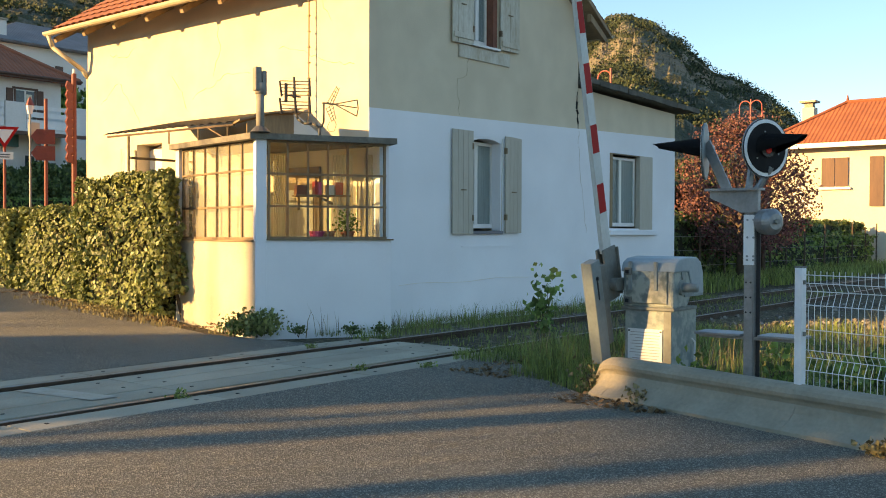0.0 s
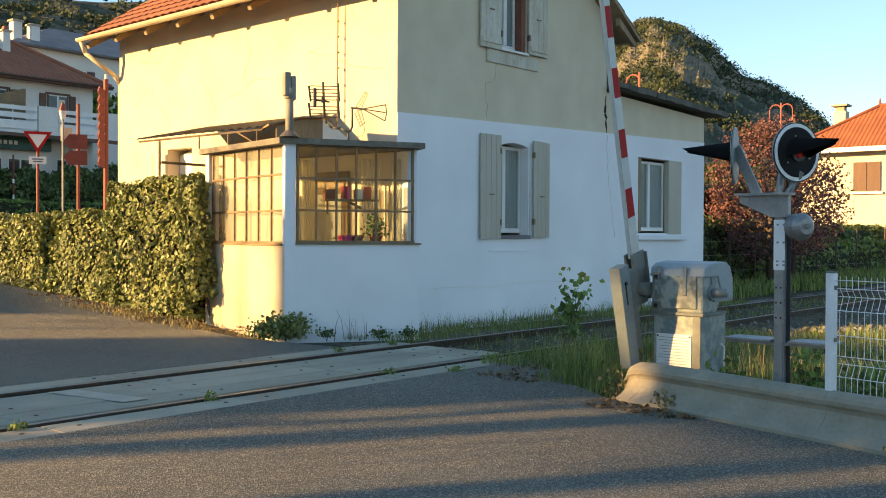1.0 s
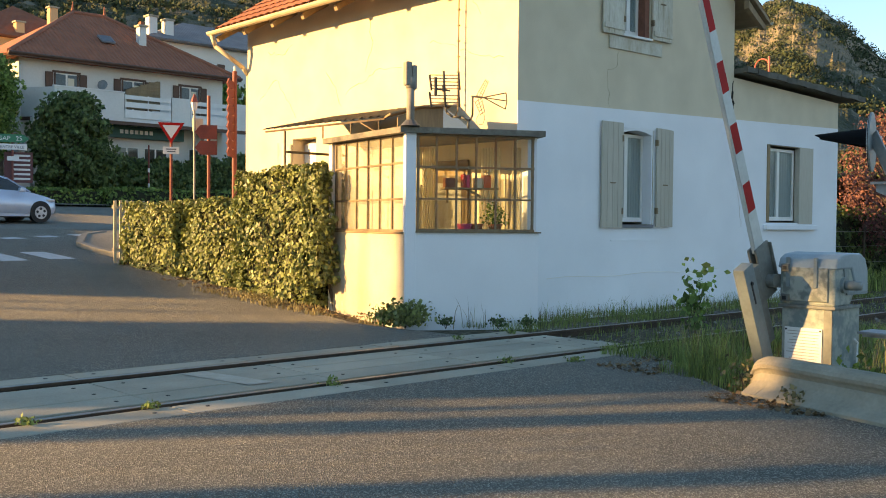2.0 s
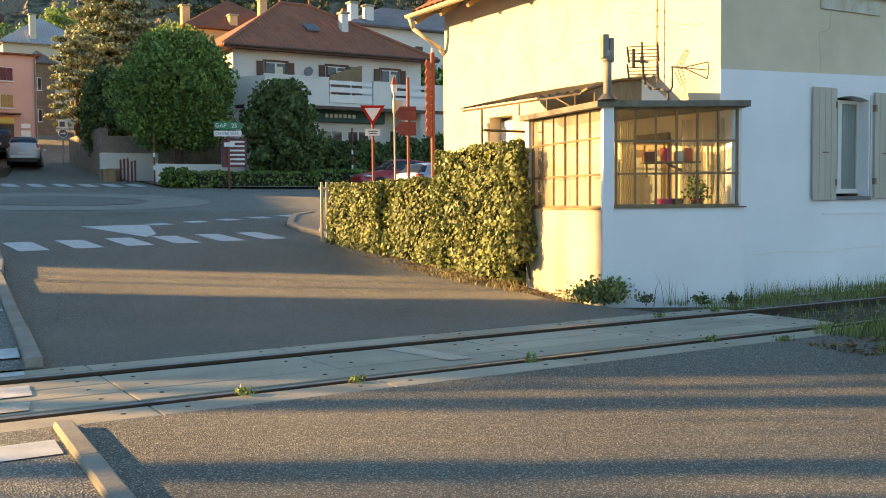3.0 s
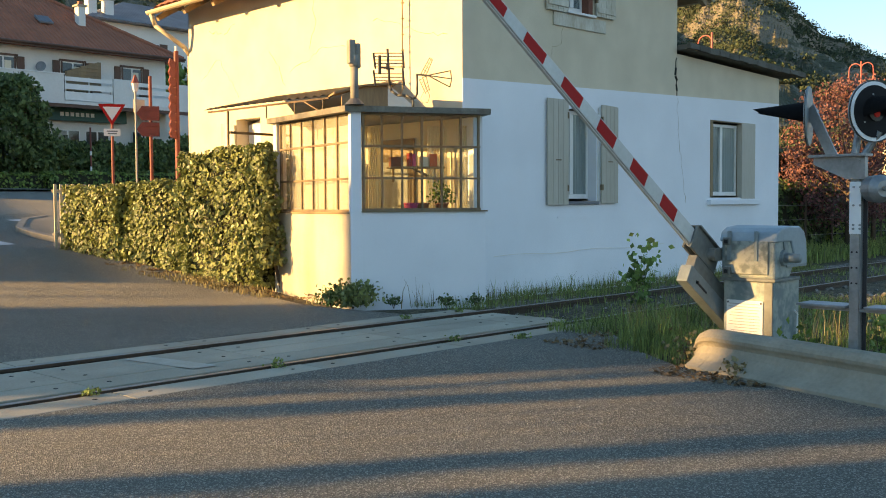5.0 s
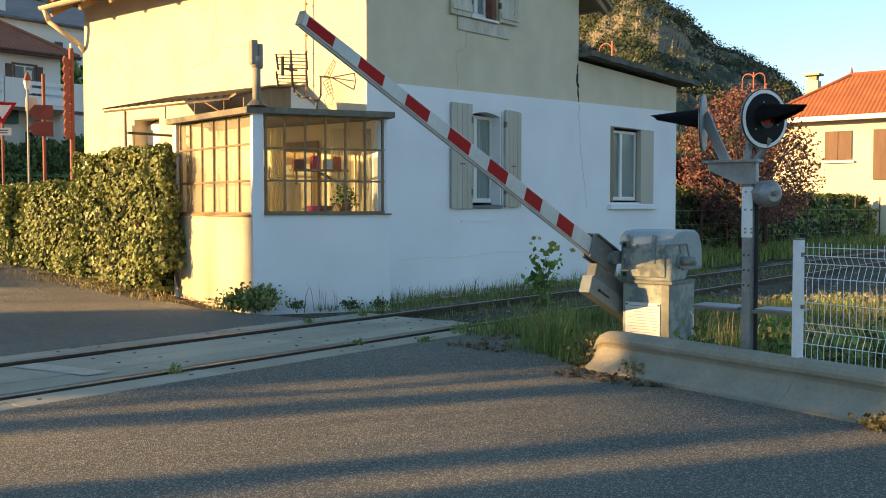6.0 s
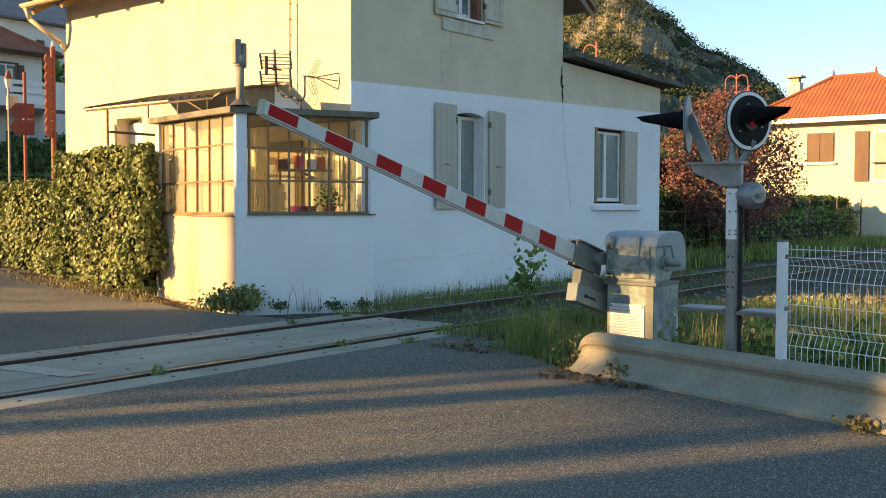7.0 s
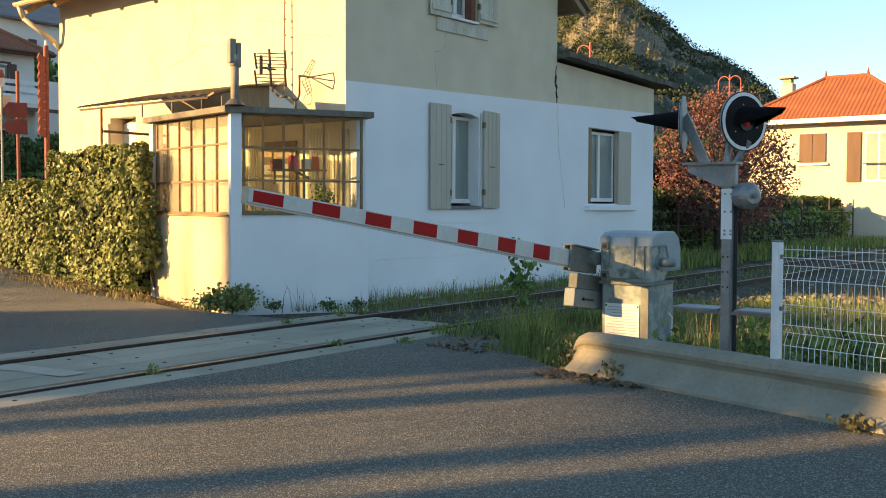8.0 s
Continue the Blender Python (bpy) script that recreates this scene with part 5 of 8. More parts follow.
def lamp(at, facing, lit, name):
    """A black disc with a white rim, a deep hood and a lamp; facing is where it looks, in degrees."""
    m = Matrix.Translation(at) @ Matrix.Rotation(radians(facing), 4, "Z") @ Matrix.Rotation(radians(90), 4, "X")
    d = part(name, tube(bmesh.new(), (0, 0, -0.012), (0, 0, 0.0), 0.235, seg=40), GREY_PAINT, signal, "round backing disc", at=m)
    part("black_edge", tube(bmesh.new(), (0, 0, 0.0), (0, 0, 0.006), 0.235, seg=40), BLACK_PAINT, d)
    part("white_rim", tube(bmesh.new(), (0, 0, 0.005), (0, 0, 0.010), 0.226, seg=40), WHITE_PAINT, d, "white reflective rim")
    part("black_face", tube(bmesh.new(), (0, 0, 0.009), (0, 0, 0.014), 0.198, seg=40), MATT_BLACK, d, "matt black face")
    part("lens_ring", tube(bmesh.new(), (0, 0, 0.01), (0, 0, 0.035), 0.075, seg=24), BLACK_PAINT, d)
    part("lens", tube(bmesh.new(), (0, -0.02, 0.03), (0, -0.02, 0.042), 0.03, 0.026, 24), RED_GLOW if lit else LAMP_RED, d, "red lamp lens")
    bm = bmesh.new()
    k = 18
    ring = []
    for i in range(k + 1):
        a = radians(-22) + radians(224) * i / k
        ln = 0.43 - 0.05 * (1 - max(0.0, math.sin(a)))
        r = 0.115
        ring.append((bm.verts.new((math.cos(a) * r, math.sin(a) * r, 0.012)), bm.verts.new((math.cos(a) * 0.03, 0.045 + math.sin(a) * 0.028, ln))))
    for p, q in zip(ring, ring[1:]):
        bm.faces.new((p[0], p[1], q[1], q[0]))
    bmesh.ops.solidify(bm, geom=bm.faces[:], thickness=0.004)
    part("hood", bm, MATT_BLACK, d, "long black lamp hood", smooth=True)
    part("lamp_case", box(bmesh.new(), -0.05, -0.05, -0.075, 0.05, 0.05, -0.012, bevel=0.012), GALV, d)
    for i in range(3):
        a = radians(100 + 120 * i)
        part("bolt", tube(bmesh.new(), (math.cos(a) * 0.13, math.sin(a) * 0.13, 0.012), (math.cos(a) * 0.13, math.sin(a) * 0.13, 0.020), 0.007, seg=8), GALV, d)
    return d


lamp((0.02, -0.10, 2.13), -26, True, "lamp_disc")
lamp((0.05, 0.42, 2.13), 197, False, "lamp_disc")
for y0, y1, z1 in ((0.04, 0.02, 2.05), (-0.03, -0.13, 1.98), (0.20, 0.36, 2.12)):
    part("lamp_arm", tube(bmesh.new(), (0.03, y0, 1.80), (0.06, y1, z1), 0.03, 0.026, 8), GALV, signal, "slanting galvanised lamp arm")
part("lamp_strut", prism(bmesh.new(), [(0.16, 1.80), (0.25, 1.80), (0.42, 2.16), (0.36, 2.22)], -0.02, 0.0, Matrix.Rotation(radians(90), 4, "Z")), GALV, signal)
part("lead", pipe(bmesh.new(), [(0.03, 0.06, 1.62), (0.0, 0.12, 1.7), (0.0, 0.24, 1.74), (0.0, 0.30, 1.8)], 0.008, 6), BLACK_PAINT, signal)
part("lead", pipe(bmesh.new(), [(0.03, -0.04, 1.98), (0.03, -0.02, 1.9), (0.03, -0.05, 1.81)], 0.008, 6), BLACK_PAINT, signal)
bell = part("bell", tube(bmesh.new(), (0.03, -0.09, 1.545), (-0.025, -0.175, 1.545), 0.100, 0.106, 24), GALV, signal, "domed aluminium warning bell", smooth=False)
part("bell_dome", tube(bmesh.new(), (-0.025, -0.175, 1.545), (-0.05, -0.215, 1.545), 0.106, 0.062, 24), GALV, bell)
part("bell_boss", tube(bmesh.new(), (-0.05, -0.215, 1.545), (-0.068, -0.24, 1.545), 0.02, seg=12), GREY_WORN, bell)
part("bell_arm", box(bmesh.new(), 0.0, -0.11, 1.47, 0.05, -0.04, 1.57), GALV, bell)
for y0, y1 in ((0.07, 0.46), (-0.41, -0.07)):
    part("step_plate", moved(box(bmesh.new(), -0.05, y0, 0.625, 0.22, y1, 0.645, bevel=0.003), Matrix.Identity(4)), GALV, signal, "chequered steel step plate")
part("step_bar", box(bmesh.new(), 0.0, -0.38, 0.60, 0.04, 0.44, 0.623), GALV, signal)

# ---- mesh fence ----
fd = -kd
FO = Vector((7.34, 2.47, 0))
fence = thing("mesh_fence", "white welded wire mesh fence behind the low concrete wall", "fence")
fm = Matrix.Translation(FO) @ Matrix.Rotation(math.atan2(fd.y, fd.x), 4, "Z")
for i in range(4):
    p = part("fence_post", moved(box(bmesh.new(), i * 2.5 - 0.03, -0.03, -0.2, i * 2.5 + 0.03, 0.03, 1.20, bevel=0.004), fm), WHITE_PAINT, fence, "white square fence post")
    part("post_cap", moved(box(bmesh.new(), i * 2.5 - 0.032, -0.032, 1.20, i * 2.5 + 0.032, 0.032, 1.212), fm), GREY_WORN, p)
    for z in (0.3, 0.7, 1.08):
        part("clip", moved(box(bmesh.new(), i * 2.5 + 0.03, -0.012, z, i * 2.5 + 0.045, 0.012, z + 0.03), fm), GREY_WORN, p)
keys = [(1.18, 0.0), (1.09, 0.0), (1.03, 0.04), (0.93, 0.0), (0.60, 0.0), (0.54, 0.04), (0.45, 0.0), (0.10, 0.0), (0.02, 0.0)]
vwire = bmesh.new()
for (za, ya), (zb, yb) in zip(keys, keys[1:]):
    tube(vwire, (0, ya, za), (0, yb, zb), 0.0028, seg=4, caps=False)
vmesh = mesh_of(vwire, "upright_wire")
hmesh = mesh_of(tube(bmesh.new(), (0.03, 0, 0), (2.47, 0, 0), 0.003, seg=4), "level_wire")
for b in range(3):
    for i in range(48):
        part("upright_wire", vmesh, WHITE_PAINT, fence, at=fm @ Matrix.Translation((b * 2.5 + 0.07 + i * 0.05, 0, 0)))
    for z in (1.15, 1.09, 1.03, 0.93, 0.75, 0.60, 0.54, 0.45, 0.28, 0.12):
        y = 0.04 if z in (1.03, 0.54) else 0.0
        part("level_wire", hmesh, WHITE_PAINT, fence, at=fm @ Matrix.Translation((b * 2.5, y, z)))

# ---- hedge by the porch ----
def hedge_leaves(boxes, per_m2, size, rng, lump=0.12, skin=0.22):
    """Leaf places in the outer skin of clipped boxes, with an uneven face."""
    out, face = [], []
    for x0, y0, z0, x1, y1, z1 in boxes:
        dx, dy, dz = x1 - x0, y1 - y0, z1 - z0
        faces = [(dy * dz, 0), (dy * dz, 1), (dx * dz, 2), (dx * dz, 3), (dx * dy, 4)]
        for area, f in faces:
            k = int(area * per_m2)
            u, v = rng.random(k), rng.random(k)
            d = rng.random(k) ** 1.5 * skin
            a = x0 + u * dx if f > 1 else np.where(f == 0, x0, x1)
            p = np.empty((k, 3))
            if f < 2:
                p[:, 1], p[:, 2] = y0 + u * dy, z0 + v * dz
                p[:, 0] = x0 + d if f == 0 else x1 - d
            elif f < 4:
                p[:, 0], p[:, 2] = x0 + u * dx, z0 + v * dz
                p[:, 1] = y0 + d if f == 2 else y1 - d
            else:
                p[:, 0], p[:, 1], p[:, 2] = x0 + u * dx, y0 + v * dy, z1 - d
            w = np.array([noise.noise_vector(Vector(q) * 2.3) for q in p])
            out.append(p + w * lump)
            face.append(np.tile(((-1, 0, 0.35), (1, 0, 0.35), (0, -1, 0.35), (0, 1, 0.35), (0, 0, 1))[f], (k, 1)))
    return np.concatenate(out), np.concatenate(face).astype(float)


rng = np.random.default_rng(7)
def clipped_hedge(name, boxes, per_m2, size, leaf, label, core=0.16, lump=0.12):
    h = thing(name, label, "hedge")
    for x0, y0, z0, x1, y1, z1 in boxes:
        # solid dark block: shade between the leaves put into colour
        part("shade_core", box(bmesh.new(), x0 + core, y0 + core, z0, x1 - core, y1 - core, z1 - core, bevel=0.05), HEDGE_CORE, h, "dark block for the shade inside the hedge")
    at, face = hedge_leaves(boxes, per_m2, size, rng, lump)
    part("leaves", leaf_mesh(at, size, rng, facing=face), leaf, h)["kind"] = "stuff"
    return h


hg = clipped_hedge("hedge", [(9.40, 13.36, 0.15, 10.35, 15.55, 2.38), (9.36, 12.95, 0.45, 9.72, 13.45, 2.33), (9.56, 15.5, 0.2, 10.45, 17.75, 1.86), (9.44, 17.85, 0.4, 10.45, 20.2, 1.82)], 900, 0.078, LEAF_HEDGE, "clipped broad-leaved ivy hedge, tall at the porch end", 0.16, 0.15)
for i, (y, z) in enumerate(((13.2, 0), (13.6, 0), (14.2, 0), (15.4, 0.05))):
    part("stem", tube(bmesh.new(), (9.9, y, rise(y) - 0.05), (9.75, y + 0.1, rise(y) + 0.7), 0.04, 0.02, 7), BARK, hg)
pf = thing("picket_fence", "short cream picket fence at the end of the hedge", "fence")
for i in range(7):
    x = 9.42 + i * 0.13
    part("picket", box(bmesh.new(), x, 20.43, rise(20.4) - 0.02, x + 0.06, 20.46, 1.90, bevel=0.004), PORCH_CREAM, pf)
for z in (0.8, 1.72):
    part("rail", box(bmesh.new(), 9.4, 20.465, z, 10.3, 20.49, z + 0.07), PORCH_CREAM, pf)

# litter and low growth at the foot of hedge and walls
def clump(name, at, r, h, count, leaf, size, label, stems=5):
    g = thing(name, label, "weed", Matrix.Translation(at))
    c = rng.normal(size=(count, 3)) * np.array([r * 0.45, r * 0.45, h * 0.28]) + np.array([0, 0, h * 0.5])
    c[:, 2] = np.abs(c[:, 2])
    part("leaves", leaf_mesh(c, size, rng), leaf, g)["kind"] = "stuff"
    for i in range(stems):
        a = i * 2.4
        part("stem", tube(bmesh.new(), (0, 0, -0.05), (math.cos(a) * r * 0.4, math.sin(a) * r * 0.4, h * 0.7), 0.006, 0.003, 5), BARK, g)
    return g


clump("bush", (9.12, 10.52, 0.03), 0.34, 0.30, 900, LEAF_HEDGE, 0.06, "low green bush at the porch corner")
clump("bush", (8.95, 10.78, 0.03), 0.20, 0.24, 300, LEAF_LIGHT, 0.05, "small sunlit bush beside the porch")
mallow = clump("mallow", (10.58, 6.77, 0.18), 0.22, 0.72, 170, LEAF_TREE, 0.085, "tall broad-leaved mallow weed by the rail", 7)
for x, y, r, h in ((9.6, 10.2, 0.12, 0.12), (10.2, 9.75, 0.15, 0.12), (10.6, 9.55, 0.1, 0.1), (7.62, 3.9, 0.16, 0.14), (6.78, 1.75, 0.12, 0.1), (7.95, 4.55, 0.2, 0.25), (9.0, 13.6, 0.2, 0.1), (9.1, 14.3, 0.25, 0.12)):
    clump("weed", (x, y, rise(y)), r, h, 130, LEAF_DARK if x > 9.3 else GRASS_DRY, 0.04, "small weeds at the foot of a wall", 3)
for x, y in ((8.4, 2.5), (8.6, 1.9), (8.9, 3.2), (8.3, 1.2), (9.2, 2.4), (8.2, 3.6), (9.6, 1.6), (8.0, 0.4)):
    clump("weed", (x, y, 0.0), 0.22, 0.42, 160, LEAF_LIGHT, 0.06, "leafy fresh weeds beside the track", 4)

for x, y in ((3.55, 7.12), (2.6, 7.1), (7.6, 7.13), (8.6, 8.9), (5.3, 7.12), (9.3, 7.05), (8.2, 6.72), (9.6, 8.95)):
    clump("weed", (x, y, 0.0), 0.09, 0.07, 60, GRASS, 0.03, "tiny weeds growing in the joints of the crossing", 2)


def grass_patch(name, areas, height, density, material, label, width=0.0052, gate=-0.25, knot=0.9):
    pts = []
    for x0, y0, x1, y1, z in areas:
        k = int((x1 - x0) * (y1 - y0) * density)
        x, y = rng.uniform(x0, x1, k), rng.uniform(y0, y1, k)
        keep = np.array([noise.noise(Vector((a * knot, b * knot, 3.1))) > gate for a, b in zip(x, y)], bool)
        pts.append(np.stack([x, y, np.full(k, z)], 1)[keep])
    pts = np.concatenate(pts)
    pts[:, 2] += [rise(y) - 0.05 for y in pts[:, 1]]
    ob = solid(name, blades(pts, height, rng, width), material, label, "grass", "", "stuff")
    return ob


grass_patch("grass", [(8.2, 5.0, 9.9, 6.0, 0), (8.9, 5.6, 11.5, 6.95, 0), (9.9, 5.5, 14, 6.6, 0), (8.5, 4.55, 9.6, 5.4, 0), (7.9, 4.65, 8.8, 5.0, 0)], 0.20, 750, GRASS, "rough green verge grass beside the rails")
grass_patch("grass", [(9.95, 9.15, 22, 10.3, 0)], 0.10, 620, GRASS, "short rough grass between the rail and the house wall", 0.004, -0.15, 2.2)
grass_patch("grass", [(10.6, 9.55, 21, 10.25, 0)], 0.27, 330, GRASS, "uneven taller grass along the foot of the white wall", 0.0036, 0.12, 2.6)
grass_patch("dry_grass", [(10.3, 9.2, 22, 10.2, 0)], 0.20, 160, GRASS_DRY, "straw-coloured stalks along the foot of the white wall", 0.0035, 0.0, 1.7)
grass_patch("grass", [(10.1, 7.4, 26, 8.6, 0)], 0.10, 70, GRASS, "sparse grass between the rails")
grass_patch("grass", [(7.75, -1.5, 12, 4.0, 0), (9, 2, 16, 5.4, 0)], 0.20, 260, GRASS, "rough grass behind the low wall")
grass_patch("grass", [(20.5, 9.9, 46, 12.4, 0)], 0.36, 110, GRASS, "long grass on the far bank of the track", 0.016)
grass_patch("dry_grass", [(9.2, 5.2, 12, 6.8, 0), (9.4, 10.0, 11.0, 10.3, 0), (8.6, 3.2, 12, 5.4, 0), (12, 0.5, 18, 4, 0)], 0.42, 55, GRASS_DRY, "dry straw-coloured grass stalks")
grass_patch("dry_grass", [(8.75, 12.2, 9.5, 16.5, 0.05), (8.9, 11.0, 9.25, 12.4, 0.03), (7.75, 4.7, 8.3, 5.1, 0)], 0.07, 300, GRASS_DRY, "dry litter and cut stalks along the hedge foot", 0.01)
k = 1500
lit = np.concatenate([np.stack([rng.uniform(8.95, 9.6, k), rng.uniform(11.6, 17.5, k), np.zeros(k)], 1), np.stack([7.75 - rng.random(400) * 0.5 - 0.1 * np.arange(400) / 400, 4.6 - rng.random(400) * 1.9, np.zeros(400)], 1), np.stack([rng.uniform(8.0, 9.5, 500), 5.0 + rng.uniform(0, 1.4, 500), np.zeros(500)], 1)])
lit[:, 2] = [rise(y) + 0.012 for y in lit[:, 1]]
keep = np.array([noise.noise(Vector((p[0] * 2.2, p[1] * 2.2, 1.7))) > -0.05 for p in lit], bool)
LITTER = leafy("dead_leaf", (0.26, 0.17, 0.085), (0.13, 0.08, 0.04), 0.8, 0.1)
solid("leaf_litter", leaf_mesh(lit[keep], 0.05, rng, facing=np.tile((0, 0, 1.2), (int(keep.sum()), 1)).astype(float)), LITTER, "brown dead leaves and clippings on the ground", "leaf litter", "", "stuff")
# tall tuft in front of the barrier machine
pts = np.stack([rng.normal(8.8, 0.22, 110), rng.normal(5.5, 0.18, 110), np.full(110, -0.05)], 1)
solid("grass_tuft", blades(pts, 0.46, rng, 0.005), GRASS, "tall green grass tuft at the road edge", "grass", "", "stuff")
k = 1500
st = np.stack([rng.uniform(9.9, 24, k), rng.uniform(5.4, 9.4, k), rng.uniform(-0.16, -0.08, k)], 1)
bm = bmesh.new()
for p in st:
    bmesh.ops.create_cube(bm, size=float(rng.uniform(0.03, 0.075)), matrix=Matrix.Translation(p) @ Euler(rng.uniform(0, 3, 3).tolist()).to_matrix().to_4x4())
for x, y in zip(rng.uniform(10.2, 18, 1300), rng.uniform(2.2, 6.0, 1300)):
    if noise.noise(Vector((x * 0.6, y * 0.6, 9.0))) > -0.1:
        bmesh.ops.create_cube(bm, size=float(rng.uniform(0.025, 0.085)), matrix=Matrix.Translation((x, y, rise(y) - 0.075)) @ Euler(rng.uniform(0, 3, 3).tolist()).to_matrix().to_4x4())
solid("ballast_stones", bm, BALLAST, "loose grey ballast stones around the track", "ballast", "", "stuff")


# ---- trees ----
def tree(name, at, height, spread, trunk, crown_z, clumps, per, size, leaf, label, shape=1.0, crown=None, lean=(0, 0), flat=0.75):
    """Tapered trunk, limbs to every clump, and leaves gathered in clumps with gaps between."""
    t = thing(name, label, "tree", Matrix.Translation(at))
    part("trunk", tube(bmesh.new(), (0, 0, -0.3), (lean[0] * 0.5, lean[1] * 0.5, crown_z + (height - crown_z) * 0.5), trunk, trunk * 0.4, 10), BARK, t, smooth=True)
    cs = []
    for i in range(clumps):
        a = i * 2.399963
        f = (i + 0.5) / clumps
        z = crown_z + (height - crown_z) * f
        g = crown(f) if crown else (math.sin(math.pi * min(1, 0.12 + f * 0.86)) ** 0.6)
        r = spread * g * (0.55 + 0.4 * ((i * 7919) % 13) / 13)
        cs.append(Vector((math.cos(a) * r + lean[0] * f, math.sin(a) * r + lean[1] * f, z)))
    for i, c in enumerate(cs):
        if i % 3 == 0:
            part("limb", tube(bmesh.new(), (0, 0, crown_z * 0.75 + (c.z - crown_z) * 0.45), c, trunk * 0.28, 0.02, 6), BARK, t)
    pts = []
    rc = spread * shape
    for c in cs:
        q = rng.normal(size=(per, 3))
        q /= np.linalg.norm(q, axis=1)[:, None]
        q *= (rng.random(per) ** 0.45)[:, None] * rc * rng.uniform(0.75, 1.2)
        q[:, 2] *= flat
        pts.append(q + np.array(c))
    part("crown", leaf_mesh(np.concatenate(pts), size, rng), leaf, t)["kind"] = "stuff"
    return t


tree("lime_tree", (14.42, 47.2, rise(47.2)), 6.95, 2.85, 0.24, 2.0, 130, 300, 0.16, LEAF_TREE, "round-crowned green lime tree behind the low wall", 0.30)
tree("shrub", (18.8, 44.9, rise(44.9)), 4.85, 1.95, 0.1, 0.2, 46, 230, 0.19, LEAF_DARK, "dense dark evergreen shrub by the far footway", 0.36)
for x in (12.75, 13.35):
    tree("shrub", (x, 43.2, rise(43.2)), 0.85, 0.42, 0.05, 0.0, 14, 120, 0.1, LEAF_TREE, "small rounded green shrub by the far footway", 0.5)
tree("purple_shrub", (19.6, 45.2, rise(45.2)), 5.0, 0.5, 0.06, 3.0, 8, 80, 0.16, LEAF_PLUM, "tuft of purple leaves above the dark shrub", 0.5)
tree("cedar", (21.2, 86, 7.5), 14.5, 4.3, 0.4, 3.0, 90, 420, 0.27, LEAF_CEDAR, "tall pale cedar with layered boughs", 0.36, lambda f: 1.05 - 0.7 * f, flat=0.24)
tree("cedar", (16.6, 80, 6.3), 7.9, 2.1, 0.3, 1.0, 40, 260, 0.24, LEAF_CEDAR, "grey-green cedar beside the uphill street", 0.42, lambda f: 1.05 - 0.5 * f, flat=0.24)
tree("shrub", (12.6, 53.2, rise(53.2)), 5.2, 1.5, 0.12, 0.8, 34, 190, 0.19, LEAF_DARK, "dark evergreen behind the street's stone wall", 0.4)
tree("plum_tree", (28.6, 11.4, 0.0), 4.75, 2.15, 0.13, 1.0, 90, 120, 0.075, LEAF_PLUM, "copper-leaved plum tree beside the track", 0.27)
tree("plum_tree", (31.5, 11.8, 0.0), 4.1, 1.6, 0.1, 1.1, 44, 110, 0.075, LEAF_PLUM, "smaller copper-leaved plum tree beside the track", 0.34)
for i, (x, y, h, s, lf) in enumerate(((22.2, 46, 2.0, 1.5, LEAF_DARK), (24.2, 46.2, 1.9, 1.6, LEAF_DARK), (26.2, 46, 2.2, 1.6, LEAF_DARK), (28.2, 45.8, 2.4, 1.7, LEAF_DARK), (20.6, 45.8, 2.3, 1.4, LEAF_DARK), (30.2, 45.6, 3.2, 1.9, LEAF_TREE))):
    tree("shrub", (x, y, rise(y)), h, s, 0.08, 0.0, 26, 230, 0.19, lf, "dark unclipped garden shrub beyond the road signs", 0.42)
for i, (x, y, h, s) in enumerate(((36, 62, 7, 3), (44, 58, 6.5, 3), (8.5, 92, 9, 3.5), (27, 95, 10, 4), (15, 120, 11, 4.5), (34, 110, 11, 5), (24, 125, 13, 5), (42, 120, 13, 5))):
    tree("hill_tree", (x, y, min(rise(y), 14) - 0.2), h, s, 0.25, 1.0, 22, 110, 0.55, LEAF_DARK if i % 2 else LEAF_TREE, "leafy tree among the hillside houses", 0.42)
for i, (x, y, h, s) in enumerate(((11, 150, 9, 5), (19, 152, 11, 5), (26, 150, 9, 5), (33, 155, 12, 6), (4, 150, 9, 5), (41, 150, 11, 6), (15, 170, 15, 6), (23, 172, 14, 6), (31, 175, 16, 7))):
    tree("hill_tree", (x, y, 12.5), h, s, 0.3, 0.5, 30, 120, 0.6, LEAF_DARK, "dark leafy tree on the wooded slope above town", 0.42)

clipped_hedge("hedge", [(13.6, 43.0, 2.1, 19.5, 44.0, 2.85), (19.4, 42.6, 2.1, 26, 43.6, 2.95)], 130, 0.14, LEAF_TREE, "low clipped green hedge along the far footway", 0.1, 0.08)
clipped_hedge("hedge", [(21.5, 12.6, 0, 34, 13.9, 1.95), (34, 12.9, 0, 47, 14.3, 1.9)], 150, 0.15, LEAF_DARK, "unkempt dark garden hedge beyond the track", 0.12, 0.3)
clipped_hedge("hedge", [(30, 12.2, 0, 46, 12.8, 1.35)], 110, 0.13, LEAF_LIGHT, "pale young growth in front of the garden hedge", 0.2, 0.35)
gf = thing("garden_fence", "old leaning wooden posts with wire beyond the track", "fence")
for i in range(14):
    x = 21.4 + i * 1.9 + random.uniform(-0.3, 0.3)
    part("post", tube(bmesh.new(), (x, 12.15, -0.2), (x + random.uniform(-0.08, 0.08), 12.15, 1.5 + random.uniform(-0.2, 0.4)), 0.04, 0.03, 7), BARK, gf)
for z in (0.5, 0.95, 1.35):
    part("wire", tube(bmesh.new(), (21.4, 12.15, z), (46, 12.15, z), 0.006, seg=4), GALV, gf)


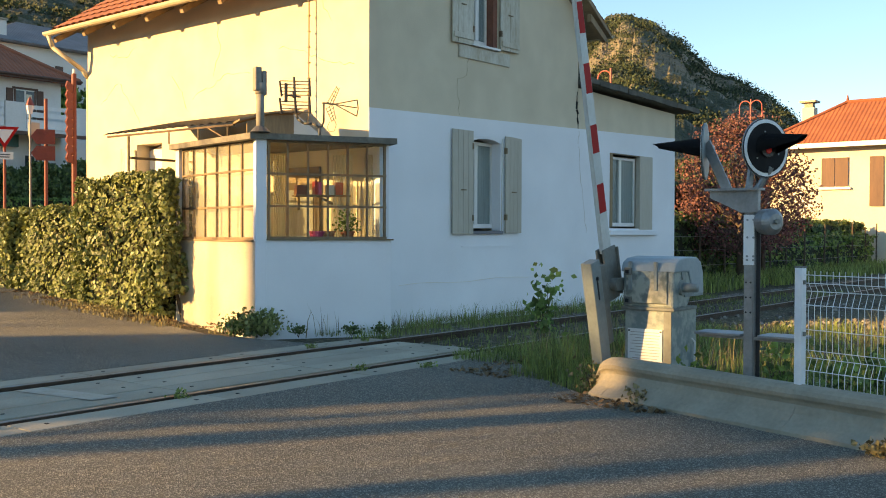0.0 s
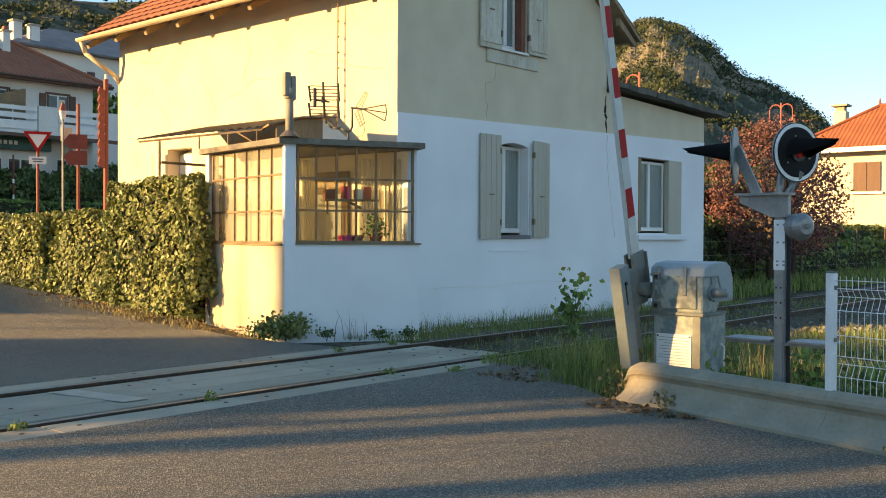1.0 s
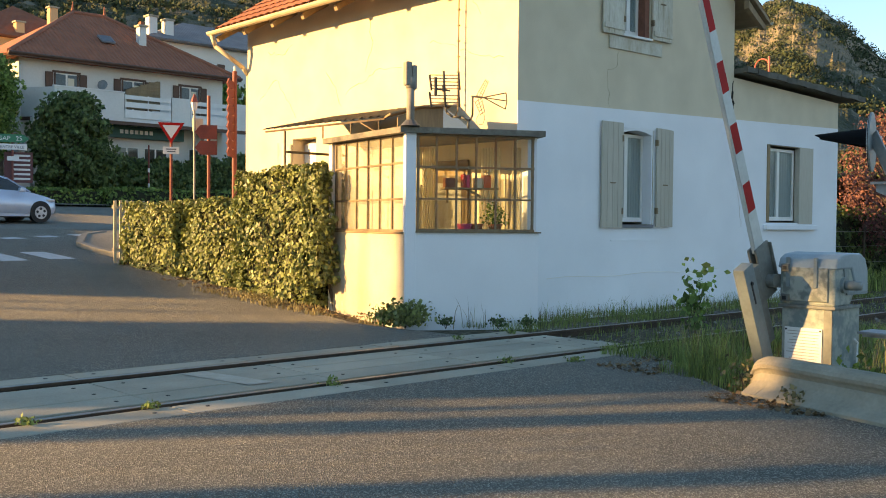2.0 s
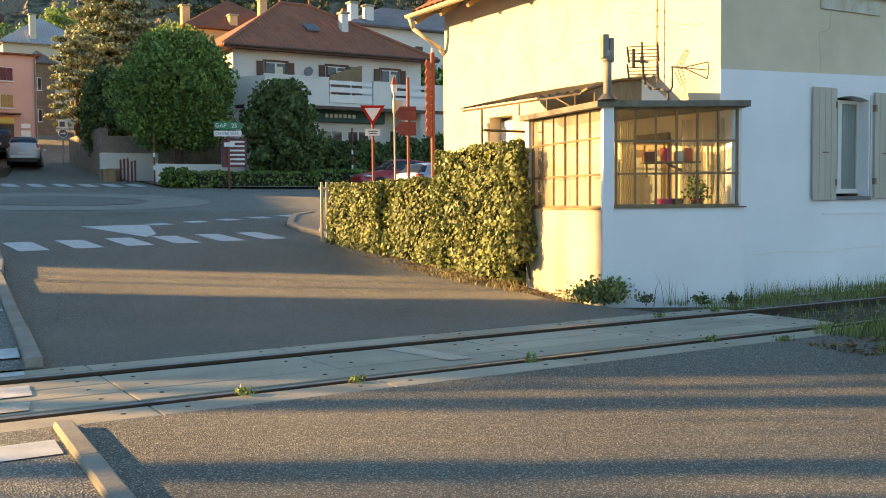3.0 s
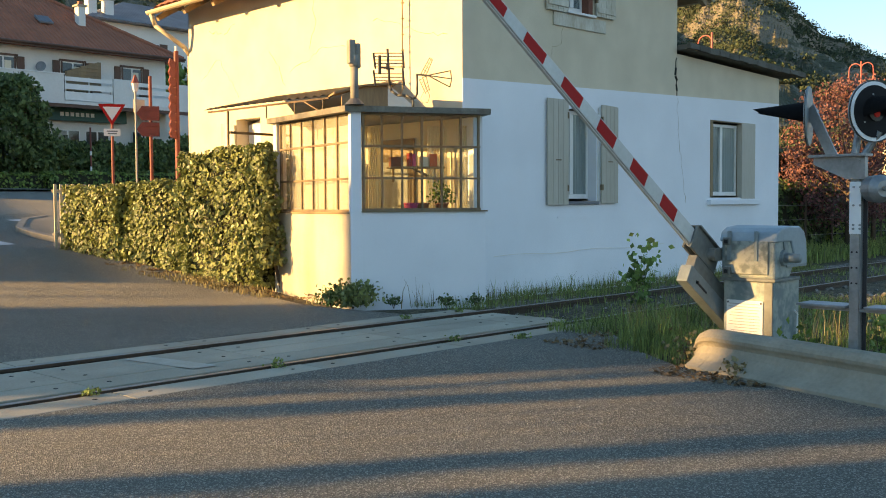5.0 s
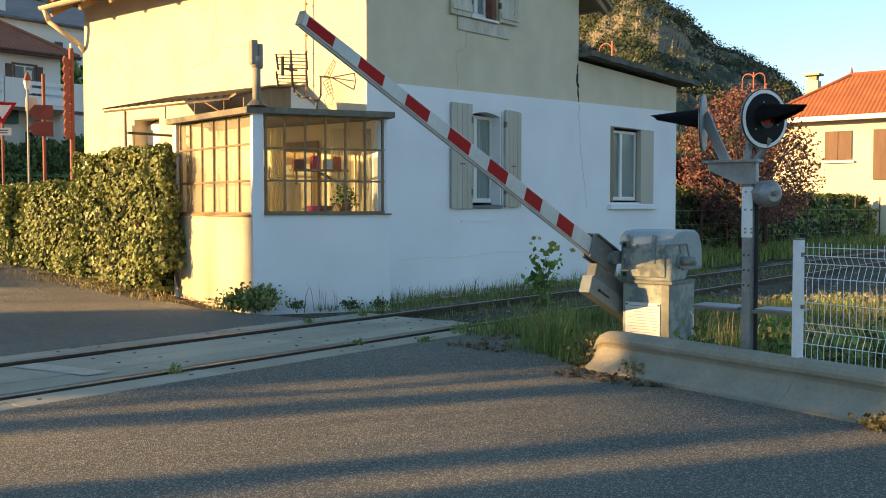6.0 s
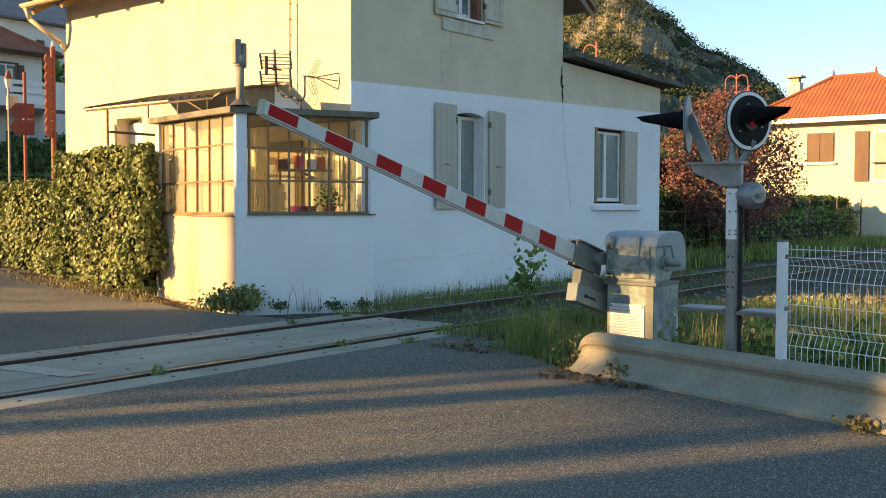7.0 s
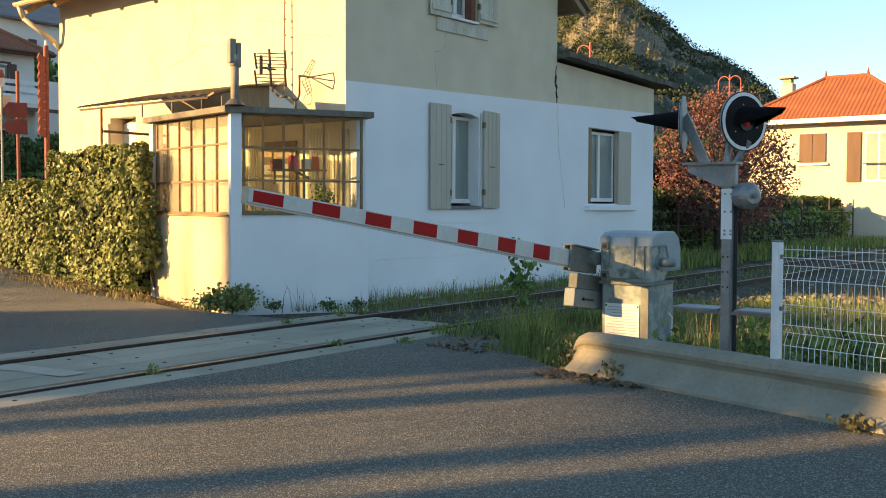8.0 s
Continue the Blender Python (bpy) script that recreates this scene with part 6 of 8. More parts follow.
# ---- the town ----
def hip_roof(bm, x0, y0, x1, y1, z, h, over, ridge=None, thick=0.12):
    """Hipped roof; the ridge runs along the longer side."""
    x0, y0, x1, y1 = x0 - over, y0 - over, x1 + over, y1 + over
    cx, cy = (x0 + x1) / 2, (y0 + y1) / 2
    if x1 - x0 > y1 - y0:
        r = (x1 - x0) / 2 - (y1 - y0) / 2 if ridge is None else ridge / 2
        a, b = (cx - r, cy), (cx + r, cy)
    else:
        r = (y1 - y0) / 2 - (x1 - x0) / 2 if ridge is None else ridge / 2
        a, b = (cx, cy - r), (cx, cy + r)
    v = [bm.verts.new((x, y, z)) for x, y in ((x0, y0), (x1, y0), (x1, y1), (x0, y1))]
    u = [bm.verts.new((x, y, z - thick)) for x, y in ((x0, y0), (x1, y0), (x1, y1), (x0, y1))]
    p, q = bm.verts.new((*a, z + h)), bm.verts.new((*b, z + h))
    if x1 - x0 > y1 - y0:
        fs = [(v[0], v[1], q, p), (v[1], v[2], q), (v[2], v[3], p, q), (v[3], v[0], p)]
    else:
        fs = [(v[0], v[1], p), (v[1], v[2], q, p), (v[2], v[3], q), (v[3], v[0], p, q)]
    for f in fs:
        bm.faces.new(f)
    for i in range(4):
        bm.faces.new((v[i], v[(i + 1) % 4], u[(i + 1) % 4], u[i]))
    bm.faces.new(u[::-1])
    bmesh.ops.recalc_face_normals(bm, faces=bm.faces)
    return bm, a, b


def tiled(material, courses, across="X", pans=1.2, relief=0.10):
    """The same tile material with courses of rounded tiles in relief."""
    m = material.copy()
    n, l = m.node_tree.nodes, m.node_tree.links
    tc = n.new("ShaderNodeTexCoord")
    total = n.new("ShaderNodeMath")
    total.operation = "MULTIPLY_ADD"
    total.inputs[1].default_value = 0.4
    for i, (axis, profile, scale) in ((2, ("Z", "SAW", courses)), (0, (across, "SIN", pans))):
        wv = n.new("ShaderNodeTexWave")
        wv.bands_direction, wv.wave_profile = axis, profile
        wv.inputs["Scale"].default_value, wv.inputs["Distortion"].default_value, wv.inputs["Detail Scale"].default_value = scale, 0.5, 5
        l.new(tc.outputs["Object"], wv.inputs["Vector"])
        l.new(wv.outputs["Fac"], total.inputs[i])
    bp = n.new("ShaderNodeBump")
    bp.inputs["Strength"].default_value, bp.inputs["Distance"].default_value = 1.0, relief
    l.new(total.outputs[0], bp.inputs["Height"])
    l.new(bp.outputs[0], n["Principled BSDF"].inputs["Normal"])
    return m


ROOF_BROWN, ROOF_ORANGE, ROOF_SLATE = tiled(TILE_BROWN, 1.1, "X", 1.3, 0.16), tiled(TILE_ORANGE, 1.6, "Y", 1.6, 0.09), tiled(SLATE, 1.6)
ROOF_PALE = tiled(mat("pale_metal_sheet", (0.42, 0.42, 0.43), (0.28, 0.28, 0.29), 0.5, 0.6, 9, 0.2, 0.01), 1.2)


def facade_window(parent, x, z, w, h, y, shutters=None, name="window", axis="y", open_w=0.5):
    """A window on a wall that faces -y (or -x): recess, frame, panes, sill and shutters."""
    mm = Matrix.Identity(4) if axis == "y" else Matrix.Translation((y, x, 0)) @ Matrix.Rotation(-math.pi / 2, 4, "Z") @ Matrix.Translation((-x, -y, 0))
    W = part(name, moved(box(bmesh.new(), x, y - 0.02, z, x + w, y + 0.01, z + h), mm), FRAME_WHITE, parent, "window with dark panes")
    for i in range(2):
        part("pane", moved(box(bmesh.new(), x + 0.06 + i * w / 2, y - 0.03, z + 0.06, x + w / 2 - 0.04 + i * w / 2, y - 0.018, z + h - 0.06), mm), CAR_GLASS, W)
    part("sill", moved(box(bmesh.new(), x - 0.08, y - 0.14, z - 0.07, x + w + 0.08, y, z - 0.003), mm), FRAME_WHITE, W)
    if shutters:
        for a, b in ((x - w * open_w, x - 0.02), (x + w + 0.02, x + w * (1 + open_w))):
            part("shutter", moved(box(bmesh.new(), a, y - 0.06, z - 0.02, b, y - 0.002, z + h + 0.02), mm), shutters, W, "boarded shutter")
    return W


def letters(text, size, m, material, parent):
    cu = bpy.data.curves.new("lettering", "FONT")
    cu.body, cu.size, cu.extrude, cu.align_x = text, size, 0.002, "LEFT"
    ob = new("lettering", cu)
    cu.materials.append(material)
    ob.parent = parent
    ob.matrix_basis = m
    return ob


# bank with flats above
def wall_between(p, q, z0, z1, thick=0.12):
    """A straight piece of wall from p to q in plan."""
    p, q = Vector((*p, 0)), Vector((*q, 0))
    m = Matrix.Translation(p) @ Matrix.Rotation(math.atan2((q - p).y, (q - p).x), 4, "Z")
    return moved(box(bmesh.new(), 0, 0, z0, (q - p).length, thick, z1), m)


bank = thing("bank_building", "white two-storey building with brown hipped roof, balconies and a bank below", "building")
BZ = 2.2
part("wall", box(bmesh.new(), 17.8, 48.9, BZ, 28.9, 58.5, 9.35), PLASTER_WHITE, bank, "white rendered walls")
part("wall", box(bmesh.new(), 28.9, 50.4, BZ, 33.5, 58.0, 7.6), PLASTER_WHITE, bank, "white rendered lower wing")
bm, ra, rb = hip_roof(bmesh.new(), 17.8, 48.9, 28.9, 58.5, 9.4, 3.4, 0.7, 1.8)
roof = part("roof", bm, ROOF_BROWN, bank, "brown tiled hipped roof")
for x in (17.1, 29.6):
    top = (ra if x < 20 else rb)
    part("hip_tiles", tube(bmesh.new(), (x, 48.2, 9.42), (*top, 12.82), 0.11, seg=8), TILE_BROWN, roof)
part("ridge_tiles", tube(bmesh.new(), (*ra, 12.82), (*rb, 12.82), 0.12, seg=8), TILE_BROWN, roof)
for p in (ra, rb):
    part("finial", tube(bmesh.new(), (*p, 12.8), (*p, 13.4), 0.10, 0.03, 8), TILE_BROWN, roof, "pointed clay ridge finial")
part("eave_board", box(bmesh.new(), 17.05, 48.14, 9.22, 29.65, 48.2, 9.40), SHUTTER_BROWN, roof)
part("soffit", box(bmesh.new(), 17.1, 48.21, 9.30, 29.6, 48.89, 9.345), FRAME_WHITE, roof)
part("chimney", box(bmesh.new(), 24.9, 50.75, 10.3, 25.3, 51.2, 12.0, bevel=0.02), PLASTER_WHITE, roof, "white rendered chimney")
part("chimney_cap", box(bmesh.new(), 24.82, 50.67, 12.0, 25.38, 51.28, 12.1), CONCRETE, roof)
part("chimney_pot", box(bmesh.new(), 25.0, 50.85, 12.1, 25.2, 51.1, 12.3), TILE_BROWN, roof)
tilt = Matrix.Translation((22.95, 50.6, 10.98)) @ Matrix.Rotation(math.atan2(3.4, 5.5), 4, "X")
sky_light = part("roof_window", moved(box(bmesh.new(), -0.36, -0.4, 0.0, 0.36, 0.4, 0.09), tilt), SLATE, roof, "small skylight")
part("pane", moved(box(bmesh.new(), -0.29, -0.33, 0.091, 0.29, 0.33, 0.1), tilt), INK, sky_light)
for x, w in ((19.45, 1.3), (22.95, 1.3), (26.25, 1.25)):
    win = facade_window(bank, x, 7.1, w, 1.62, 48.88, SHUTTER_BROWN, open_w=0.30)
    part("lintel", box(bmesh.new(), x - 0.06, 48.80, 8.73, x + w + 0.06, 48.86, 8.83), SHUTTER_BROWN, win, "brown wooden lintel")
    part("frame", box(bmesh.new(), x + 0.02, 48.838, 7.1, x + 0.12, 48.848, 8.72), SHUTTER_BROWN, win)
    part("blind", box(bmesh.new(), x + w * 0.55, 48.836, 7.3, x + w * 0.8, 48.846, 8.5), LACE, win, "pale half-drawn curtain")
    part("frame", box(bmesh.new(), x + w - 0.12, 48.838, 7.1, x + w - 0.02, 48.848, 8.72), SHUTTER_BROWN, win)
bal = part("balcony", box(bmesh.new(), 18.85, 47.2, 6.40, 30.6, 48.88, 6.58), PLASTER_WHITE, bank, "long white balcony with solid and railed parts")
part("slab_edge", box(bmesh.new(), 18.8, 47.12, 6.25, 30.6, 47.2, 6.42), SHUTTER_BROWN, bal)
part("slab_edge", wall_between((17.86, 48.86), (18.8, 47.14), 6.25, 6.42, 0.1), SHUTTER_BROWN, bal)
part("side_parapet", wall_between((17.9, 48.86), (18.85, 47.2), 6.42, 7.82), PLASTER_WHITE, bal, "slanting white end of the balcony")
for a, b in ((18.85, 22.35), (24.95, 26.0), (28.3, 30.6)):
    part("parapet", box(bmesh.new(), a, 47.2, 6.58, b, 47.32, 7.85), PLASTER_WHITE, bal)
part("coping", box(bmesh.new(), 18.8, 47.16, 7.85, 22.38, 47.36, 7.90), FRAME_WHITE, bal)
for a, b in ((22.4, 24.9), (26.05, 28.25)):
    for z, h in ((6.62, 0.42), (7.16, 0.26), (7.56, 0.20)):
        part("rail", box(bmesh.new(), a, 47.22, z, b, 47.27, z + h), FRAME_WHITE, bal)
    for x in (a + 0.04, (a + b) / 2, b - 0.08):
        part("baluster", box(bmesh.new(), x, 47.275, 6.58, x + 0.05, 47.32, 7.8), FRAME_WHITE, bal)
part("screen", prism(bmesh.new(), [(22.9, 7.2), (24.8, 7.2), (24.8, 8.75), (24.65, 8.75), (22.9, 8.15)], 48.2, 48.25), TIMBER, bal, "slatted wooden balcony screen")
for i in range(8):
    z = 7.3 + i * 0.18
    part("slat", box(bmesh.new(), 22.95 + max(0, (z - 8.1) * 2.6), 48.17, z, 24.75, 48.195, z + 0.11), TIMBER, bal)
for x in (18.1, 20.6, 27.2):
    part("pillar", box(bmesh.new(), x, 47.9, BZ, x + 0.35, 48.25, 6.39), PLASTER_WHITE, bank)
fas = part("shop_fascia", box(bmesh.new(), 20.3, 48.45, 5.72, 26.3, 48.7, 6.34), BANK_GREEN, bank, "dark green shop fascia")
for i in range(7):
    part("fascia_mark", box(bmesh.new(), 22.7 + i * 0.27, 48.43, 5.94, 22.88 + i * 0.27, 48.449, 6.14), SIGN_WHITE, fas)
for x in (19.0, 26.8):
    facade_window(bank, x, 3.2, 1.2, 2.2, 48.88)
for x in (21.0, 22.6, 24.2):
    facade_window(bank, x, 3.0, 1.3, 2.3, 48.88, name="shop_window")
part("gutter", tube(bmesh.new(), (17.05, 48.08, 9.36), (29.65, 48.08, 9.36), 0.07, seg=8), SHUTTER_BROWN, bank)
dish = part("dish", tube(bmesh.new(), (21.95, 48.72, 8.3), (21.85, 48.62, 8.33), 0.05, 0.26, 16), GALV, bank, "small satellite dish")
part("dish_arm", tube(bmesh.new(), (21.95, 48.88, 8.1), (21.95, 48.72, 8.3), 0.02), GALV, dish)


def plain_house(label, x0, y0, x1, y1, z0, z1, wall_m, roof_m, h, over=0.5, windows=(), sh=SHUTTER_BROWN, chimneys=(), name="house"):
    b = thing(name, label, "house")
    part("wall", box(bmesh.new(), x0, y0, z0, x1, y1, z1), wall_m, b)
    bm, a, c = hip_roof(bmesh.new(), x0, y0, x1, y1, z1 + 0.1, h, over)
    r = part("roof", bm, roof_m, b)
    for x, y, zt in chimneys:
        part("chimney", box(bmesh.new(), x, y, z1, x + 0.6, y + 0.6, zt, bevel=0.02), wall_m, r)
        part("chimney_cap", box(bmesh.new(), x - 0.08, y - 0.08, zt, x + 0.68, y + 0.68, zt + 0.12), CONCRETE, r)
    for x, z, w, hh in windows:
        facade_window(b, x, z, w, hh, y0, sh)
    return b


plain_house("orange rendered house with tiled roof above the bank", 23.5, 74, 33, 84, 4, 14.6, PLASTER_ORANGE, ROOF_ORANGE, 3.2, 0.6, ((25, 11.5, 1.1, 1.6), (28.5, 11.5, 1.1, 1.6)), chimneys=((23.4, 75, 16.4), (29.2, 73.9, 17.2), (26.8, 74, 15.8)))
plain_house("white house with grey roof behind the bank", 31.2, 62, 46, 72, 3, 13.6, PLASTER_WHITE, ROOF_SLATE, 2.4, 0.6, ((35, 10.9, 1.2, 1.6), (39.5, 10.9, 1.2, 1.6)), chimneys=((31.3, 62.4, 15.2), (32.5, 62.4, 15.1)))
plain_house("far pale house with metal roof on the hillside", 15.5, 108, 24, 118, 8, 17.6, PLASTER_CREAM, ROOF_PALE, 3.4, 0.5, ((17, 14, 1, 1.5), (20, 14, 1, 1.5)), chimneys=((18.1, 108.2, 20.6),))
plain_house("far grey house between trees on the hillside", 24, 112, 34, 120, 8, 18.5, PLASTER_CREAM, ROOF_PALE, 2.8, 0.5, ((26, 15, 1, 1.5),), chimneys=((27, 112.5, 22),))
plain_house("tall grey stone house beside the climbing street", 14.9, 92, 17.3, 100, 4, 13.6, STONE_WALL, ROOF_SLATE, 1.2, 0.3, ((15.5, 11.3, 0.7, 1.1), (15.5, 8.6, 0.7, 1.1)), sh=None)
pink = plain_house("pink rendered town house with a shop front", 4.5, 70, 12.0, 79, 4.4, 11.15, PLASTER_PINK, ROOF_BROWN, 0.5, 0.3, ((9.78, 9.46, 0.8, 0.88), (9.76, 7.72, 0.82, 0.85)), sh=None)
for z, mt, lab in ((9.48, SHUTTER_WINE, "closed wine-red shutter"), (7.74, SHUTTER_OCHRE, "closed ochre wooden shutter")):
    for a in (9.8, 10.19):
        part("shutter", box(bmesh.new(), a, 69.93, z, a + 0.37, 69.965, z + 0.82), mt, pink, lab)
part("shop_canopy", box(bmesh.new(), 8.8, 69.4, 7.28, 10.95, 69.98, 7.36), SHUTTER_BROWN, pink, "thin dark canopy over the shop")
part("shop_awning", box(bmesh.new(), 8.9, 69.7, 6.66, 10.55, 69.98, 7.08, bevel=0.03), GOLD, pink, "yellow shop sign")
# flat dark panel in place of an opening with shade inside
part("shop_shade_panel", box(bmesh.new(), 8.9, 69.9, 4.8, 10.55, 69.98, 6.62), DARK_ROOM, pink, "dark panel standing for the shaded shop entrance")
for z, h in ((6.42, 0.3), (5.66, 0.62)):
    part("wall_sign", box(bmesh.new(), 10.98, 69.92, z, 11.55, 69.98, z + h), SIGN_WHITE, pink)
part("downpipe", tube(bmesh.new(), (11.92, 69.93, 4.4), (11.92, 69.93, 11.1), 0.05, seg=8), GREY_WORN, pink)
# the corner house turns its gable to the crossing
tan = thing("corner_house", "tan rendered corner house with a large painted hoarding", "house")
pitch = 0.485
gable_top = lambda x: 10.05 + pitch * (6.72 - x)
part("wall", prism(bmesh.new(), [(-4.72, 2.0), (6.72, 2.0), (6.72, 10.05), (1.0, gable_top(1.0)), (-4.72, 10.05)], 50, 60), PLASTER_TAN, tan, "tan rendered gable wall")
part("plinth", box(bmesh.new(), -4.74, 49.96, 2.0, 6.75, 50.0, 4.0), PLASTER_PINK, tan, "pinkish painted plinth")
for sg in (1, -1):
    e = 1.0 + sg * (5.72 + 0.42)
    ze = 10.05 - pitch * 0.42
    slab = part("roof", prism(bmesh.new(), [(1.0, gable_top(1.0) + 0.02), (e, ze + 0.02), (e, ze + 0.2), (1.0, gable_top(1.0) + 0.2)], 49.3, 60.6), ROOF_BROWN, tan, "brown tiled roof slope")
    part("verge_board", prism(bmesh.new(), [(1.0, gable_top(1.0) - 0.16), (e, ze - 0.16), (e, ze + 0.16), (1.0, gable_top(1.0) + 0.16)], 49.24, 49.298), SHUTTER_BROWN, slab)
    for i in range(3):
        x = 1.0 + sg * (1.3 + i * 2.0)
        z = gable_top(1.0) - pitch * abs(x - 1.0)
        part("purlin_end", box(bmesh.new(), x - 0.12, 49.3, z - 0.26, x + 0.12, 49.99, z - 0.02), SHUTTER_BROWN, slab)
for x in (4.3, -1.0):
    facade_window(tan, x, 4.33, 1.18, 2.08, 49.99, None)
hb = part("hoarding", box(bmesh.new(), 0.5, 49.90, 6.58, 6.64, 49.995, 9.48), SIGN_WHITE, tan, "pale painted advertising hoarding with yellow edge")
for z in (6.62, 6.84, 9.36):
    part("hoarding_border", box(bmesh.new(), 0.5, 49.885, z, 6.62, 49.9, z + 0.05), GREY_WORN, hb)
part("hoarding_edge", box(bmesh.new(), 6.14, 49.885, 7.0, 6.60, 49.9, 9.3), GOLD, hb, "yellow painted edge")
part("blue_corner", box(bmesh.new(), 6.14, 49.885, 6.90, 6.60, 49.9, 7.0), CAR_SILVER, hb)
for i in range(4):
    part("text_bar", box(bmesh.new(), 4.36 + i * 0.39, 49.885, 8.48, 4.66 + i * 0.39, 49.9, 8.96), INK, hb)
part("text_bar", box(bmesh.new(), 2.2, 49.885, 8.34, 5.92, 49.9, 8.37), INK, hb)
for i in range(6):
    part("text_bar", box(bmesh.new(), 4.5 + i * 0.245, 49.885, 7.2, 4.68 + i * 0.245, 49.9, 7.42), INK, hb)
letters("Centrale", 0.335, Matrix.Translation((4.66, 49.888, 7.70)) @ Matrix.Rotation(math.pi / 2, 4, "X"), INK, hb)
part("street_plate", box(bmesh.new(), 6.15, 49.93, 5.2, 6.6, 49.955, 5.36), INK, tan)
wl = part("wall_lantern", box(bmesh.new(), 6.45, 49.5, 8.0, 6.7, 49.75, 8.35, bevel=0.03), BLACK_PAINT, tan)
part("lantern_arm", tube(bmesh.new(), (6.55, 49.6, 8.35), (6.55, 49.98, 8.7), 0.03), BLACK_PAINT, wl)

# low walls under the lime tree
solid("garden_wall", box(bmesh.new(), 11.6, 50.6, 2.4, 17.7, 51.0, 4.8, bevel=0.05), STONE_WALL, "rough grey retaining wall under the trees", "wall", "", "structure")
solid("garden_wall", wall_between((11.58, 50.7), (11.95, 60.0), 2.4, 5.2, -0.35), STONE_WALL, "rough stone wall climbing beside the street", "wall", "", "structure")
solid("garden_wall", box(bmesh.new(), 11.35, 49.6, 2.4, 14.1, 50.0, 3.92, bevel=0.03), PLASTER_WHITE, "white rendered low wall by the street", "wall", "", "structure")
solid("garden_wall", box(bmesh.new(), 13.0, 46.1, 2.2, 17.3, 46.4, 3.28, bevel=0.03), PLASTER_WHITE, "low white garden wall below the lime tree", "wall", "", "structure")
for i in range(6):
    b = thing("bollard", "slim rust-red street bollard", "bollard", Matrix.Translation((11.85 + (i % 3) * 0.28, 46.6 + i * 0.45, rise(46.6 + i * 0.55))), "street bollards")
    part("post", tube(bmesh.new(), (0, 0, -0.2), (0, 0, 0.9), 0.045, seg=10), SIGN_BACK, b)
    part("knob", tube(bmesh.new(), (0, 0, 0.9), (0, 0, 1.0), 0.06, 0.03, 10), SIGN_BACK, b)
for i, (x, y) in enumerate(((11.25, 47.9), (11.65, 48.4), (6.2, 48.4))):
    p = thing("planter_box", "weathered wooden street planter", "planter", Matrix.Translation((x, y, rise(y))), "street planters")
    part("tub", box(bmesh.new(), -0.3, -0.3, -0.1, 0.3, 0.3, 0.5, bevel=0.03), TIMBER, p)
    part("rim", box(bmesh.new(), -0.34, -0.34, 0.5, 0.34, 0.34, 0.56), TIMBER, p)


# ---- road signs ----
def sign_post(name, at, h, r, material, label):
    s = thing(name, label, "road sign", Matrix.Translation(at))
    part("post", tube(bmesh.new(), (0, 0, -0.4), (0, 0, h), r, seg=12), material, s)
    return s


gy = sign_post("giveway_sign", (12.35, 23.45, rise(23.45)), 3.25, 0.035, SIGN_BACK, "red-bordered give-way triangle on a rust-red post")
FACE = Matrix.Rotation(radians(-28), 4, "Z")
tri = part("triangle", moved(prism(bmesh.new(), [(-0.33, 3.24), (0.33, 3.24), (0.0, 2.70)], -0.055, -0.04), FACE), RED_PAINT, gy, "red triangular plate")
part("centre", moved(prism(bmesh.new(), [(-0.215, 3.17), (0.215, 3.17), (0.0, 2.83)], -0.060, -0.0555), FACE), SIGN_WHITE, tri)
sub = part("sub_plate", moved(box(bmesh.new(), -0.2, -0.055, 2.44, 0.2, -0.04, 2.62, bevel=0.004), FACE), SIGN_WHITE, gy)
part("text_bar", moved(box(bmesh.new(), -0.13, -0.058, 2.545, 0.13, -0.0555, 2.575), FACE), INK, sub)
part("text_bar", moved(box(bmesh.new(), -0.11, -0.058, 2.485, 0.11, -0.0555, 2.515), FACE), INK, sub)

g2 = sign_post("sign_backs", (12.40, 21.65, rise(21.65)), 3.9, 0.04, SIGN_BACK, "rust-red post with the backs of two angular signs")
m2 = Matrix.Rotation(radians(-30), 4, "Z")
for z in (2.84, 2.46):
    part("plate", moved(prism(bmesh.new(), [(-0.33, z + 0.17), (-0.20, z + 0.34), (0.20, z + 0.34), (0.20, z), (-0.20, z)], -0.07, -0.05), m2), SIGN_BACK, g2, "back of a rust-red arrow sign")
    for dz in (0.07, 0.24):
        part("rail", moved(box(bmesh.new(), -0.22, -0.085, z + dz, 0.2, -0.071, z + dz + 0.03), m2), SIGN_BACK, g2)
lan = thing("street_lantern", "slim street lantern with a glass head and red cap", "street lamp", Matrix.Translation((12.15, 21.9, rise(21.9))))
part("post", tube(bmesh.new(), (0, 0, -0.3), (0, 0, 3.52), 0.025), GALV, lan)
part("head", tube(bmesh.new(), (0, 0, 3.52), (0, 0, 3.72), 0.05, 0.09, 6), SIGN_WHITE, lan, "white glass lantern head")
part("cap", tube(bmesh.new(), (0, 0, 3.72), (0, 0, 3.92), 0.10, 0.02, 6), SIGN_BACK, lan)
part("panel", box(bmesh.new(), -0.02, 0.04, 3.02, 0.26, 0.06, 3.34), PLASTER_CREAM, lan)
g3 = sign_post("arrow_signpost", (12.42, 20.5, rise(20.5)), 4.45, 0.055, SIGN_BACK, "tall rust-red signpost with stacked arrow boards seen from behind")
part("post_cap", tube(bmesh.new(), (0, 0, 4.45), (0, 0, 4.56), 0.03, seg=8), SIGN_WHITE, g3)
m3 = Matrix.Rotation(radians(20), 4, "Z")
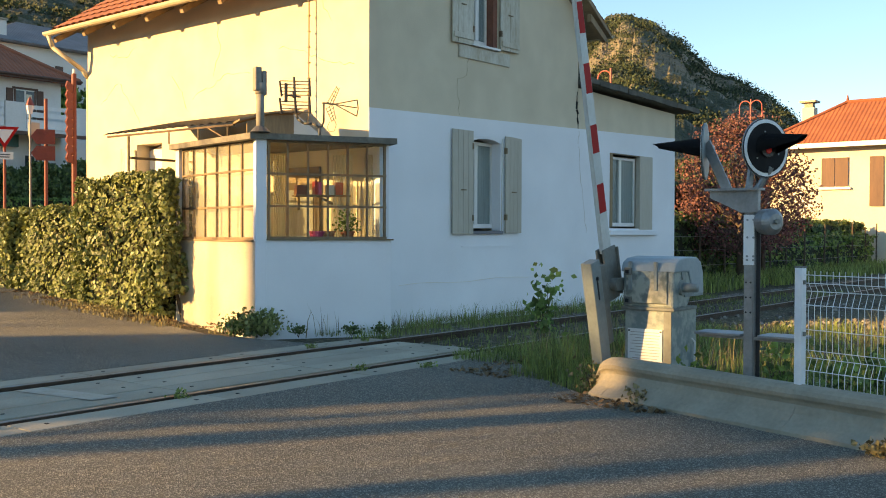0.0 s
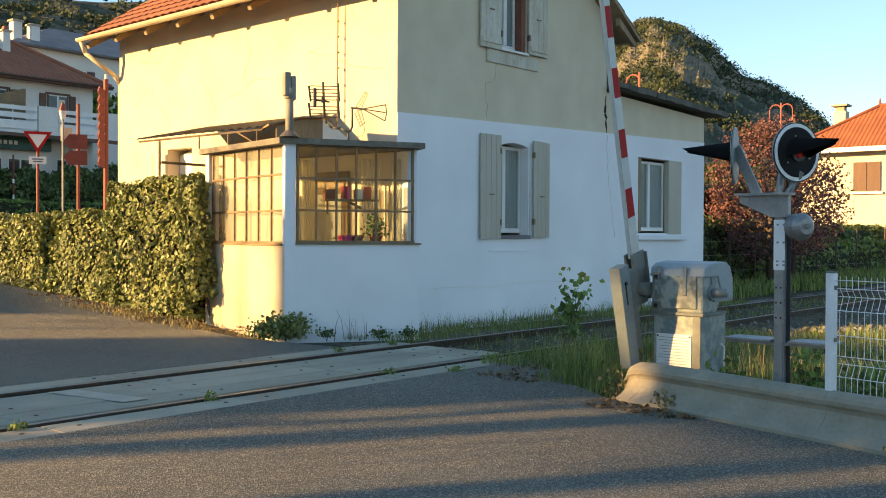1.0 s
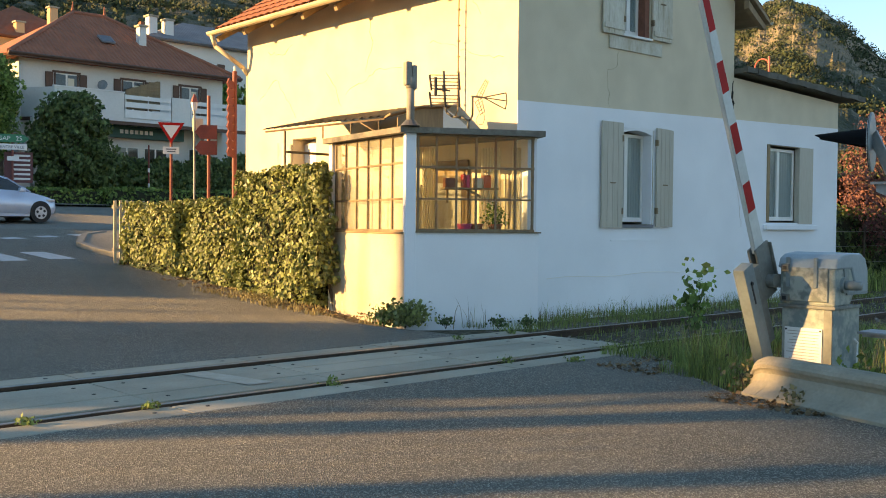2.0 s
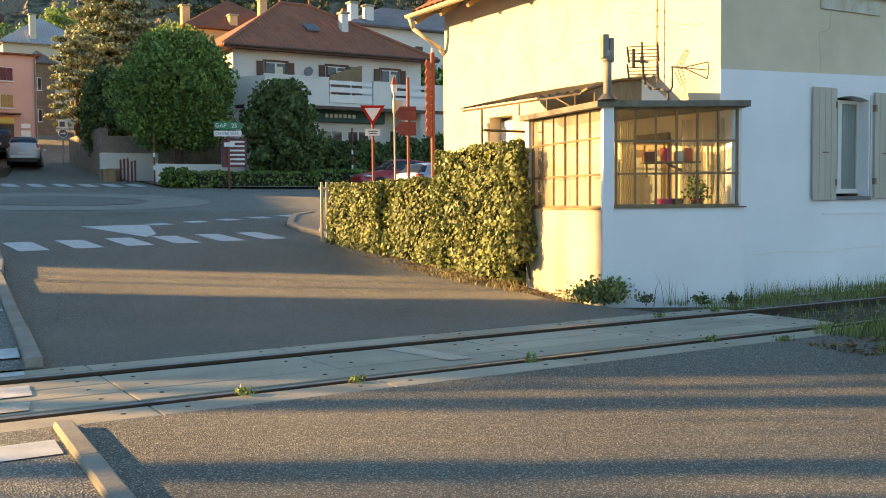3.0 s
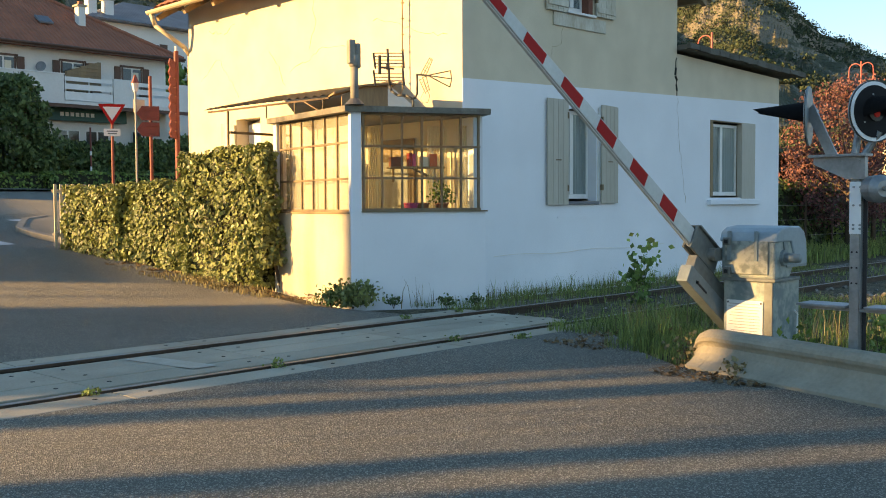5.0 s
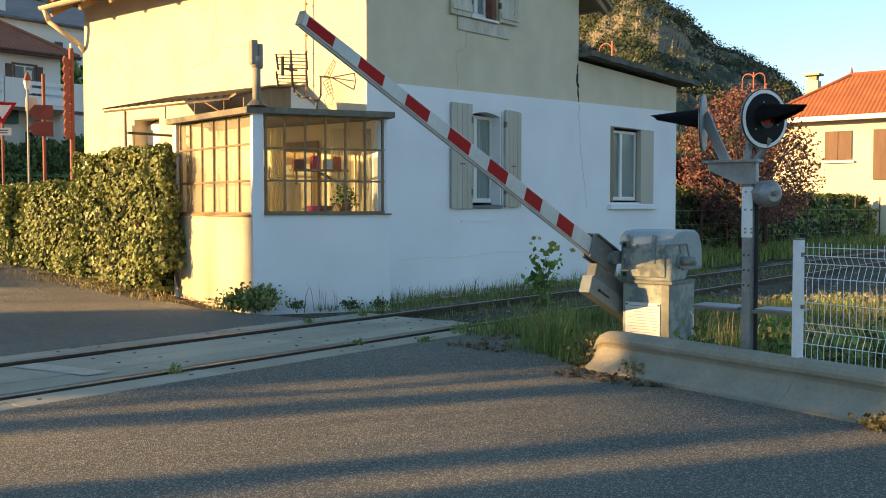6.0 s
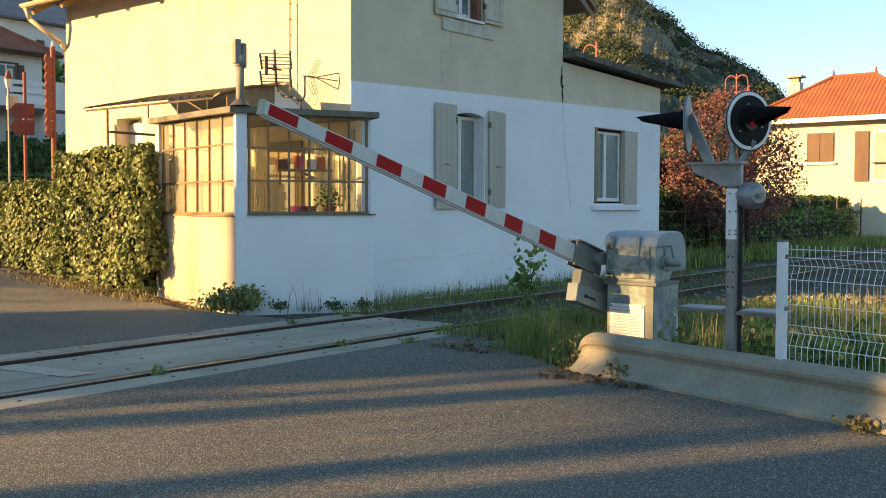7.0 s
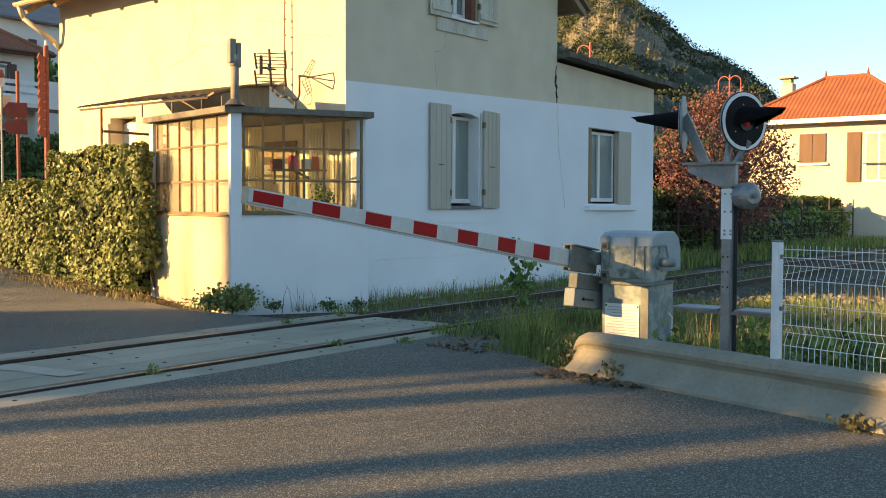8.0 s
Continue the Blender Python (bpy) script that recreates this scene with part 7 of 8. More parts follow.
for i in range(9):
    z = 4.02 - i * 0.2
    part("arrow_board", moved(prism(bmesh.new(), [(-0.05, z), (-0.05, z + 0.17), (-0.22, z + 0.24), (-0.28, z + 0.12), (-0.22, z + 0.03)], -0.02, 0.02), m3), SIGN_BACK, g3, "rust-red back of an arrow board")

ds = sign_post("direction_sign", (14.85, 41.5, rise(41.5)), 3.0, 0.05, SIGN_BACK, "green arrow direction sign over a white town-centre sign")
m4 = Matrix.Rotation(radians(-18), 4, "Z")
ar = part("green_arrow", moved(prism(bmesh.new(), [(-0.62, 2.62), (0.42, 2.62), (0.64, 2.78), (0.42, 2.95), (-0.62, 2.95)], -0.08, -0.05), m4), SIGN_GREEN, ds, "green direction arrow")
wa = part("white_arrow", moved(box(bmesh.new(), -0.62, -0.08, 2.32, 0.55, -0.05, 2.56), m4), SIGN_WHITE, ds, "white direction plate")
br2 = part("maroon_board", moved(box(bmesh.new(), -0.3, 0.25, 1.0, 0.78, 0.29, 2.25), m4), BROWN_BOARD, ds, "maroon information board")
for i in range(6):
    part("text_bar", moved(box(bmesh.new(), 0.0, 0.235, 1.12 + i * 0.19, 0.68, 0.249, 1.2 + i * 0.19), m4), SIGN_WHITE, br2)
part("small_plate", moved(box(bmesh.new(), -0.2, -0.075, 1.88, 0.25, -0.055, 2.06), m4), SIGN_WHITE, ds)


letters("GAP", 0.25, m4 @ Matrix.Translation((-0.56, -0.084, 2.70)) @ Matrix.Rotation(math.pi / 2, 4, "X"), SIGN_WHITE, ar)
letters("25", 0.25, m4 @ Matrix.Translation((0.12, -0.084, 2.70)) @ Matrix.Rotation(math.pi / 2, 4, "X"), SIGN_WHITE, ar)
letters("CENTRE VILLE", 0.16, m4 @ Matrix.Translation((-0.57, -0.084, 2.38)) @ Matrix.Rotation(math.pi / 2, 4, "X"), INK, wa)
for x, y, h in ((22.3, 44.5, 2.9), (12.72, 45.4, 2.3)):
    s = thing("marker_post", "thin dark roadside post with white bands", "post", Matrix.Translation((x, y, rise(y))), "roadside posts")
    part("post", tube(bmesh.new(), (0, 0, -0.3), (0, 0, h), 0.04), SIGN_BACK, s)
    for z in (h * 0.3, h * 0.55):
        part("band", tube(bmesh.new(), (0, 0, z), (0, 0, z + 0.2), 0.045), SIGN_WHITE, s)
ow = sign_post("street_sign", (11.15, 57.5, rise(57.5)), 2.55, 0.04, GALV, "square and round street signs on one post")
sq = part("plate", box(bmesh.new(), -0.25, -0.06, 2.05, 0.25, -0.04, 2.5), SIGN_WHITE, ow)
part("mark", box(bmesh.new(), -0.17, -0.066, 2.14, 0.1, -0.061, 2.42), INK, sq)
rd = part("round_plate", tube(bmesh.new(), (0, -0.06, 1.78), (0, -0.04, 1.78), 0.24, seg=20), SIGN_WHITE, ow)
part("face", tube(bmesh.new(), (0, -0.066, 1.78), (0, -0.061, 1.78), 0.21, seg=20), INK, rd)
part("arrow", prism(bmesh.new(), [(-0.15, 1.75), (0.03, 1.75), (0.03, 1.69), (0.16, 1.78), (0.03, 1.87), (0.03, 1.81), (-0.15, 1.81)], -0.072, -0.067), SIGN_WHITE, rd)

# ---- villa beyond the track ----
villa = thing("villa", "cream villa with orange hipped roof and brown shutters beyond the hedge", "house")
part("wall", box(bmesh.new(), 47.8, 10.0, -0.1, 53.2, 17.55, 5.65), PLASTER_CREAM, villa, "cream rendered walls")
bm, ra, rb = hip_roof(bmesh.new(), 47.8, 10.0, 53.2, 17.55, 5.72, 2.15, 0.55, 1.97)
vr = part("roof", bm, ROOF_ORANGE, villa, "orange tiled hipped roof")
for p in (ra, rb):
    part("finial", tube(bmesh.new(), (*p, 7.8), (*p, 8.25), 0.10, 0.02, 8), TILE_ORANGE, vr)
    part("hip_tiles", tube(bmesh.new(), (*p, 7.88), (47.25, 9.45 if p[1] < 13.7 else 18.1, 5.74), 0.09, seg=8), TILE_ORANGE, vr)
part("ridge_tiles", tube(bmesh.new(), (*ra, 7.88), (*rb, 7.88), 0.10, seg=8), TILE_ORANGE, vr)
part("fascia", box(bmesh.new(), 47.17, 9.4, 5.44, 47.245, 18.15, 5.66), FRAME_WHITE, vr)
part("chimney", box(bmesh.new(), 53.21, 17.26, -0.1, 53.8, 17.9, 8.1, bevel=0.02), PLASTER_CREAM, vr, "cream chimney")
part("chimney_cap", box(bmesh.new(), 53.11, 17.16, 8.36, 53.9, 18.0, 8.46), CONCRETE, vr)
part("chimney_pot", box(bmesh.new(), 53.3, 17.36, 8.1, 53.7, 17.8, 8.36), CONCRETE, vr)
w = part("window", box(bmesh.new(), 47.77, 13.88, 3.62, 47.81, 15.13, 5.0), FRAME_WHITE, villa)
for a, b in ((13.9, 14.49), (14.52, 15.11)):
    part("shutter", box(bmesh.new(), 47.72, a, 3.64, 47.765, b, 4.98), SHUTTER_BROWN, w, "closed brown shutter")
part("sill", box(bmesh.new(), 47.65, 13.78, 3.5, 47.8, 15.2, 3.6), FRAME_WHITE, w)
w = part("balcony_door", box(bmesh.new(), 47.77, 10.95, 2.7, 47.81, 12.16, 4.98), FRAME_WHITE, villa)
for i in range(2):
    part("pane", box(bmesh.new(), 47.755, 11.03 + i * 0.58, 2.8, 47.768, 11.52 + i * 0.58, 4.9), PANE, w)
part("shutter", box(bmesh.new(), 47.72, 12.34, 2.7, 47.765, 12.95, 4.98), SHUTTER_BROWN, w, "open brown shutter")
part("railing", box(bmesh.new(), 47.6, 10.9, 3.5, 47.64, 12.2, 3.55), BLACK_PAINT, w)


def hoop_lamp(at, h, hooks, label):
    s = thing("hooped_lamp", label, "street lamp", Matrix.Translation(at))
    part("post", tube(bmesh.new(), (0, 0, -0.3), (0, 0, h), 0.045, 0.03), HOOP_RED, s)
    for sgn in hooks:
        pts = [(0, 0, h - 0.75)] + [(0.0, sgn * (0.22 - 0.22 * math.cos(a)), h - 0.28 + 0.22 * math.sin(a)) for a in [math.pi * i / 8 for i in range(9)]] + [(0, sgn * 0.45, h - 0.55)]
        pts = [pts[0]] + [(p[0], p[1], p[2]) for p in pts[1:]]
        part("hook", pipe(bmesh.new(), pts, 0.02, 7), HOOP_RED, s, "curved red lamp hook")
        part("lamp_head", tube(bmesh.new(), (0, sgn * 0.45, h - 0.72), (0, sgn * 0.45, h - 0.55), 0.06, 0.03, 10), HOOP_RED, s)
    return s


hoop_lamp((26.3, 14.5, rise(14.5)), 6.35 - rise(14.5), (1,), "red street lamp with one hooped arm")
hoop_lamp((37.3, 14.5, rise(14.5)), 6.6 - rise(14.5), (1, -1), "red street lamp with two hooped arms")


# ---- cars ----
def loft(bm, sections):
    rings = [[bm.verts.new(p) for p in s] for s in sections]
    k = len(rings[0])
    for r, s in zip(rings, rings[1:]):
        for i in range(k - 1):
            bm.faces.new((r[i], r[i + 1], s[i + 1], s[i]))
    bm.faces.new(rings[0])
    bm.faces.new(rings[-1][::-1])
    bmesh.ops.recalc_face_normals(bm, faces=bm.faces)
    return bm


def car(name, label, paint, length=4.0, height=1.47, width=1.70, base=2.53, tall=0.0):
    """A hatchback that drives towards -x: lofted shell, glass house, wheels, lamps and bumpers."""
    c = thing(name, label, "car")
    L, W2, H = length / 2, width / 2, height
    # stations from nose to tail: x, sill, belt height, half width
    st = [(-L, 0.36, 0.60, 0.62), (-L + 0.10, 0.27, 0.68, 0.76), (-L + 0.35, 0.22, 0.78, 0.88), (-L + 0.75, 0.20, 0.87, 0.96), (-L + 1.15, 0.20, 0.95, 1.0), (-0.2, 0.20, 0.98, 1.0), (0.8, 0.20, 1.0, 1.0), (L - 0.65, 0.22, 1.03, 0.98), (L - 0.22, 0.27, 1.05, 0.92), (L - 0.05, 0.34, 0.98, 0.84), (L, 0.40, 0.85, 0.78)]
    k = (H + tall * 0.3) / 1.47
    secs = []
    for x, zs, zb, w in st:
        w *= W2
        secs.append([(x, -w * 0.9, zs * k), (x, -w, zs * k + 0.1), (x, -w * 1.0, (zs + zb) / 2 * k), (x, -w * 0.93, zb * k), (x, -w * 0.6, zb * k + 0.035), (x, 0, zb * k + 0.05), (x, w * 0.6, zb * k + 0.035), (x, w * 0.93, zb * k), (x, w * 1.0, (zs + zb) / 2 * k), (x, w, zs * k + 0.1), (x, w * 0.9, zs * k)])
    part("body", loft(bmesh.new(), secs), paint, c, "", True)
    # glass house and roof
    g = [(-L + 1.05, 0.93, 0.86), (-L + 1.75, 1.38, 0.72), (-0.05, 1.45, 0.70), (0.7, 1.44, 0.69), (L - 0.50, 1.37, 0.66), (L - 0.10, 1.02, 0.72)]
    gl = []
    for x, zt, w in g:
        w *= W2
        zb = 0.93 * k
        zt *= k
        gl.append([(x, -W2 * 0.9, zb), (x, -(w + W2 * 0.9) / 2, (zb + zt) / 2 + 0.02), (x, -w, max(zt - 0.03, zb)), (x, -w * 0.75, zt), (x, 0, zt + 0.02), (x, w * 0.75, zt), (x, w, max(zt - 0.03, zb)), (x, (w + W2 * 0.9) / 2, (zb + zt) / 2 + 0.02), (x, W2 * 0.9, zb)])
    part("glazing", loft(bmesh.new(), gl), CAR_GLASS, c, "dark tinted windows", True)
    rf = [[(x, y * 1.01, z + 0.012) for x, y, z in s[2:7]] for s in gl[1:5]]
    rf = [[(s[0][0], s[0][1] * 1.02, s[0][2] - 0.05)] + s + [(s[-1][0], s[-1][1] * 1.02, s[-1][2] - 0.05)] for s in rf]
    part("roof", loft(bmesh.new(), rf), paint, c, "", True)
    for sg in (-1, 1):
        def pillar(a, b, w0=0.05, w1=0.05):
            bm = bmesh.new()
            v = [bm.verts.new(p) for p in ((a[0] - w0, a[1], a[2]), (a[0] + w0, a[1], a[2]), (b[0] + w1, b[1], b[2]), (b[0] - w1, b[1], b[2]))]
            bm.faces.new(v)
            bmesh.ops.solidify(bm, geom=bm.faces[:], thickness=0.03)
            return bm
        yb, yt = sg * W2 * 0.925, sg * W2 * 0.74
        part("pillar", pillar((-L + 1.05, yb, 0.95 * k), (-L + 1.78, yt, 1.38 * k)), paint, c)
        part("pillar", pillar((0.35, yb, 0.97 * k), (0.45, yt * 0.98, 1.43 * k), 0.04, 0.04), BLACK_PAINT, c)
        part("pillar", pillar((L - 0.55, yb, 0.99 * k), (L - 0.72, yt * 0.96, 1.37 * k), 0.2, 0.08), paint, c)
        part("mirror", box(bmesh.new(), -L + 1.3, sg * (W2 + 0.02), 0.93 * k, -L + 1.5, sg * (W2 + 0.18), 1.06 * k, bevel=0.03), paint, c)
        part("side_strip", box(bmesh.new(), -0.75, sg * W2 * 0.995 - 0.01, 0.50 * k, 0.9, sg * W2 * 0.995 + 0.012, 0.55 * k), paint, c)
        part("handle", box(bmesh.new(), 0.2, sg * W2 * 0.985 - 0.01, 0.83 * k, 0.38, sg * W2 * 0.985 + 0.015, 0.86 * k), paint, c)
        part("headlight", box(bmesh.new(), -L + 0.14, sg * W2 * 0.52, 0.64 * k, -L + 0.52, sg * W2 * 0.86, 0.735 * k, bevel=0.03), LAMP_CLEAR, c, "clear headlight")
        part("tail_light", box(bmesh.new(), L - 0.20, sg * W2 * 0.74, 0.80 * k, L - 0.03, sg * W2 * 0.90, 1.00 * k, bevel=0.03), LAMP_RED, c, "red tail light")
        part("sill_trim", box(bmesh.new(), -base / 2 + 0.35, sg * W2 * 0.9 - 0.02, 0.17, base / 2 - 0.35, sg * W2 * 0.96, 0.27, bevel=0.01), paint, c)
    part("front_bumper", box(bmesh.new(), -L - 0.02, -W2 * 0.55, 0.30 * k, -L + 0.2, W2 * 0.55, 0.45 * k, bevel=0.03), PLASTIC_DARK, c, "dark grille")
    rb2 = part("rear_bumper", box(bmesh.new(), L - 0.25, -W2 * 0.78, 0.27 * k, L + 0.025, W2 * 0.78, 0.42 * k, bevel=0.04), paint, c)
    part("plate_bar", box(bmesh.new(), L + 0.035, -0.26, 0.46 * k, L + 0.05, 0.26, 0.57 * k), SIGN_WHITE, rb2)
    part("underside", box(bmesh.new(), -L + 0.3, -W2 * 0.8, 0.14, L - 0.3, W2 * 0.8, 0.3), BLACK_PAINT, c)
    wheels = []
    rw = 0.30 + tall * 0.05
    for wx in (-base / 2, base / 2):
        for sg in (-1, 1):
            part("wheel_arch", tube(bmesh.new(), (wx, sg * (W2 - 0.2), rw + 0.02), (wx, sg * (W2 + 0.004), rw + 0.02), rw + 0.055, seg=24), BLACK_PAINT, c)
            wh = new("wheel")
            wh.parent = c
            wh.matrix_basis = Matrix.Translation((wx, sg * (W2 - 0.085), rw))
            part("tyre", tube(bmesh.new(), (0, -0.095, 0), (0, 0.1, 0), rw, seg=28), TYRE, wh, "black tyre")
            part("rim", tube(bmesh.new(), (0, -0.10, 0), (0, 0.105, 0), rw * 0.68, seg=24), RIM, wh, "silver wheel trim")
            for i in range(5):
                a = i * math.tau / 5
                part("opening", tube(bmesh.new(), (math.cos(a) * rw * 0.42, sg * 0.1, math.sin(a) * rw * 0.42), (math.cos(a) * rw * 0.42, sg * 0.112, math.sin(a) * rw * 0.42), rw * 0.15, seg=8), BLACK_PAINT, wh)
            wheels.append((wh, Vector((wx, sg * (W2 - 0.085), rw)), rw))
    return c, wheels


red_car, red_wheels = car("hatchback", "red three-door hatchback car driving along the road", CAR_RED, 4.03, 1.47, 1.72, 2.54)
blue_car, blue_wheels = car("hatchback", "silver-blue three-door hatchback car driving along the road", CAR_SILVER, 4.0, 1.49, 1.72, 2.57)
suv, _ = car("parked_car", "pearl-grey compact off-roader parked on the climbing street", CAR_GREY, 4.1, 1.42, 1.60, 2.55, 0.3)
suv.matrix_basis = pose(8.95, 55.9, rise(55.9), 0, -4.0, 258)
dark, _ = car("parked_car", "dark parked car beside the corner house", PLASTIC_DARK, 4.1, 1.5, 1.72, 2.6, 0.3)
dark.matrix_basis = pose(8.7, 63.2, rise(63.2), 0, -4.5, 258)

# ---- hills ----
ridge = lerp([(-70, 5.5), (-20, 6), (0, 10), (6, 12.5), (20, 13.0), (26, 12.6), (31, 12.6), (38, 13.2), (50, 12.5), (57, 11.6), (59.8, 11.65), (61.7, 12.25), (63.3, 11.8), (64.85, 10.8), (65.8, 9.85), (66.75, 8.95), (68.2, 8.4), (69.7, 7.5), (70.6, 6.65), (71.2, 6.05), (72.6, 4.4), (78, 3.4), (95, 3.0), (150, 4.0)])
dist = lerp([(-70, 900), (0, 420), (30, 420), (48, 520), (56, 800), (66, 950), (150, 1400)])


def hill_material():
    # base tones kept dark: the hillside's shade is put into its colour
    m = mat("wooded_cliff", (0.085, 0.09, 0.05), (0.03, 0.04, 0.022), 0.95, 0.05, 0.45, 0.9, 5.0, blend=0.5)
    n, l = m.node_tree.nodes, m.node_tree.links
    p = n["Principled BSDF"]
    src = p.inputs["Base Color"].links[0].from_socket
    tc = n.new("ShaderNodeTexCoord")
    mp = n.new("ShaderNodeMapping")
    mp.inputs["Scale"].default_value = (0.05, 0.05, 0.16)
    l.new(tc.outputs["Object"], mp.inputs["Vector"])
    ns = n.new("ShaderNodeTexNoise")
    ns.inputs["Scale"].default_value, ns.inputs["Detail"].default_value, ns.inputs["Roughness"].default_value = 1.0, 8, 0.65
    l.new(mp.outputs[0], ns.inputs["Vector"])
    ge, sep = n.new("ShaderNodeNewGeometry"), n.new("ShaderNodeSeparateXYZ")
    l.new(ge.outputs["True Normal"], sep.inputs[0])
    steep = n.new("ShaderNodeMapRange")           # bare rock where the slope is steep
    for name, v in (("From Min", 0.95), ("From Max", 0.5), ("To Min", -0.10), ("To Max", 0.16)):
        steep.inputs[name].default_value = v
    l.new(sep.outputs["Z"], steep.inputs[0])
    total = n.new("ShaderNodeMath")
    total.operation = "ADD"
    l.new(ns.outputs[0], total.inputs[0])
    l.new(steep.outputs[0], total.inputs[1])
    rp = n.new("ShaderNodeValToRGB")
    rp.color_ramp.elements[0].position, rp.color_ramp.elements[1].position = 0.52, 0.62
    l.new(total.outputs[0], rp.inputs[0])
    mx = n.new("ShaderNodeMix")
    mx.data_type = "RGBA"
    l.new(rp.outputs[0], mx.inputs["Factor"])
    l.new(src, mx.inputs["A"])
    mx.inputs["B"].default_value = (0.20, 0.175, 0.13, 1)
    l.new(mx.outputs["Result"], p.inputs["Base Color"])
    return m


DEEP = 56                                    # rows from the foot of the slope to the crest


def terraced(z, h):
    """Cliff bands: the slope climbs in steps of h."""
    k, q = math.floor(z / h), (z / h) % 1.0
    return (k + q ** 4 / (q ** 4 + (1 - q) ** 4)) * h


bm = bmesh.new()
rows, BEARINGS = [], steps(-70, -6, 1.6) + steps(-5.6, 53, 0.5) + steps(53.2, 74, 0.16) + steps(75, 150, 1.5)
for b in BEARINGS:
    d = dist(b)
    crest = d * math.tan(radians(ridge(b)))
    col = []
    for i in range(DEEP + 7):
        f = i / DEEP
        r = 150 + (d - 150) * f
        z = 8 + (crest - 8) * (min(f, 1) ** 1.35) - max(0, f - 1) * d * 0.25
        swell = math.sin(math.pi * min(f, 1))
        x, y = math.sin(radians(b)) * r, math.cos(radians(b)) * r
        nz = noise.fractal(Vector((x * 0.008, y * 0.008, 0)), 0.9, 2.2, 6)
        z += nz * 34 * swell * min(1.0, d / 800) * (1.0 - max(0.0, min(1.0, (f - 0.82) / 0.16)))
        bands = max(0.0, min(1.0, 2.2 * noise.noise(Vector((x * 0.006, y * 0.006, 5))) + 0.55)) * (1 if 0.25 < f < 0.99 else 0)
        wobble = noise.fractal(Vector((x * 0.02, y * 0.02, 3)), 1.0, 2.0, 4) * 9
        z += (terraced(z + wobble, 19.0) - wobble - z) * bands * 0.85
        if b > 72:
            z -= max(0, 10 * (1 - f))
        col.append(bm.verts.new((x, y, z)))
    rows.append(col)
for r, s in zip(rows, rows[1:]):
    for i in range(len(r) - 1):
        bm.faces.new((r[i], r[i + 1], s[i + 1], s[i]))
bmesh.ops.recalc_face_normals(bm, faces=bm.faces)
HILL = [[v.co.copy() for v in c] for c in rows]
solid("hills", bm, hill_material(), "steep wooded hills with ochre limestone cliffs", "mountain", "", "structure", smooth=False)
pts = []
for i in range(24000):
    b, f = (rng.uniform(53.5, 72.5) if i % 5 < 3 else rng.uniform(-5, 53)), rng.uniform(0.0, 0.99)
    col = HILL[int(np.searchsorted(BEARINGS, b)) - 1]
    v = col[int(f * DEEP)].lerp(col[int(f * DEEP) + 1], rng.random())
    if noise.noise(v * 0.012) + 0.5 * noise.noise(v * 0.05) > -0.1:
        pts.append(v + Vector((rng.uniform(-2, 2), rng.uniform(-2, 2), 0)))
c = []
for v in pts:
    far = min(1.0, math.hypot(v.x, v.y) / 800)
    k = rng.uniform(0.8, 2.2) * far + 0.4
    q = rng.normal(size=(9, 3)) * k
    q[:, 2] = np.abs(q[:, 2]) + 0.6
    c.append(q + np.array(v))
c = np.concatenate(c)
solid("hillside_wood", leaf_mesh(c, 1.35, rng), LEAF_SCRUB, "dark scrub and trees scattered over the hillside", "woodland", "", "stuff")

# ---- unseen buildings, trees and poles added on the sun's side to shade the road ----
SQ, SD = Vector((math.cos(sb), -math.sin(sb), 0)), Vector((math.sin(sb), math.cos(sb), 0))


def shade_block(c0, c1, s0, s1, top, label):
    """An unseen plain building added as a shade caster, given across (c) and towards (s) the sun."""
    b = thing("house", label, "house", kind="structure")
    m = Matrix(((SQ.x, SD.x, 0, 0), (SQ.y, SD.y, 0, 0), (0, 0, 1, 0), (0, 0, 0, 1)))
    part("wall", moved(box(bmesh.new(), c0, s0, -1, c1, s1, top), m), PLASTER_CREAM, b)
    part("roof", moved(box(bmesh.new(), c0 - 0.02, s0 - 0.2, top, c1 + 0.02, s1 + 0.2, top + 0.15), m), ROOF_BROWN, b)
    return b


shade_block(7.95, 9.2, 40, 50, 10.85, "narrow unseen block added to shade the barrier machine's side")
shade_block(9.22, 14.2, 40, 50, 11.8, "unseen block added to shade the road at the rails")
shade_block(16.9, 68, 44, 54, 10.4, "long unseen block added to shade the roundabout")
shade_block(-12, 4.85, 30, 40, 13, "unseen block added to shade the near road")
# unseen trees, added to break up the sun on the road and low wall
for c, h, r, k, lab in ((7.62, 11.5, 0.16, 20, "slim unseen tree added to dapple the road"), (5.28, 11.0, 0.2, 26, "young unseen tree added to shade a band of road"), (6.95, 10.6, 0.14, 12, "thin unseen tree added to dim a band of road")):
    at = SQ * c + SD * 30
    tree("shade_tree", (at.x, at.y, 0), h, r, 0.06, 6.5, k, 70, 0.14, LEAF_TREE, lab, 1.1)
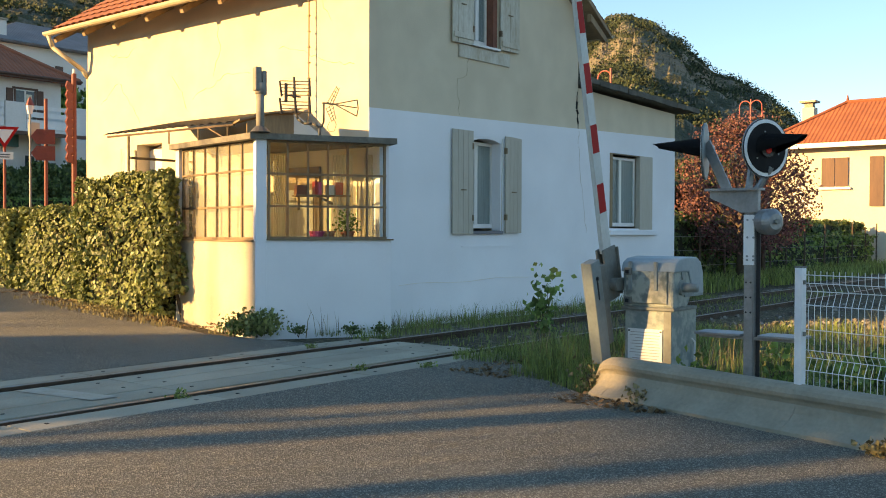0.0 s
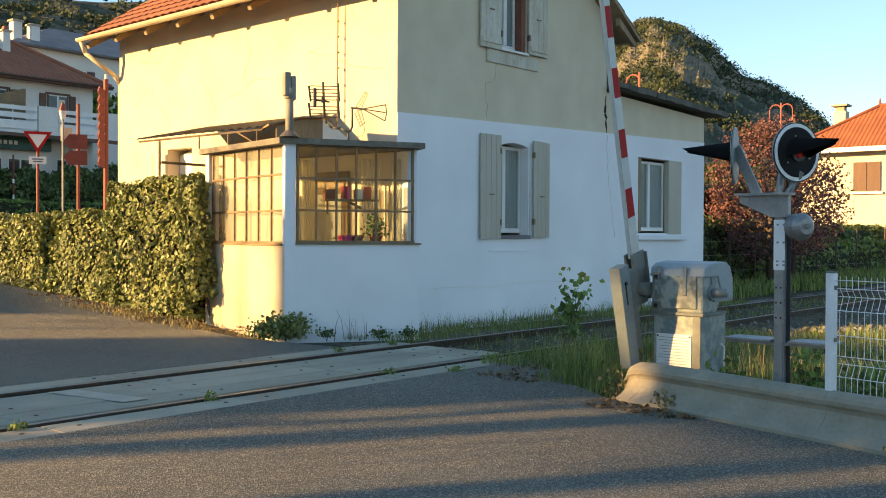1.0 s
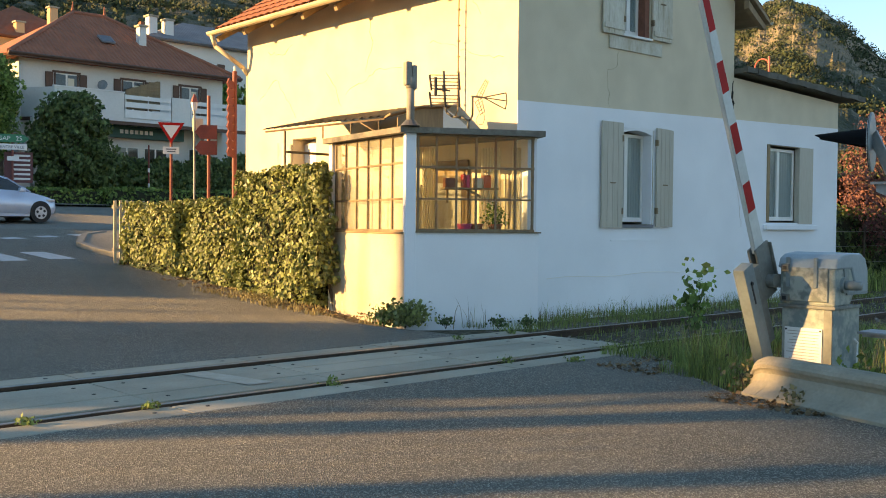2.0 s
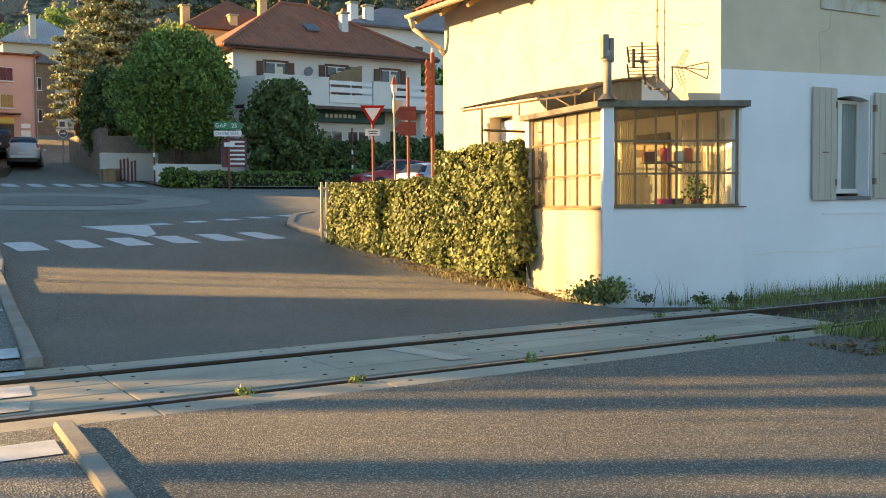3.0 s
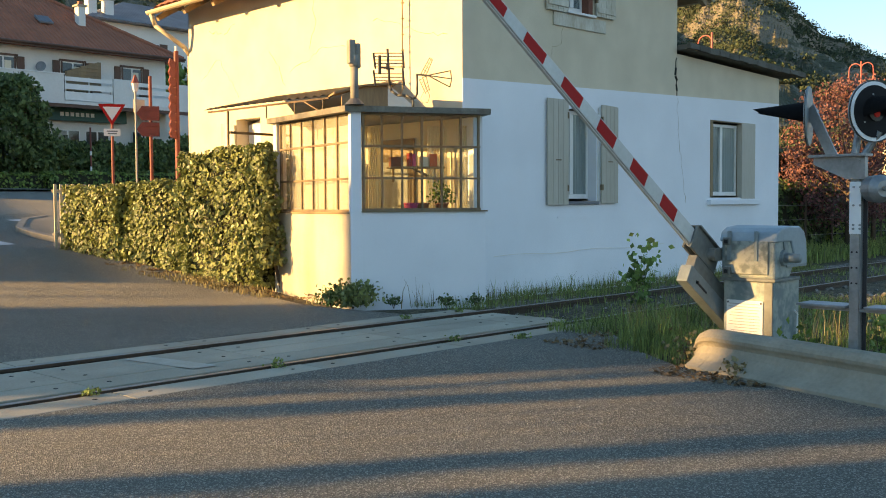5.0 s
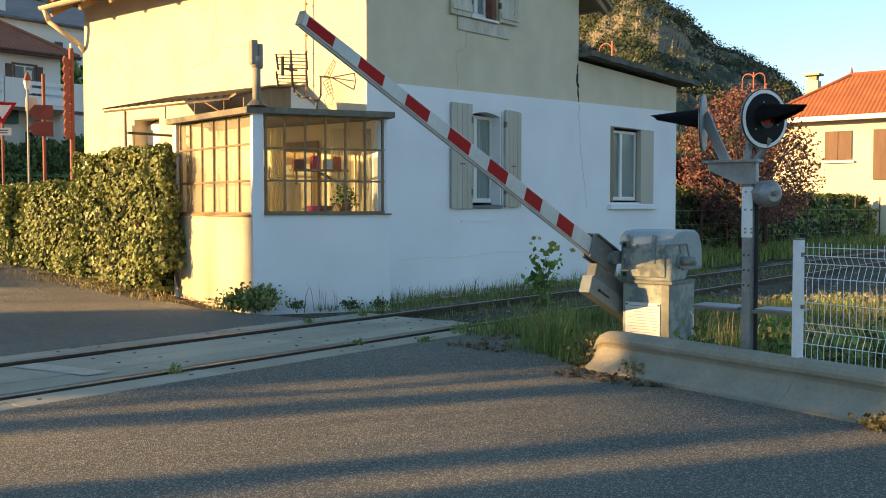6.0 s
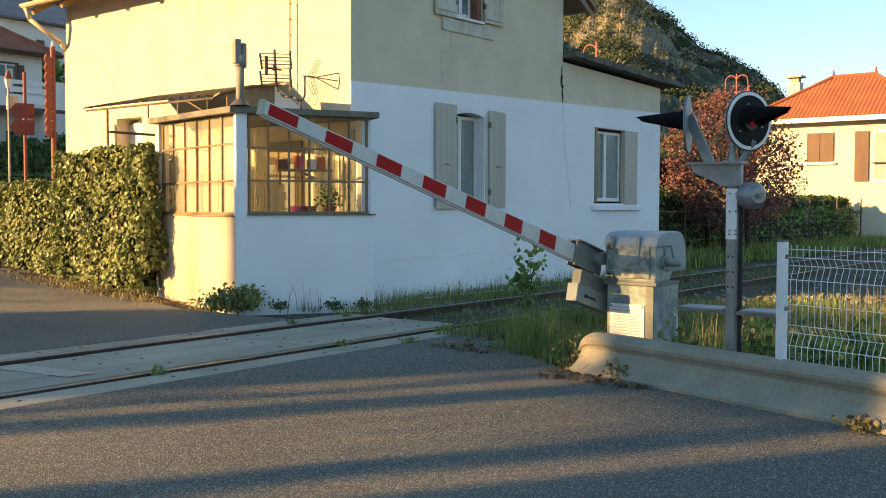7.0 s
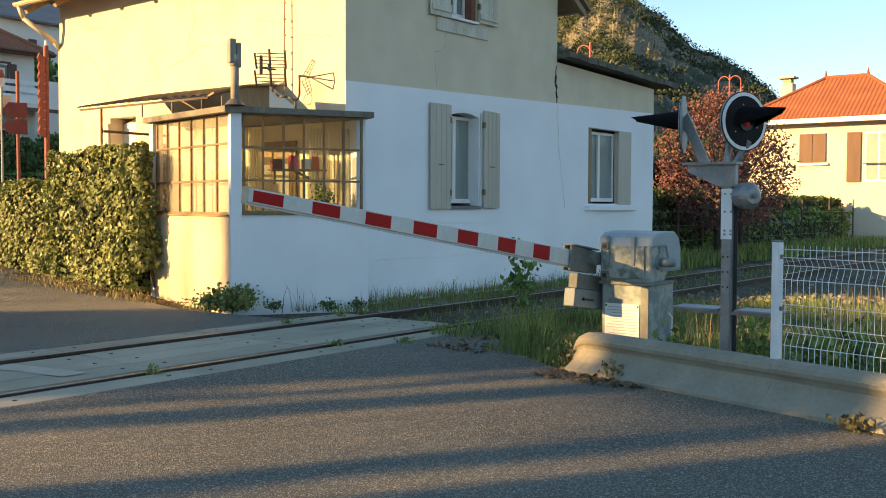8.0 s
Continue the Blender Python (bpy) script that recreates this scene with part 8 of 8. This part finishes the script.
for c, away, foot, top in ((5.75, 30, 8.25, 11.6), (6.1, 30, 8.25, 11.6), (6.45, 30, 8.25, 11.6), (6.8, 30, 8.25, 11.6), (7.2, 30, 8.3, 11.6), (8.1, 39, 11.6, 14.6), (8.5, 39, 11.6, 14.6), (8.9, 39, 11.6, 14.6)):
    at = SQ * c + SD * away
    tree("shade_tree", (at.x, at.y, 0), top, 0.2, 0.014, foot, 34, 130, 0.17, LEAF_TREE, "tall unseen tree added so its high crown shades wall and machine", 1.35, lambda f: 1.0, flat=0.6)
# unseen poles, added only for the narrow shadow bands they cast
for c, s, w, h in ((5.32, 26, 0.40, 9), (7.12, 30, 0.36, 11.5), (15.3, 40, 0.12, 14), (16.1, 40, 0.10, 14)):
    u = thing("shade_pole", "plain unseen pole added to cast a narrow shadow band", "pole", kind="structure")
    m = Matrix(((SQ.x, SD.x, 0, 0), (SQ.y, SD.y, 0, 0), (0, 0, 1, 0), (0, 0, 0, 1)))
    part("pole", moved(box(bmesh.new(), c - w / 2, s, -1, c + w / 2, s + 0.3, h), m), CONCRETE, u)


# ---- what moves ----
def drive(thing_, wheels, centre, speed, radius):
    """A car along its line, its wheels rolling with the distance; it drives towards its own -x."""
    walk(thing_, [(t, centre(t)) for t in (0, 1, 2, 3, 4, 5, 6, 7, 8)])
    for w, at, r in wheels:
        rows = []
        for i in range(241):
            t = i / 30
            rows.append((t, Matrix.Translation(at) @ Matrix.Rotation(-speed * t / r, 4, "Y")))
        walk(w, rows)


def barrier_pose(angle):
    return Matrix.Translation(PIVOT) @ Matrix.Rotation(radians(angle), 4, "Y")


def motions():
    walk(barrier, [(t, barrier_pose(a)) for t, a in ((0, 76.3), (0.6, 76.2), (1.0, 76.0), (1.2, 74.2), (2.3, 62.2), (3.4, 49.6), (4.5, 37.5), (5.0, 32.5), (5.7, 26.0), (6.5, 18.9), (7.0, 15.1), (7.5, 11.4), (8.0, 7.7))])
    drive(red_car, red_wheels, lambda t: pose(18.27 - 7.6 * (t - 3.5), 39.6 - 0.43 * (t - 3.5), rise(39.6 - 0.43 * (t - 3.5)) + 0.02, 0, 0, 3), 7.6, 0.30)
    drive(blue_car, blue_wheels, lambda t: pose(14.05 + 10.3 * (t - 2.3), 33.2 + 1.5 * (t - 2.3), rise(33.2 + 1.5 * (t - 2.3)) + 0.02, 0, 0, 189), 10.4, 0.30)


motions()
